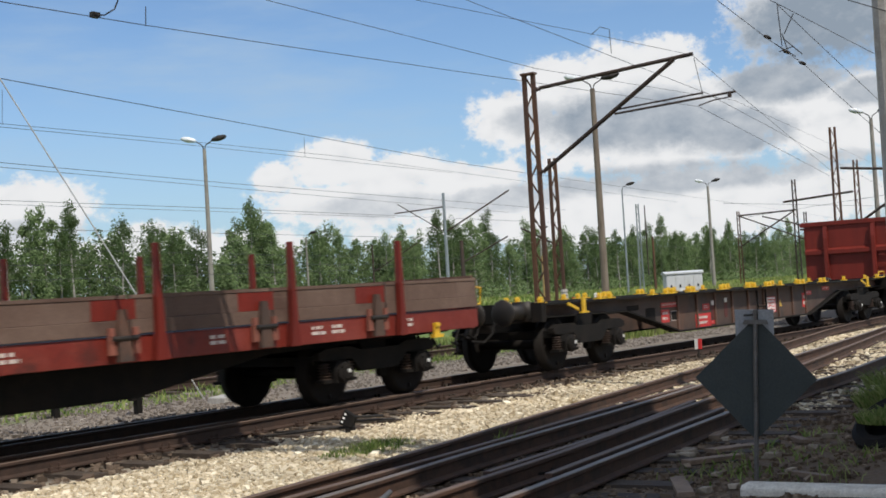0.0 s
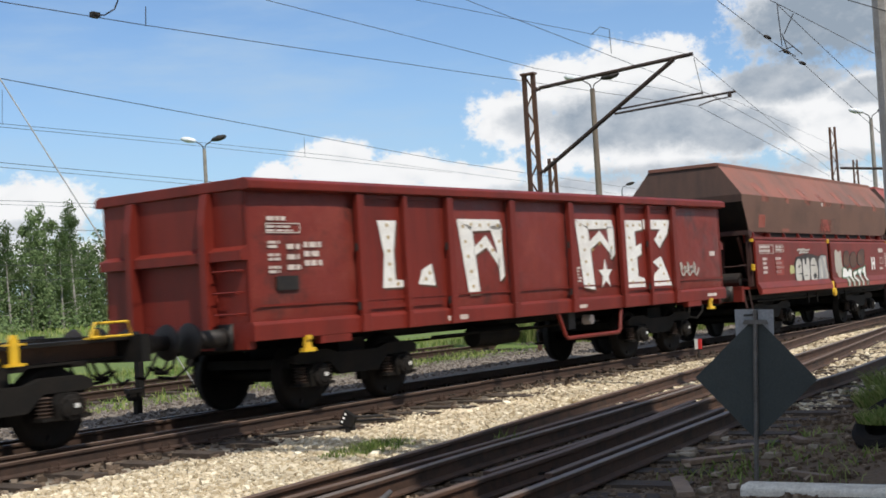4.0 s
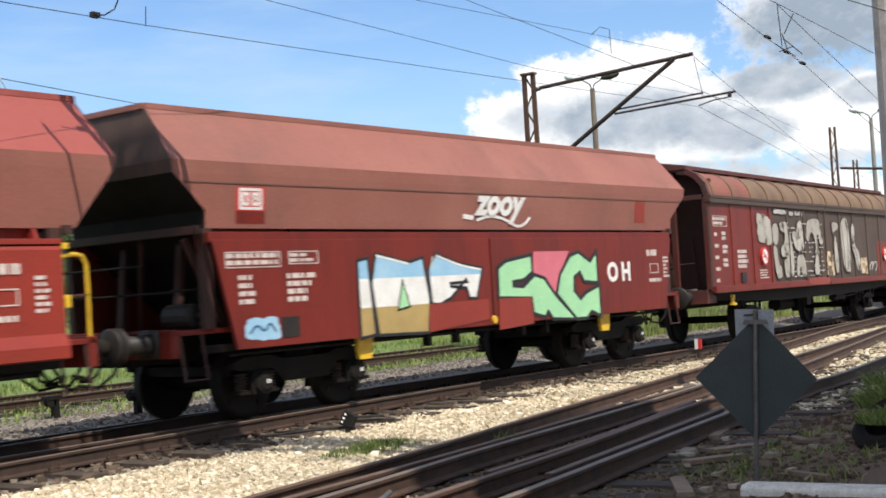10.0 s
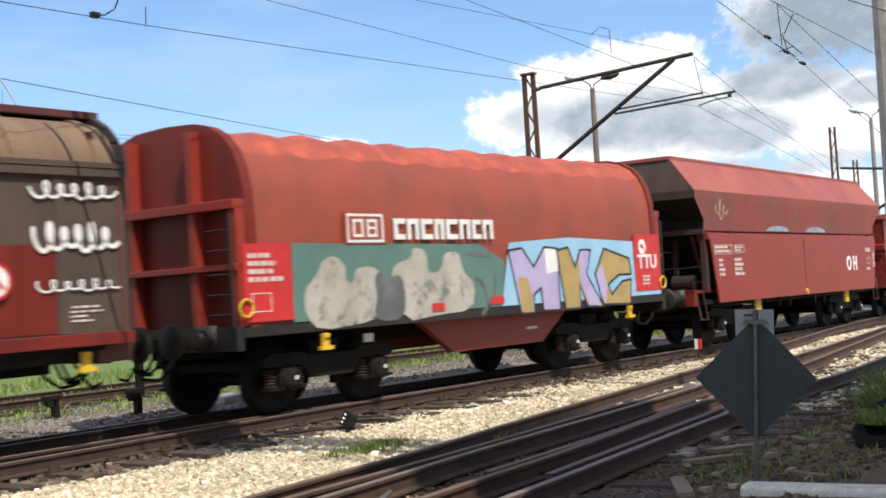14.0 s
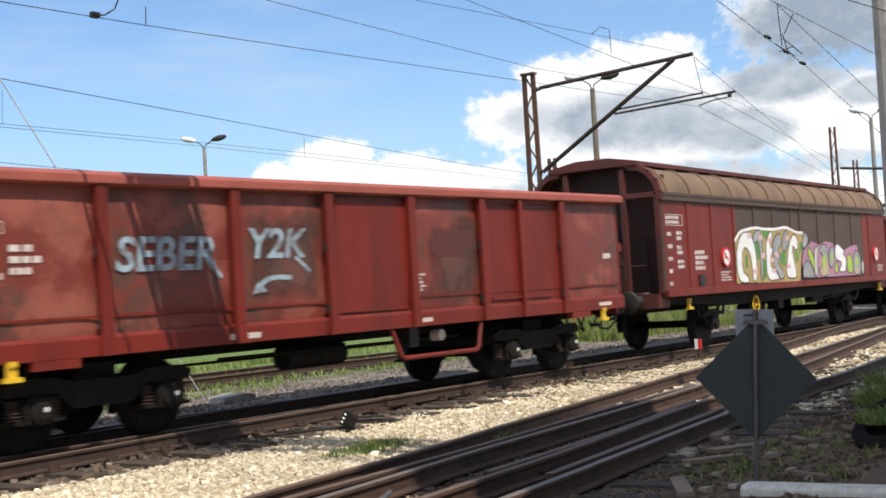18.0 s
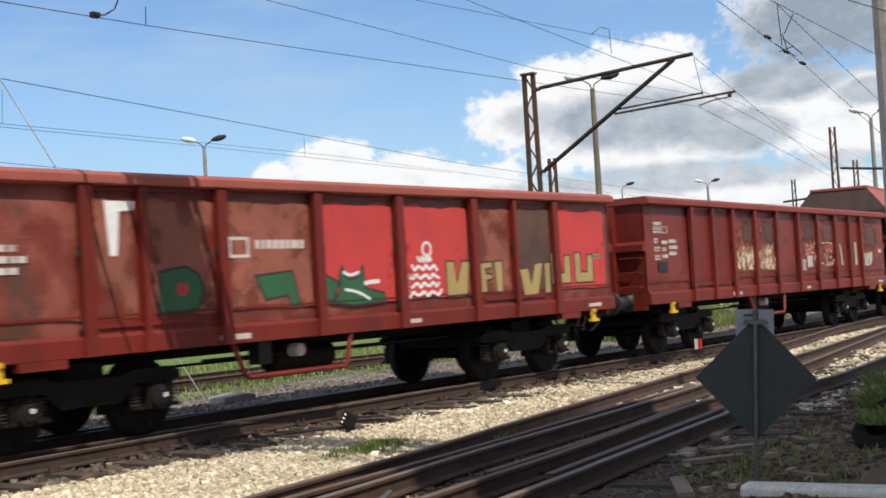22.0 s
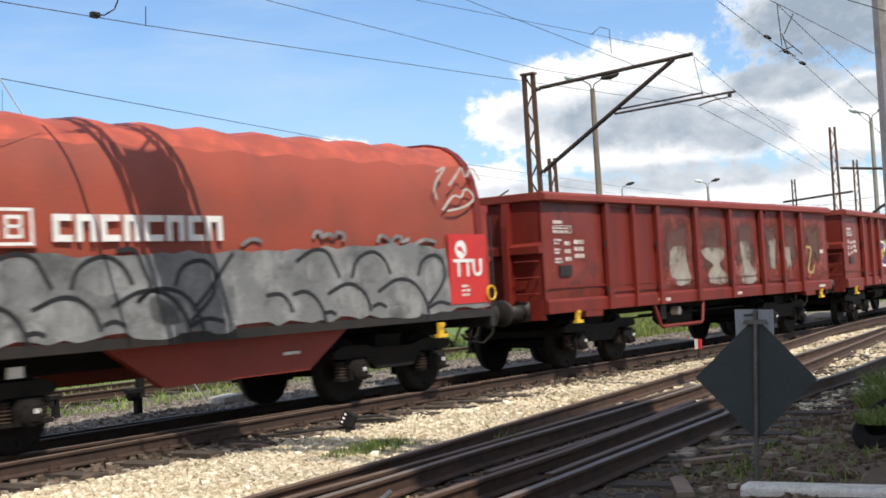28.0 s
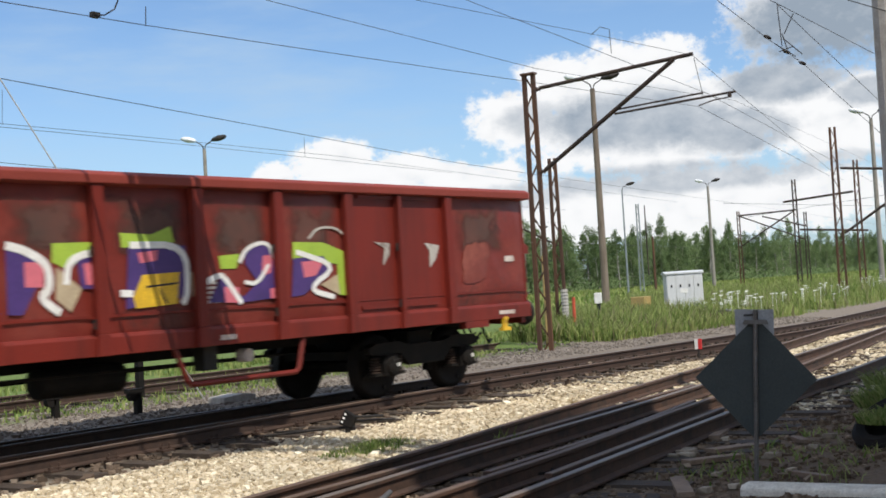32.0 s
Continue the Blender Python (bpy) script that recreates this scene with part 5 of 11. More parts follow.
        o.prism([(x + sg * 0.001, 2.14), (x + sg * 0.12, 2.14), (x + sg * 0.001, 2.2)][::-sg], -1.36, 1.36, "y")
        part("end_beam", o, paint, wg)
        for z in (1.35, 1.62, 1.89):
            lad = Shape().path([(x + sg * 0.02, -1.28, z), (x + sg * 0.14, -1.28, z), (x + sg * 0.14, -0.88, z), (x + sg * 0.02, -0.88, z)], 0.014)
            part("ladder_rung", lad, paint, wg)
    # side doors
    for x in [p - H for p in slim_at]:
        d = Shape()
        for z in (1.30, 2.83):
            d.box(x - 0.85, x + 0.85, -1.41, -1.386, z, z + 0.05)
        d.path([(x, -1.43, 1.28), (x, -1.43, 2.84)], 0.022)
        d.box(x - 0.05, x + 0.05, -1.46, -1.41, 1.95, 2.05)
        part("door_frame", d, paint, wg)
    ledge = Shape().box(-H + 0.05, H - 0.05, -1.392, -1.3865, 1.42, 1.45)
    part("ledge", ledge, paint, wg)
    # small fittings
    f = Shape()
    f.box(-H + 0.45, -H + 0.85, -1.405, -1.388, 1.62, 1.80)
    part("label_holder", f, M_DARK, wg)
    x = -H + step_at * length
    st = Shape().path([(x - 1.1, -1.36, 1.02), (x - 0.95, -1.4, 0.62), (x - 0.88, -1.4, 0.57), (x + 0.86, -1.4, 0.57), (x + 0.93, -1.4, 0.62), (x + 1.08, -1.36, 1.02)], 0.035, 8)
    part("step_bar", st, paint, wg, "bent red foot step")
    part("brake_box", Shape().box(x - 0.5, x - 0.28, -1.2, -1.0, 0.70, 1.0), M_DARK, wg)
    part("brake_dial", Shape().lathe((x + 0.2, -1.1, 0.84), (0, -1, 0), [(0, 0.09), (0.16, 0.085)], 12), M_PALE, wg, "pale brake changeover dial")
    tank = Shape().lathe((-1.2, -0.6, 0.72), (1, 0, 0), [(0, 0.05), (0.03, 0.17), (1.2, 0.17), (1.23, 0.05)], 16)
    tank.rod((-2.5, -0.8, 0.8), (2.6, -0.8, 0.78), 0.02, 6).rod((-3, 0.4, 0.7), (3, 0.4, 0.7), 0.02, 6)
    part("air_tank", tank, M_BLACK, wg)
    for sg in (-1, 1):
        fl_ = Shape().box(sg * (H - 1.5) - 0.3, sg * (H - 1.5) + 0.3, -1.42, -1.3, 0.9, 1.0)
        part("corner_plate", fl_, paint, wg)
    add_marker(wg, -H + 0.95, -1.40)
    add_marker(wg, H - 0.75, -1.40)
    for x in (-H + 2.35, H - 2.35):
        add_bogie(wg, x, mid)
    add_ends(wg, -H, H)
    rng = random.Random(int(mid * 7))
    data_panel(wg, -H + 0.32, 2.35, -1.386, rng)
    wl = [rect(H - 0.62, 1.9, 0.25, 0.09), rect(-H + 4.0, 1.05, 0.5, 0.07), rect(H - 0.9, 1.07, 0.42, 0.06), rect(0.9, 1.06, 0.25, 0.06)]
    plate(wg, "white_mark", wl[:1], -1.386, M_PALE)
    plate(wg, "sill_marks", wl[1:], -1.42, M_PALE)
    t = bars(rng, 0.75, 1.5, 0.36, 0.28, 5, 0.4)
    plate(wg, "load_table", t, -1.386, M_PALE, "pale load table")
    return wg


def wagon_open_white(mid, length):
    posts = [2.09, -3.07, 4.14, 5.82, 7.62, 9.41, -10.44, 11.48]
    w = open_wagon(mid, length, M_RED, posts, "oxide red open wagon with white block letters sprayed on its side", step_at=0.6)
    y = -1.386

    def letter(x0, x1, z0, z1, polys, dots=()):
        dx, dz = x1 - x0, z1 - z0
        o = plate(w, "white_letter", [[(x0 + a * dx, z0 + b * dz) for a, b in p] for p in polys], y, M_WHITE, "white sprayed block letter with orange dots", 0.005)
        plate(w, "letter_shade", [[(x0 + a * dx + (0.03 if a < 0.5 else 0.04), z0 + b * dz - 0.03) for a, b in p] for p in polys], y, M_BARE, "dark soft edge of the letter", 0.002)
        plate(o, "orange_dots", [disc(x0 + a * dx, z0 + b * dz, 0.03, 8) for a, b in dots], y, M_SAND, "", 0.008)
    letter(-4.40, -3.80, 1.58, 2.53, [[(0.05, 1.0), (0.75, 1.0), (0.6, 0.55), (0.62, 0.12), (0.95, 0.1), (0.9, 0.0), (0.15, 0.0), (0.25, 0.5)]], [(0.4, 0.93), (0.42, 0.75), (0.42, 0.55), (0.42, 0.35), (0.4, 0.12), (0.7, 0.05)])
    letter(-3.55, -3.05, 1.58, 1.92, [[(0.1, 0.1), (0.9, 0.0), (0.75, 0.95), (0.3, 0.7)]], [(0.45, 0.3), (0.65, 0.55)])
    letter(-2.48, -1.28, 1.42, 2.57, [[(0.0, 1.0), (0.95, 1.0), (1.0, 0.86), (0.3, 0.84)], [(0.0, 0.98), (0.32, 0.9), (0.42, 0.0), (0.18, 0.0)], [(0.72, 0.9), (0.97, 0.95), (1.0, 0.22), (0.9, 0.15), (0.85, 0.6)],
                                      [(0.33, 0.5), (0.62, 0.62), (0.92, 0.32), (0.92, 0.45), (0.62, 0.78), (0.34, 0.62)]], [(0.12, 0.9), (0.3, 0.93), (0.5, 0.92), (0.7, 0.93), (0.9, 0.92), (0.16, 0.7), (0.2, 0.5), (0.25, 0.3), (0.28, 0.1), (0.5, 0.64), (0.75, 0.58), (0.92, 0.7)])
    letter(0.98, 2.31, 1.36, 2.60, [[(0.0, 1.0), (0.95, 1.0), (1.0, 0.88), (0.3, 0.86)], [(0.0, 0.98), (0.32, 0.9), (0.42, 0.0), (0.14, 0.04)], [(0.82, 0.9), (1.0, 0.9), (1.0, 0.5), (0.9, 0.42)],
                                    [(0.33, 0.56), (0.62, 0.7), (0.95, 0.45), (0.95, 0.58), (0.62, 0.84), (0.34, 0.68)]], [(0.12, 0.92), (0.32, 0.93), (0.55, 0.94), (0.8, 0.93), (0.17, 0.75), (0.2, 0.57), (0.22, 0.4), (0.24, 0.22), (0.26, 0.08), (0.42, 0.57), (0.6, 0.66), (0.92, 0.6)])
    star = [(1.93 + (0.25 if k % 2 == 0 else 0.1) * math.cos(math.pi / 2 + math.pi * k / 5), 1.62 + (0.27 if k % 2 == 0 else 0.11) * math.sin(math.pi / 2 + math.pi * k / 5)) for k in range(10)]
    for k in range(5):
        plate(w, "white_star", [[star[2 * k - 1], star[2 * k], star[2 * k + 1], (1.93, 1.62)]], y, M_WHITE, "ray of a white sprayed star", 0.0065)
    letter(2.66, 3.40, 1.33, 2.60, [[(0.0, 1.0), (1.0, 1.0), (1.0, 0.86), (0.6, 0.84), (0.62, 0.62), (0.9, 0.66), (0.9, 0.5), (0.65, 0.46), (0.66, 0.18), (1.0, 0.14), (1.0, 0.0), (0.12, 0.0)]], [(0.25, 0.92), (0.55, 0.93), (0.9, 0.93), (0.3, 0.75), (0.33, 0.6), (0.36, 0.42), (0.38, 0.28), (0.36, 0.1), (0.8, 0.08)])
    letter(3.46, 4.56, 1.32, 2.62, [[(0.0, 1.0), (1.0, 1.0), (0.88, 0.8), (0.55, 0.58), (0.38, 0.7), (0.62, 0.86), (0.0, 0.86)], [(0.28, 0.38), (0.58, 0.46), (0.95, 0.02), (0.25, 0.0), (0.3, 0.2), (0.5, 0.28)]], [(0.15, 0.93), (0.45, 0.93), (0.8, 0.93), (0.6, 0.74), (0.55, 0.33), (0.65, 0.2), (0.45, 0.08), (0.78, 0.08)])
    scrawl(w, 15, 4.86, 1.5, 0.84, 0.3, y, M_SILVER, "small faded silver tag", 0.04, 5)
    return w


def wagon_open_plain(mid, length):
    w = open_wagon(mid, length, M_RED, [2.15, 4.15, 5.85, 7.6, 9.35, -10.4, 11.65], "worn red open wagon with two pale blue tags", M_RED_PALE, M_PANEL_OLD, step_at=0.6)
    H, y = length / 2, -1.388
    plate(w, "clean_panel", [[(-0.78, 2.82), (0.76, 2.82), (0.66, 1.27), (-0.89, 1.28)]], y, M_RED, "evenly repainted red panel", 0.001)
    for i, q in enumerate(([(-2.5, 2.68), (-1.1, 2.72), (-0.97, 2.21), (-1.07, 1.33), (-2.35, 1.33), (-2.56, 1.54), (-2.29, 2.01)], [(1.09, 2.64), (2.52, 2.67), (2.47, 1.33), (2.06, 1.25), (1.11, 1.32), (1.28, 1.95)])):
        plate(w, "rust_bloom", [fray(random.Random(20 + i), soft(q, 1), 0.1, 0.04)], y, M_PANEL_RUST, "brown rusty bloom on the panel", 0.001)
    plate(w, "soot_patch", [fray(random.Random(24), soft([(1.21, 2.26), (1.74, 2.39), (2.34, 2.42), (2.36, 1.99), (1.28, 2)], 1), 0.06, 0.02)], y, M_SOOTRED, "dark sooty patch", 0.003)
    lettering(w, "SEBER", 2.34 - H, 1.93, 0.55, y - 0.003, M_TAG, "pale blue sprayed tag reading SEBER", 0.012, 1.04, 0.15)
    lettering(w, "Y2K", 4.36 - H, 2.05, 0.52, y - 0.003, M_TAG, "pale blue sprayed tag reading Y2K", 0.012, 1.12, 0.2)
    plate(w, "tag_swoosh", ribbon([(-2.25, 1.68), (-2.18, 1.76), (-1.97, 1.8), (-1.69, 1.78)], 0.06) + [[(-2.39, 1.59), (-2.14, 1.62), (-2.3, 1.74)]] + ribbon([(-1.6, 2.05), (-1.34, 1.85)], 0.05) + ribbon([(-3.09, 2.02), (-2.9, 1.82)], 0.05), y, M_TAG, "pale blue sprayed arrow", 0.007)
    return w


def wagon_open_bright(mid, length):
    w = open_wagon(mid, length, M_RED, [2.1, -2.9, 4.1, 5.8, 7.5, 9.3, -10.4, 11.6], "red open wagon sprayed with hot red and green letters", M_RED_PALE, step_at=0.396, panel=M_PANEL_OLD)
    H, y = length / 2, -1.388
    for i, (x, a, m) in enumerate(((2.25, 0.55, M_PEACH), (3.0, 1.0, M_PEACH), (4.25, 1.42, M_PEACH), (5.95, 1.42, M_HOTRED_OLD), (7.64, 1.52, M_HOTRED_OLD), (9.42, 0.86, M_PEACH), (10.5, 0.98, M_BARE), (11.75, 1.5, M_HOTRED_OLD))):
        q = [(x - H, 1.42), (x - H + a, 1.40), (x - H + a, 2.72), (x - H + a * 0.8, 2.78), (x - H + a * 0.6, 2.72), (x - H + a * 0.3, 2.73), (x - H + a * 0.2, 2.8), (x - H, 2.74)]
        plate(w, "sprayed_panel", [fray(random.Random(i), q, 0.2, 0.015)], y, m, "panel sprayed in one warm colour", 0.002)
    for q in ([(-3.6, 1.9), (-3.4, 1.94), (-3.2, 1.96), (-3, 1.86), (-2.93, 1.68), (-3.02, 1.47), (-3.28, 1.42), (-3.63, 1.43)], [(-2.08, 1.82), (-1.41, 1.87), (-1.3, 1.44), (-1.47, 1.42), (-1.52, 1.56), (-1.92, 1.51)], [(-0.85, 1.82), (-0.52, 1.69), (-0.67, 1.45), (-0.84, 1.45)], [(-0.52, 1.78), (-0.46, 1.91), (-0.34, 1.73), (-0.15, 1.75), (-0.03, 1.92), (-0, 1.6), (0.39, 1.52), (0.42, 1.4), (-0.27, 1.37), (-0.67, 1.42), (-0.51, 1.59)]):
        spray(w, y, 0.004, M_DKGREEN, [q], "dark green sprayed letter", M_INK_OLD, 0.03)
    plate(w, "letter_hole", [soft([(-3.36, 1.75), (-3.25, 1.79), (-3.15, 1.7), (-3.25, 1.6), (-3.35, 1.64)])], y, M_HOTRED, "red opening of the letter", 0.008)
    for q in ([(1.86, 1.94), (2.06, 1.93), (2.11, 1.6), (2.24, 1.93), (2.45, 1.93), (2.37, 1.42), (1.84, 1.41)], [(2.7, 1.89), (3.05, 1.91), (3.04, 1.81), (2.85, 1.79), (2.87, 1.72), (3.02, 1.71), (3.03, 1.63), (2.88, 1.62), (2.88, 1.43), (2.67, 1.43)], [(3.09, 1.91), (3.33, 1.92), (3.31, 1.43), (3.14, 1.42)], [(3.8, 1.77), (4.04, 1.79), (4.13, 1.53), (4.25, 1.86), (4.5, 1.87), (4.32, 1.35), (3.91, 1.33)], [(4.54, 1.86), (4.71, 1.87), (4.7, 1.36), (4.53, 1.35)]):
        spray(w, y, 0.005, M_SAND, [q], "golden sprayed letter", M_INK_OLD, 0.025)
    for x in (4.75, 5.5):
        spray(w, y, 0.005, M_SAND, [[(x, 1.5), (x + 0.6, 1.5), (x + 0.6, 1.98), (x + 0.42, 1.98), (x + 0.4, 1.68), (x + 0.2, 1.68), (x + 0.18, 2.02), (x, 2.02)]], "golden sprayed letter", M_INK_OLD, 0.025)
    rows = [(1.41, 2.12), (1.34, 1.97), (1.34, 1.85), (1.33, 1.72), (1.34, 1.6), (1.34, 1.47)]
    for k, (x, z) in enumerate(rows):
        a = (0.1, 0.16, 0.3, 0.35, 0.33, 0.38)[k]
        pts = [(x + a * (u / 9.0 * 2 - 1), z + 0.055 * math.sin(u * 2.4 + k)) for u in range(10)]
        plate(w, "white_tag", ribbon(pts, 0.045) if k else outline(disc(x, z, 0.1, 12), 0.04), y, M_WHITE, "row of small white sprayed letters", 0.006)
    plate(w, "white_tag", ribbon([(-0.44, 1.83), (-0.31, 1.77), (-0.11, 1.82)], 0.04) + ribbon([(-0.02, 1.66), (0.12, 1.68), (0.31, 1.68)], 0.06) + ribbon([(-0.42, 1.59), (-0.15, 1.55), (0.09, 1.44)], 0.04), y, M_WHITE, "small white sprayed dabs", 0.008)
    plate(w, "faded_name", bars(random.Random(7), -2.05, 2.13, 1.2, 0.14, 1, 0.2) + frame_polys(-2.5, 2.05, 0.34, 0.26, 0.04), y, M_PALE, "faded pale emblem and name blocks", 0.005)
    plate(w, "white_tag", [[(2.45 - H, 2.1), (2.55 - H, 2.1), (2.6 - H, 2.6), (2.8 - H, 2.62), (2.8 - H, 2.72), (2.4 - H, 2.72)]], y, M_WHITE, "white sprayed mark", 0.006)
    return w


def wagon_open_cream(mid, length):
    w = open_wagon(mid, length, M_RED, [2.0, -3.05, 4.15, 5.45, 6.8, 8.25, 9.65, 11.05, -12.2, 13.25], "red open wagon with flaking cream scrawls on sooty panels", M_RED_RIM, step_at=0.394)
    H, y = length / 2, -1.388
    for i, (x0, x1) in enumerate(((-3.5, -2.18), (-2.12, -0.85), (0.72, 2.02), (2.14, 3.44), (5.65, 7.5))):
        plate(w, "rubbed_panel", [fray(random.Random(30 + i), [(x0, 1.52), (x1, 1.52), (x1, 2.62), (x1 - 0.2, 2.8), (x0 + 0.2, 2.8), (x0, 2.62)], 0.14, 0.03)], y, M_SCUFF, "pinkish rubbed paint on the panel", 0.0006)
    for i, (x0, x1) in enumerate(((-3.4, -2.2), (-2.1, -0.9))):
        plate(w, "scorched_paint", [fray(random.Random(35 + i), [(x0, 1.54), (x1, 1.54), (x1, 2.1), (x0 + 0.4, 2.2), (x0, 2.05)], 0.1, 0.04)], y, M_EMBER, "scorched ochre paint on the panel", 0.002)
    for i, q in enumerate(([(-3.06, 2.77), (-2.22, 2.8), (-2.22, 2.12), (-2.98, 2), (-3.14, 2.33)], [(-1.98, 2.78), (-1.19, 2.81), (-0.88, 2.5), (-1.01, 2.02), (-1.99, 2.01)], [(0.82, 2.77), (1.96, 2.81), (1.96, 2.23), (1.27, 2.11), (0.79, 2.17)], [(2.23, 2.77), (3.37, 2.79), (3.38, 2.19), (2.77, 2.09), (2.2, 2.16)], [(5.77, 2.77), (7.12, 2.79), (7.45, 2.32), (6.55, 1.94), (5.75, 2.02)])):
        plate(w, "soot_bloom", [fray(random.Random(40 + i), soft(q, 1), 0.1, 0.03)], y, M_PANEL_RUST, "brown scorched bloom on the panel", 0.001)
    for i, q in enumerate(([(-3.34, 2.03), (-3.19, 1.82), (-2.97, 2.1), (-2.85, 1.93), (-2.66, 2.1), (-2.54, 1.95), (-2.38, 2.11), (-2.33, 1.9), (-2.26, 1.64), (-2.42, 1.57), (-2.77, 1.61), (-2.79, 1.77), (-2.98, 1.56), (-3.37, 1.61)], [(-2.11, 2.01), (-1.95, 2.03), (-1.85, 1.85), (-1.64, 2.11), (-1.25, 2.08), (-1.38, 1.88), (-1.2, 1.71), (-0.97, 1.99), (-0.98, 1.57), (-2.02, 1.57), (-2.01, 1.75), (-1.74, 1.77), (-2.11, 1.85)])):
        plate(w, "cream_flame", [fray(random.Random(50 + i), q, 0.06, 0.02)], y, M_FLAKE, "flaking cream paint on the panel", 0.003)
    for q in ([(0.93, 2.17), (1.47, 2.06), (1.96, 2.23)], [(0.96, 1.96), (1.47, 2.04), (1.89, 2.1)], [(0.95, 1.86), (1.36, 1.95), (1.82, 1.9)], [(1.65, 1.75), (1.76, 1.88), (1.9, 1.65)], [(2.22, 2.16), (2.89, 2.19), (3.29, 2.09), (3.26, 1.75), (2.83, 1.62), (2.45, 1.75), (2.47, 1.94), (2.87, 2.02), (3.11, 1.89), (2.85, 1.76), (2.68, 1.85)], [(2.22, 1.67), (2.71, 1.58), (3.28, 1.68)], [(2.43, 2.1), (2.64, 1.93), (2.55, 1.63)]):
        plate(w, "cream_line", ribbon(q, 0.03), y, M_FLAKE, "cream looping scrawl", 0.004)
    plate(w, "white_dab", [fray(random.Random(61), [(1.13, 1.86), (1.55, 1.85), (1.55, 1.58), (1.14, 1.58)], 0.06, 0.02)], y, M_FLAKE_WHITE, "chalky white dab", 0.006)
    plate(w, "white_streak", [[(3.66, 2.15), (3.78, 2.15), (3.93, 1.59), (3.8, 1.6)], [(4.94, 2.18), (5.14, 2.19), (5.15, 1.59), (4.96, 1.58)]], y, M_SILVER_OLD, "thin white sprayed streak", 0.004)
    plate(w, "pale_rub", [rag(random.Random(62), *box_of([(5.69, 1.54), (6.57, 1.92)]))], y, M_SILVER_OLD, "pale rubbed paint", 0.003)
    return w


def wagon_open_grey(mid, length):
    w = open_wagon(mid, length, M_RED, [2.1, -3.1, 4.1, 5.8, 7.5, 9.2, -10.4, 11.6], "worn red open wagon with big faded white letters", M_RED_RIM, step_at=0.368)
    H, y = length / 2, -1.388
    for i, (x, a) in enumerate(((4.25, 1.42), (5.95, 1.42), (7.65, 1.42), (9.32, 0.98), (10.5, 1.0), (11.75, 1.45))):
        plate(w, "rubbed_panel", [fray(random.Random(170 + i), [(x - H, 1.3), (x - H + a, 1.3), (x - H + a, 2.6), (x - H + a * 0.8, 2.78), (x - H + a * 0.2, 2.78), (x - H, 2.6)], 0.14, 0.03)], y, M_SCUFF, "pinkish rubbed paint on the panel", 0.0006)
        blotch(w, 180 + i, x - H + 0.03, 1.5, a * 0.96, 1.25, y, M_PANEL_RUST, "brown rusty bloom on the panel", 0.0015)
    for i, q in enumerate(([(-2.11, 2.09), (-1.44, 2.14), (-1.39, 1.78), (-1.18, 1.36), (-1.92, 1.31), (-2.21, 1.63)], [(-0.75, 2.05), (0.52, 2.11), (0.39, 1.83), (0.08, 1.7), (0.55, 1.51), (0.46, 1.3), (-0.34, 1.31), (-0.44, 1.58), (-0.08, 1.7), (-0.65, 1.9)], [(1.24, 2.19), (1.78, 2.21), (1.79, 1.66), (2.11, 1.6), (2.07, 1.29), (1.2, 1.27), (1.17, 1.61), (1.4, 1.76)])):
        plate(w, "white_letter", [fray(random.Random(95 + i), soft(q, 1), 0.12, 0.02)], y, M_CHALK, "faded flaking white letter", 0.004)
    for i, q in enumerate(([(2.92, 2.21), (3.32, 2.27), (3.19, 1.57), (2.95, 1.58)], [(3.85, 2.06), (4.18, 2.07), (4.22, 1.59), (3.94, 1.57)])):
        plate(w, "thin_letter", [fray(random.Random(15 + i), q, 0.12, 0.012)], y, M_CHALK, "thin faded grey letter", 0.004)
    plate(w, "yellow_tag", ribbon([(5.24, 2.06), (5.62, 2.06), (5.43, 1.73), (5.25, 1.46), (5.62, 1.42), (5.74, 1.62)], 0.06), y, M_SAND, "yellow sprayed hook", 0.006)
    return w


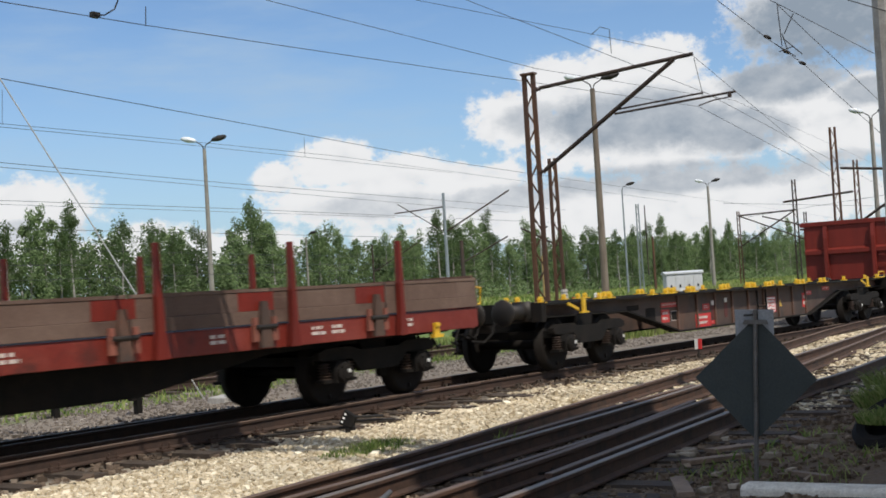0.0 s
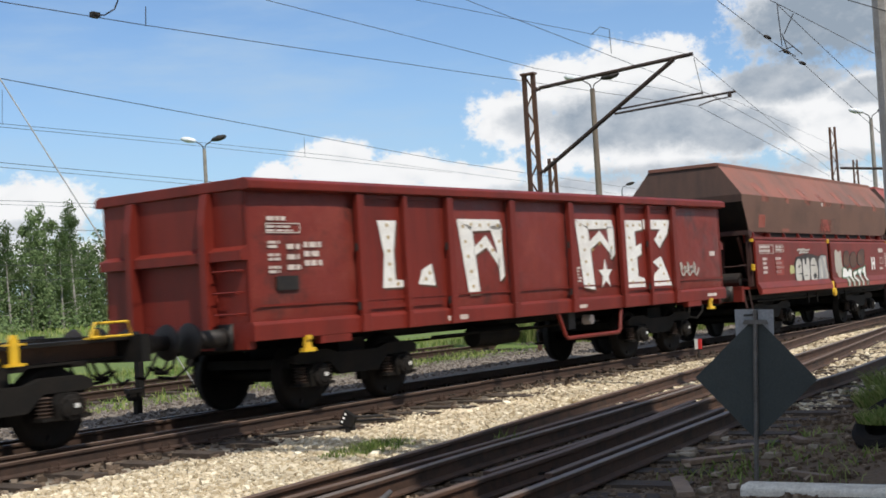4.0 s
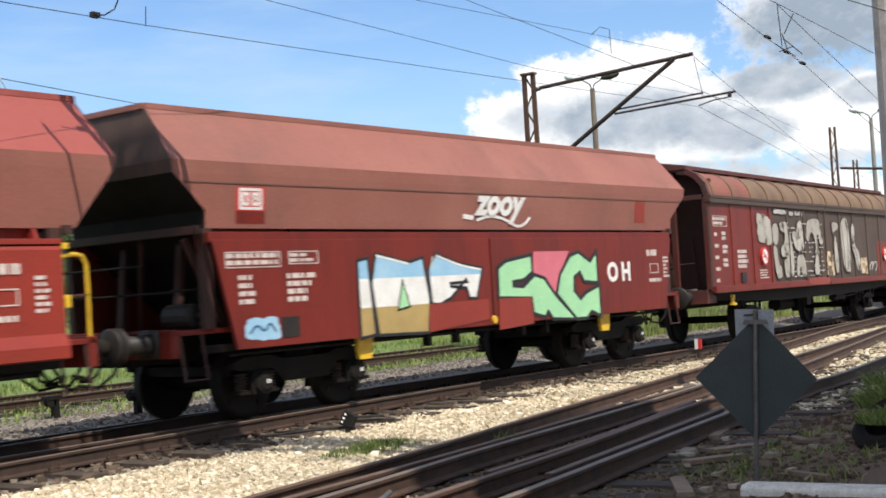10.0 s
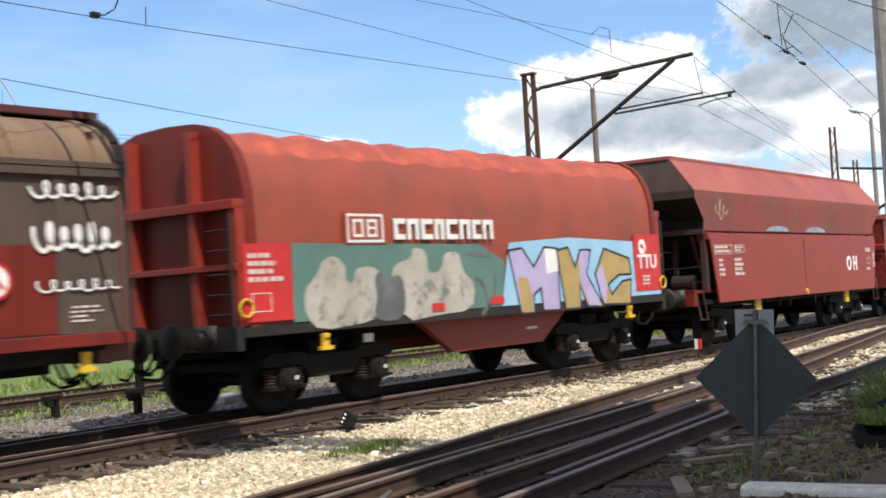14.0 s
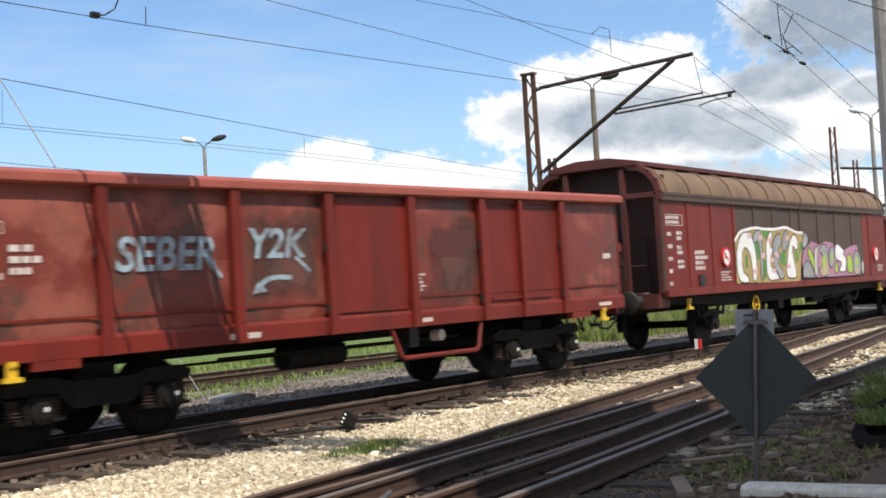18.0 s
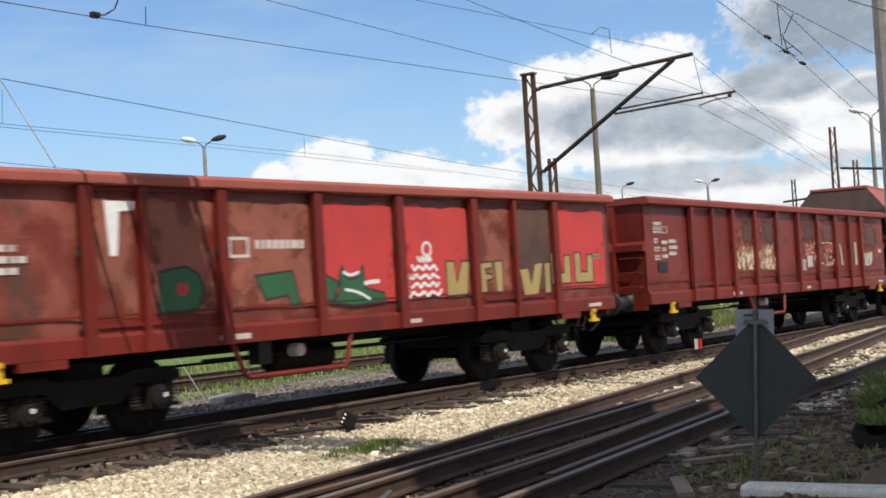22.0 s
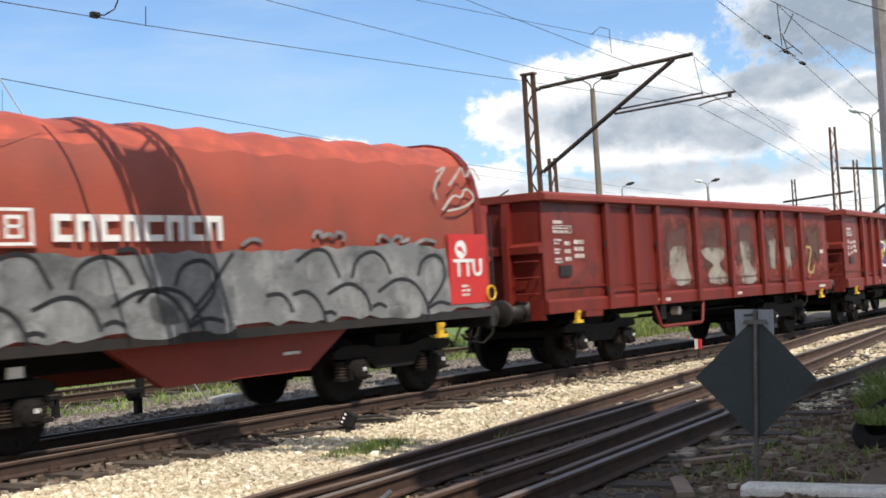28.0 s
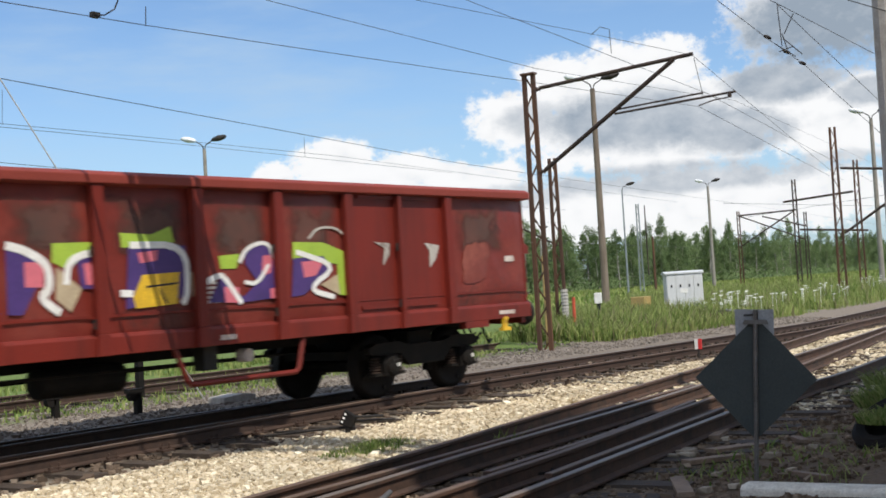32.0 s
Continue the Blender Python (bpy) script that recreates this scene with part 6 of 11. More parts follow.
def wagon_open_violet(mid, length):
    w = open_wagon(mid, length, M_RED, [2.05, -3.1, 4.15, 5.5, 6.85, 8.3, 9.65, 11.0, -12.1, 13.25], "last red open wagon with violet and lime graffiti", M_RED_RIM, step_at=0.585)
    H, y = length / 2, -1.388
    for i, (x, a) in enumerate(((4.3, 1.1), (5.65, 1.1), (7.0, 1.2), (8.45, 1.1), (9.8, 1.1), (13.4, 1.4))):
        blotch(w, 130 + i, x - H, 2.0, a, 0.82, y, M_PANEL_RUST, "brown scorched bloom on the panel", 0.001)
    for m, nm, d, qs in (
            (M_LIME, "lime green sprayed patch", 0.002, ([(-2.53, 2.25), (-2.28, 2.28), (-2.3, 2.17), (-2.56, 2.15)], [(-1.41, 2.25), (-0.73, 2.26), (-0.76, 2.14), (-1.27, 1.98), (-1.43, 2.05)], [(-0.51, 2.36), (-0.06, 2.34), (0.23, 2.44), (0.27, 2.25), (-0.49, 2.19)], [(0.96, 2.08), (1.31, 2.1), (1.24, 1.92), (0.99, 1.92)], [(2.26, 2.24), (2.84, 2.23), (3.4, 2.06), (3.47, 1.51), (3.09, 1.52), (3.1, 1.94), (2.25, 2.01)])),
            (M_VIOLET, "dark violet sprayed letter", 0.004, ([(-2.99, 2.2), (-2.61, 2.2), (-2.67, 1.88), (-2.45, 2.18), (-2.27, 2.15), (-2.18, 1.78), (-2.05, 1.52), (-2.97, 1.53)], [(-1.98, 2.2), (-1.76, 2.17), (-1.52, 1.96), (-1.81, 1.5), (-1.99, 1.51)], [(-1.11, 2.09), (-0.71, 2.14), (-0.75, 1.74), (-1.06, 1.75)], [(-0.4, 2.2), (0.44, 2.21), (0.43, 1.61), (-0.47, 1.5)], [(0.77, 1.52), (0.98, 1.82), (1.33, 1.56), (1.6, 1.74), (1.4, 1.97), (1.42, 2.16), (1.81, 2.23), (1.9, 1.96), (2.07, 1.93), (2.02, 1.54), (1.35, 1.5)], [(2.26, 2.03), (2.82, 2.05), (2.98, 1.87), (2.42, 1.55), (2.19, 1.53)])),
            (M_PINK, "pink sprayed patch", 0.006, ([(-2.31, 1.91), (-2.19, 1.85), (-2.19, 1.69), (-2.28, 1.72)], [(-1.77, 2.05), (-1.52, 2.05), (-1.55, 1.78), (-1.77, 1.79)], [(-1.03, 2.02), (-0.77, 2.07), (-0.78, 1.79), (-1, 1.79)], [(-0.28, 2.13), (0.02, 2.16), (0, 2.04), (-0.24, 2.01)], [(1.02, 1.7), (1.27, 1.69), (1.26, 1.5), (1.02, 1.51)], [(1.7, 2.07), (1.88, 2.08), (1.83, 1.85), (1.67, 1.82)], [(2.4, 1.98), (2.83, 2), (2.67, 1.8), (2.44, 1.77)], [(1.8, 1.65), (2.04, 1.68), (2.02, 1.54), (1.81, 1.53)])),
            (M_YELLOW, "yellow sprayed fan", 0.006, ([(-3, 2), (-2.75, 2.02), (-2.68, 1.83), (-3, 1.68)], [(-0.22, 1.88), (0.33, 1.9), (0.27, 1.53), (-0.33, 1.5), (-0.37, 1.63)])),
            (M_CREAM, "cream sprayed patch", 0.006, ([(-1.37, 1.99), (-1.06, 1.75), (-1.21, 1.5), (-1.4, 1.65)], [(0.5, 1.9), (0.71, 1.89), (0.52, 1.6)], [(2.75, 1.67), (3.08, 1.8), (3.12, 1.52)])),
            (M_WHITE, "white sprayed base", 0.006, ([(-3.01, 1.61), (-2.67, 1.56), (-2.29, 1.59), (-2.33, 1.5), (-2.94, 1.5)],))):
        for q in qs:
            plate(w, "graffiti_patch", [q], y, m, nm, d)
    for q, t in (([(-2.99, 2.22), (-2.59, 2.22), (-2.65, 1.92), (-2.44, 2.07), (-2.39, 2.18)], 0.07), ([(-1.98, 2.23), (-1.76, 2.18), (-1.48, 2.03), (-1.46, 1.76), (-1.6, 1.67), (-1.35, 1.5)], 0.09), ([(-1.26, 1.8), (-1.21, 2.09), (-0.72, 2.17)], 0.08), ([(-0.38, 2.22), (0.44, 2.22), (0.45, 1.67), (0.36, 1.52)], 0.08), ([(-0.54, 1.68), (-0.37, 1.67)], 0.08), ([(0.67, 1.74), (0.93, 1.84), (1.02, 1.84), (1.3, 1.49)], 0.07),
                 ([(1.3, 1.99), (1.43, 2.18), (1.81, 2.26), (1.89, 2.01), (2.03, 1.98)], 0.05), ([(2.31, 2.11), (3.11, 1.91), (2.47, 1.62), (3, 1.5)], 0.07), ([(1.37, 1.75), (1.58, 1.71), (1.8, 1.96)], 0.05)):
        plate(w, "white_outline", ribbon(q, t), y, M_WHITE, "white sprayed outline", 0.009)
    plate(w, "thin_arch", ribbon([(2.56, 2.28), (2.75, 2.44), (3.21, 2.42), (3.38, 2.1)], 0.03), y, M_SILVER, "thin white sprayed arch", 0.009)
    plate(w, "fan_lines", ribbon([(-0.18, 1.74), (0.29, 1.77)], 0.025) + ribbon([(0.01, 1.72), (0.12, 1.54)], 0.025) + ribbon([(-2.98, 1.86), (-2.7, 1.91)], 0.025) + ribbon([(-2.98, 1.77), (-2.69, 1.86)], 0.025), y, M_INK, "black lines of the fan", 0.009)
    plate(w, "door_tag", [[(3.88, 2.23), (4.22, 2.21), (4.2, 2.05), (4.05, 1.9), (4.11, 2.14)], [(5.02, 2.21), (5.38, 2.17), (5.27, 1.97), (5.12, 1.85), (5.13, 2.1)]], y, M_FLAKE_WHITE, "thin white drip on the door", 0.006)
    plate(w, "door_tag", [rag(random.Random(2), *box_of([(5.9, 1.58), (6.65, 2.22)]))], y, M_PANEL_OLD, "pale rubbed patch", 0.002)
    return w


def logo(w, x, z, wd, h, y, ground, depth=0.006, mark=None):
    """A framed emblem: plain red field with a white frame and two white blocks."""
    plate(w, "emblem_field", [rect(x, z, wd, h)], y, ground, "red emblem panel", depth)
    plate(w, "emblem_frame", frame_polys(x + 0.05, z + 0.05 * h, wd - 0.1, h * 0.9, 0.035) + frame_polys(x + wd * 0.2, z + h * 0.22, wd * 0.25, h * 0.56, 0.04) + frame_polys(x + wd * 0.54, z + h * 0.22, wd * 0.25, h * 0.56, 0.04) + [rect(x + wd * 0.54, z + h * 0.47, wd * 0.25, 0.035)], y, mark or M_WHITE, "frame of the emblem", depth + 0.004)


# ---------------------------------------------------------------- self-discharging hopper wagons
def hopper_wagon(mid, length, upper, cap, lower, kind, label):
    wg = holder("hopper_wagon", label=label, category="freight wagon", group="hopper wagons of the train")
    H = length / 2
    # the bin: hexagonal outline, its ends lean out at the hip
    low = 0.08
    lv = [(2.42, 1.29, low), (3.08, 1.36, 0.60), (3.24, 1.37, 0.62), (3.95, 0.81, 0.52)]     # level, half width, overhang at the ends
    if kind != "flared":
        lv.insert(1, (2.64, 1.31, low))
    ups = Shape()
    ring = []
    for z, w, o in lv:
        ring.append([(BIN_AT - H - o, -w, z), (BIN_AT + H + o, -w, z), (BIN_AT + H + o, w, z), (BIN_AT - H - o, w, z)])
    vs = [p for r in ring for p in r]
    n, nw = len(lv), len(lv) - 1
    for sd in (0, 2):
        g = Shape()
        for k in range(nw - 1):
            g.add([vs[4 * k + sd], vs[4 * k + sd + 1], vs[4 * k + sd + 5], vs[4 * k + sd + 4]], [(0, 1, 2, 3)])
        part("bin_wall", g, upper, wg)
        k = 4 * (nw - 1) + sd
        part("bin_slope", Shape().add([vs[k], vs[k + 1], vs[k + 5], vs[k + 4]], [(0, 1, 2, 3)]), cap, wg)
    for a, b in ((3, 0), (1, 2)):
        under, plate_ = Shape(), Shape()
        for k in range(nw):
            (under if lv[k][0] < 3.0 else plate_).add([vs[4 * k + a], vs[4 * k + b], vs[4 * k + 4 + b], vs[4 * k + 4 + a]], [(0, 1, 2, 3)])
        # The undercut end is black: its shade is set in the colour.
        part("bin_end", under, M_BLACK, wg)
        part("end_plate", plate_, M_END_PLATE, wg, "grimy brown end plate of the bin, coloured darker for shade")
    vs = vs[-12:]
    inn = Shape().add([(x * 0.995, y * 0.98, 3.85) for x, y, z in vs[8:12]], [(0, 1, 2, 3)])
    part("load", inn, M_BLACK, wg, "dark load inside the hopper")
    rim = Shape()
    for a, b in ((8, 9), (9, 10), (10, 11), (11, 8)):
        rim.beam(vs[a], vs[b], 0.07, 0.07)
    part("bin_rim", rim, cap, wg)
    for sg in (-1, 1):
        zt = 2.30 if kind == "flared" else 2.37
        pr = [(1.16, 2.18), (1.36, 2.24), (1.40, 2.24), (1.40, zt), (1.18, zt), (1.18, 2.44), (1.16, 2.44)]
        part("side_girder", Shape().prism(pr if sg > 0 else [(-a, b) for a, b in pr[::-1]], -H + 0.02, H - 0.02), lower, wg, bevel=0.006)
    for k in range(11 if kind == "flared" else 0):
        x = -H + 0.3 + k * (length - 0.6) / 10
        cl = Shape().prism([(-1.34, 2.30), (-1.182, 2.30), (-1.182, 2.44), (-1.28, 2.44)], x - 0.02, x + 0.02)
        part("girder_bracket", cl, lower, wg)
    gap = 0.14 if kind == "flared" else 0.02
    at = -0.14
    for a, b, nm in ((-H + 0.05, at - gap, 0), (at + gap, H - 0.05, 1)):
        s = Shape()
        if kind == "flared":
            s.prism([(-1.43, 1.28), (-1.50, 1.15), (-1.50, 1.02), (-1.45, 1.0), (-1.38, 1.24), (-1.36, 2.2), (-1.40, 2.22), (-1.42, 2.18)], a, b)
        else:
            la, lb = (a + 0.33, b) if nm == 0 else (a, b - 0.33)
            s.prism([(la, 0.92), (lb, 0.92), (b, 2.27), (a, 2.27)], -1.43, -1.39, "y")
        part("discharge_flap", s, lower, wg, bevel=0.006)
        if kind == "flared":
            lip = Shape().box(a + 0.02, b - 0.02, -1.512, -1.495, 1.02, 1.12)
            part("flap_lip", lip, M_RED_FRESH, wg)
    back = Shape().prism([(1.38, 1.02), (1.43, 1.02), (1.40, 2.27), (1.36, 2.27)], -H + 0.05, H - 0.05)
    part("discharge_flap", back, lower, wg)
    # inside below the bin: sloping chute plates, saddle and end frames; dark colours deepen the shade
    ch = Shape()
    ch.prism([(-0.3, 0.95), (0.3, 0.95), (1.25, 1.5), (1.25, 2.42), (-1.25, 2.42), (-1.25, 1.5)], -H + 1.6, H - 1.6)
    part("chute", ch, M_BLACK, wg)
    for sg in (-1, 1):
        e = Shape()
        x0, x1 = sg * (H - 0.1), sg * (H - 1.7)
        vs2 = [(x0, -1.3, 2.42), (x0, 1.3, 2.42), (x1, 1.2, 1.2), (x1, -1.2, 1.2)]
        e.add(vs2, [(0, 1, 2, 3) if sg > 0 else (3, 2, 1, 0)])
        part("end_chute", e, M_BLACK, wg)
        fr = Shape()
        for y in (-1.28, 1.28):
            fr.beam((sg * (H - 0.06), y, 1.2), (sg * (H - 0.06), y, 2.42), 0.1, 0.16)
        for y in (-0.55, 0.55):
            fr.beam((sg * (H - 0.2), y, 1.2), (sg * (H - 0.35), y, 2.42), 0.08, 0.1)
        fr.beam((sg * (H + 0.1), -1.36, 2.40), (sg * (H + 0.1), 1.36, 2.40), 0.1, 0.1)
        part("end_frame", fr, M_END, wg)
        pl = Shape().box(min(sg * (H - 0.9), sg * (H + 0.5)), max(sg * (H - 0.9), sg * (H + 0.5)), -1.25, 1.25, 1.14, 1.20)
        pl.box(min(sg * (H + 0.38), sg * (H + 0.5)), max(sg * (H + 0.38), sg * (H + 0.5)), -1.25, 1.25, 0.88, 1.22)
        part("platform", pl, M_RED, wg, bevel=0.006)
        for y in (-1.2, -0.75, 1.2) if kind == "flared" and sg > 0 else ():
            ra = Shape().path([(sg * (H + 0.44), y, 1.2), (sg * (H + 0.44), y, 2.02), (sg * (H + 0.38), y, 2.12), (sg * (H + 0.28), y, 2.14), (sg * (H - 0.05), y, 2.10)], 0.026, 8)
            part("handrail", ra, M_YELLOW, wg, "bent yellow tube handrail")
        ra = Shape().path([(sg * (H + 0.44), -1.2, 1.68), (sg * (H - 0.05), -1.2, 1.68)], 0.016)
        ra.path([(sg * (H + 0.44), -1.2, 1.66), (sg * (H + 0.44), 1.2, 1.66)], 0.018)
        ra.path([(sg * (H + 0.44), -0.75, 2.0), (sg * (H + 0.44), 1.2, 2.0)], 0.018)
        part("end_rail", ra, M_END if kind == "flared" else M_BLACK, wg)
        for z, k in ((2.22, 0.035), (1.62, 0.07)) if kind == "flared" else ():
            part("yellow_handle", Shape().box(sg * (H + 0.02) - 0.04, sg * (H + 0.02) + 0.04, -1.40, -1.33, z - k, z + k), M_YELLOW, wg, "yellow release handle", bevel=0.01)
        cy = Shape().lathe((sg * (H - 0.1), -1.05, 1.36), (0, 1, 0), [(0, 0.10), (0.03, 0.16), (0.5, 0.16), (0.53, 0.08)], 14)
        cy.rod((sg * (H - 0.1), -1.2, 1.36), (sg * (H - 0.1), -1.0, 1.36), 0.04, 8)
        part("brake_cylinder", cy, M_DARK, wg)
        part("end_brace", Shape().beam((sg * (H - 0.5), -1.1, 1.2), (sg * (H + 0.1), -1.1, 2.3), 0.09, 0.05), M_END, wg)
        part("end_brace", Shape().beam((sg * (H - 0.4), 0.4, 1.2), (sg * (H + 0.1), -0.3, 2.3), 0.09, 0.05), M_END, wg)
        st = Shape().path([(sg * (H + 0.35), -1.22, 1.15), (sg * (H + 0.35), -1.3, 0.6), (sg * (H + 0.0), -1.3, 0.6), (sg * (H + 0.0), -1.22, 1.15)], 0.022)
        part("step", st, M_END, wg)
    fm = Shape().box(-H - 0.4, H + 0.4, -0.35, 0.35, 0.78, 1.14)
    fm.box(-H, H, -1.25, -1.17, 0.90, 1.0)
    part("underframe", fm, M_BLACK, wg)
    if kind == "flared":
        k = Shape().box(at - 0.1, at + 0.1, -1.47, -1.36, 1.0, 1.2).lathe((at, -1.47, 0.92), (0, -1, 0), [(0, 0.1), (0.06, 0.1)], 10)
        part("upper_latch", Shape().box(at - 0.05, at + 0.05, -1.42, -1.34, 2.17, 2.28), M_YELLOW, wg, "yellow upper latch", bevel=0.01)
        part("latch", k, M_YELLOW, wg, "yellow flap latch")
    else:
        for x in (-H + 2.9, H - 2.5):
            k = Shape().prism([(x - 0.12, 0.62), (x + 0.12, 0.62), (x + 0.16, 0.75), (x + 0.16, 0.98), (x - 0.16, 0.98), (x - 0.16, 0.75)], -1.30, -1.24, "y")
            o = part("signal_plate", k, M_YELLOW, wg, "yellow axle plate")
        k = Shape().lathe((at, -1.40, 1.0), (0, -1, 0), [(0, 0.07), (0.06, 0.06)], 10)
        part("latch", k, M_YELLOW, wg)
    gear = Shape()
    for x in (-1.6, -0.9, 0.9, 1.6):
        gear.box(x - 0.05, x + 0.05, -1.28, -1.18, 0.7, 0.95)
    gear.rod((-H + 0.4, -1.24, 0.86), (H - 0.4, -1.24, 0.86), 0.025, 6)
    part("flap_shaft", gear, M_BLACK, wg)
    for x in (-H + 1.95, H - 1.95):
        add_bogie(wg, x, mid)
    add_ends(wg, -H - 0.5, H + 0.5)
    rng = random.Random(int(mid * 3))
    y = -1.43
    p = frame_polys(-H + 0.25, 1.92, 0.95, 0.2, 0.012) + bars(rng, -H + 0.27, 1.94, 0.9, 0.17, 2, 0.35) + frame_polys(-H + 1.35, 1.95, 0.55, 0.17, 0.012) + bars(rng, -H + 1.37, 1.97, 0.5, 0.13, 2, 0.35)
    p += bars(rng, -H + 0.45, 1.45, 0.32, 0.4, 4, 0.4) + bars(rng, -H + 1.3, 1.45, 0.55, 0.4, 4, 0.35)
    p += bars(rng, H - 1.05, 1.9, 0.5, 0.14, 1, 0.2) + frame_polys(H - 0.95, 1.6, 0.32, 0.18, 0.014) + bars(rng, H - 0.42, 1.5, 0.22, 0.42, 6, 0.4) + bars(rng, H - 1.0, 1.42, 0.5, 0.08, 1, 0.2)
    plate(wg, "data_lettering", p, y - (0.0 if kind == "flared" else 0.0), M_PALE, "rows of small pale stencilled lettering", 0.006)
    return wg


def hopper_brown(mid, length):
    w = hopper_wagon(mid, length, M_BROWN, M_CAP_BROWN, M_RED, "flared", "brown sooty hopper wagon with silver bubble letters on its red flaps")
    # primer streaks that cross the hip: foot, ends on the hip, lean of the upper piece, its top
    for x0, x1, lo, hi in ((-5.04, -4.58, 3.03, 3.56), (-3.40, -3.12, 3.10, 3.50), (-1.93, -1.48, 3.04, 3.54), (-0.50, -0.20, 3.10, 3.44), (1.12, 1.50, 3.02, 3.58), (2.72, 3.06, 3.20, 3.55), (4.33, 4.66, 3.06, 3.50)):
        rng = random.Random(int(x0 * 9))
        plate(w, "primer_streak", [fray(rng, [(x0 + 0.02, lo), (x1, lo), (x1, 3.236), (x0, 3.236)], 0.12, 0.008)], bin_y, M_PRIMER, "paler primer streak below the hip", 0.004)
        plate(w, "primer_streak", [fray(rng, [(x0, 3.246), (x1, 3.246), (x1 - 0.08, hi), (x0 - 0.05, hi)], 0.12, 0.006)], bin_y, M_PRIMER, "paler primer streak above the hip", 0.004)
    plate(w, "primer_wash", [fray(random.Random(8), [(-0.52, 3.23), (0.28, 3.23), (0.36, 2.45), (-0.66, 2.45)], 0.12, 0.02)], bin_y, M_SCUFF, "reddish rubbed patch on the wall", 0.003)
    plate(w, "primer_streak", [rect(-3.54, 2.44, 0.5, 0.08)], bin_y, M_RED_BROWN, "", 0.004)
    logo(w, -5.2, 2.52, 0.46, 0.30, bin_y, M_RED_BROWN, 0.004, M_RED_PALE)
    plate(w, "white_spot", [disc(-0.5, 3.17, 0.045)], bin_y, M_WHITE, "", 0.007)
    plate(w, "tag_line", ribbon([(0.35, 2.72), (0.5, 2.84), (0.7, 2.78), (0.55, 2.66), (0.75, 2.6)], 0.02), bin_y, M_INK_OLD, "thin dark scribble", 0.005)
    y = -1.434
    plate(w, "letter_shadow", [soft([(-3.06, 1.51), (-3, 1.72), (-2.85, 1.84), (-2.55, 1.86), (-2.08, 1.92), (-1.51, 1.89), (-1.17, 1.84), (-0.43, 1.91), (-0.34, 1.23), (-1.05, 1.07), (-1.57, 1.07), (-2.6, 1.08), (-2.92, 1.17)])], y, M_INK_OLD, "black sprayed shadow round the bubble letters", 0.002)
    spray(w, y, 0.005, M_SILVER, [soft([(-2.97, 1.63), (-2.87, 1.77), (-2.7, 1.82), (-2.54, 1.79), (-2.47, 1.66), (-2.47, 1.48), (-2.49, 1.33), (-2.53, 1.22), (-2.67, 1.15), (-2.82, 1.15), (-2.94, 1.25), (-3, 1.42)])], "silver bubble letter e", M_INK, 0.05)
    spray(w, y, 0.005, M_SILVER, [soft([(-2.44, 1.75), (-2.35, 1.82), (-2.23, 1.79), (-2.19, 1.63), (-2.13, 1.79), (-2, 1.85), (-1.86, 1.78), (-1.84, 1.55), (-1.88, 1.32), (-1.97, 1.21), (-2.17, 1.19), (-2.36, 1.24), (-2.44, 1.39)])], "silver bubble letter u", M_INK, 0.05)
    spray(w, y, 0.005, M_SILVER, [soft([(-1.8, 1.76), (-1.6, 1.84), (-1.41, 1.82), (-1.27, 1.69), (-1.2, 1.52), (-1.25, 1.32), (-1.37, 1.19), (-1.6, 1.16), (-1.77, 1.2), (-1.84, 1.32), (-1.84, 1.48)])], "silver bubble letter a", M_INK, 0.05)
    spray(w, y, 0.005, M_GREY, [[(-1.17, 1.76), (-0.95, 1.87), (-0.81, 1.88), (-0.49, 1.86), (-0.48, 1.63), (-0.38, 1.38), (-0.41, 1.26), (-0.81, 1.26), (-1.03, 1.26), (-1.11, 1.13), (-1.26, 1.17), (-1.16, 1.42)]], "dull grey sprayed letter", M_INK_OLD, 0.025)
    plate(w, "letter_slash", [[(-1, 1.75), (-0.91, 1.78), (-0.85, 1.3), (-0.99, 1.29)], [(-0.77, 1.81), (-0.63, 1.81), (-0.55, 1.6), (-0.67, 1.58)], [(-0.64, 1.55), (-0.53, 1.56), (-0.4, 1.29), (-0.51, 1.28)]], y, M_SILVER, "silver slash in the grey letter", 0.0075)
    plate(w, "letter_hole", [[(-2.74, 1.61), (-2.64, 1.65), (-2.61, 1.6), (-2.73, 1.57)], [(-2.71, 1.44), (-2.45, 1.44), (-2.46, 1.41), (-2.7, 1.41)], [(-1.63, 1.36), (-1.5, 1.43), (-1.35, 1.4), (-1.37, 1.32), (-1.53, 1.28)], [(-1.74, 1.6), (-1.61, 1.64), (-1.42, 1.63), (-1.44, 1.61), (-1.61, 1.61)], [(-2.31, 1.38), (-2.19, 1.4), (-2.07, 1.37), (-2.19, 1.37)]], y, M_INK, "black opening of the letter", 0.0075)
    plate(w, "lime_tag", [rag(random.Random(3), *box_of([(-3.37, 1.42), (-3.04, 1.65)]))], y, M_LIME_PALE, "small pale lime sprayed tag", 0.004)
    plate(w, "silver_tag", ribbon([(-2.75, 1.98), (-2.58, 2.03), (-2.43, 1.99), (-2.27, 2.04), (-2.12, 1.99), (-1.79, 2.01)], 0.035) + ribbon([(-2.62, 1.92), (-2.28, 1.95), (-1.92, 1.94)], 0.03) + ribbon([(-2.56, 2.04), (-2.49, 1.91), (-2.23, 2.05), (-2.16, 1.92)], 0.025), y, M_SILVER, "faded silver tag", 0.004)
    plate(w, "clean_patch", [rect(-4.35, 1.42, 0.55, 0.36)], y, M_RED_FRESH, "fresh red paint patch", 0.002)
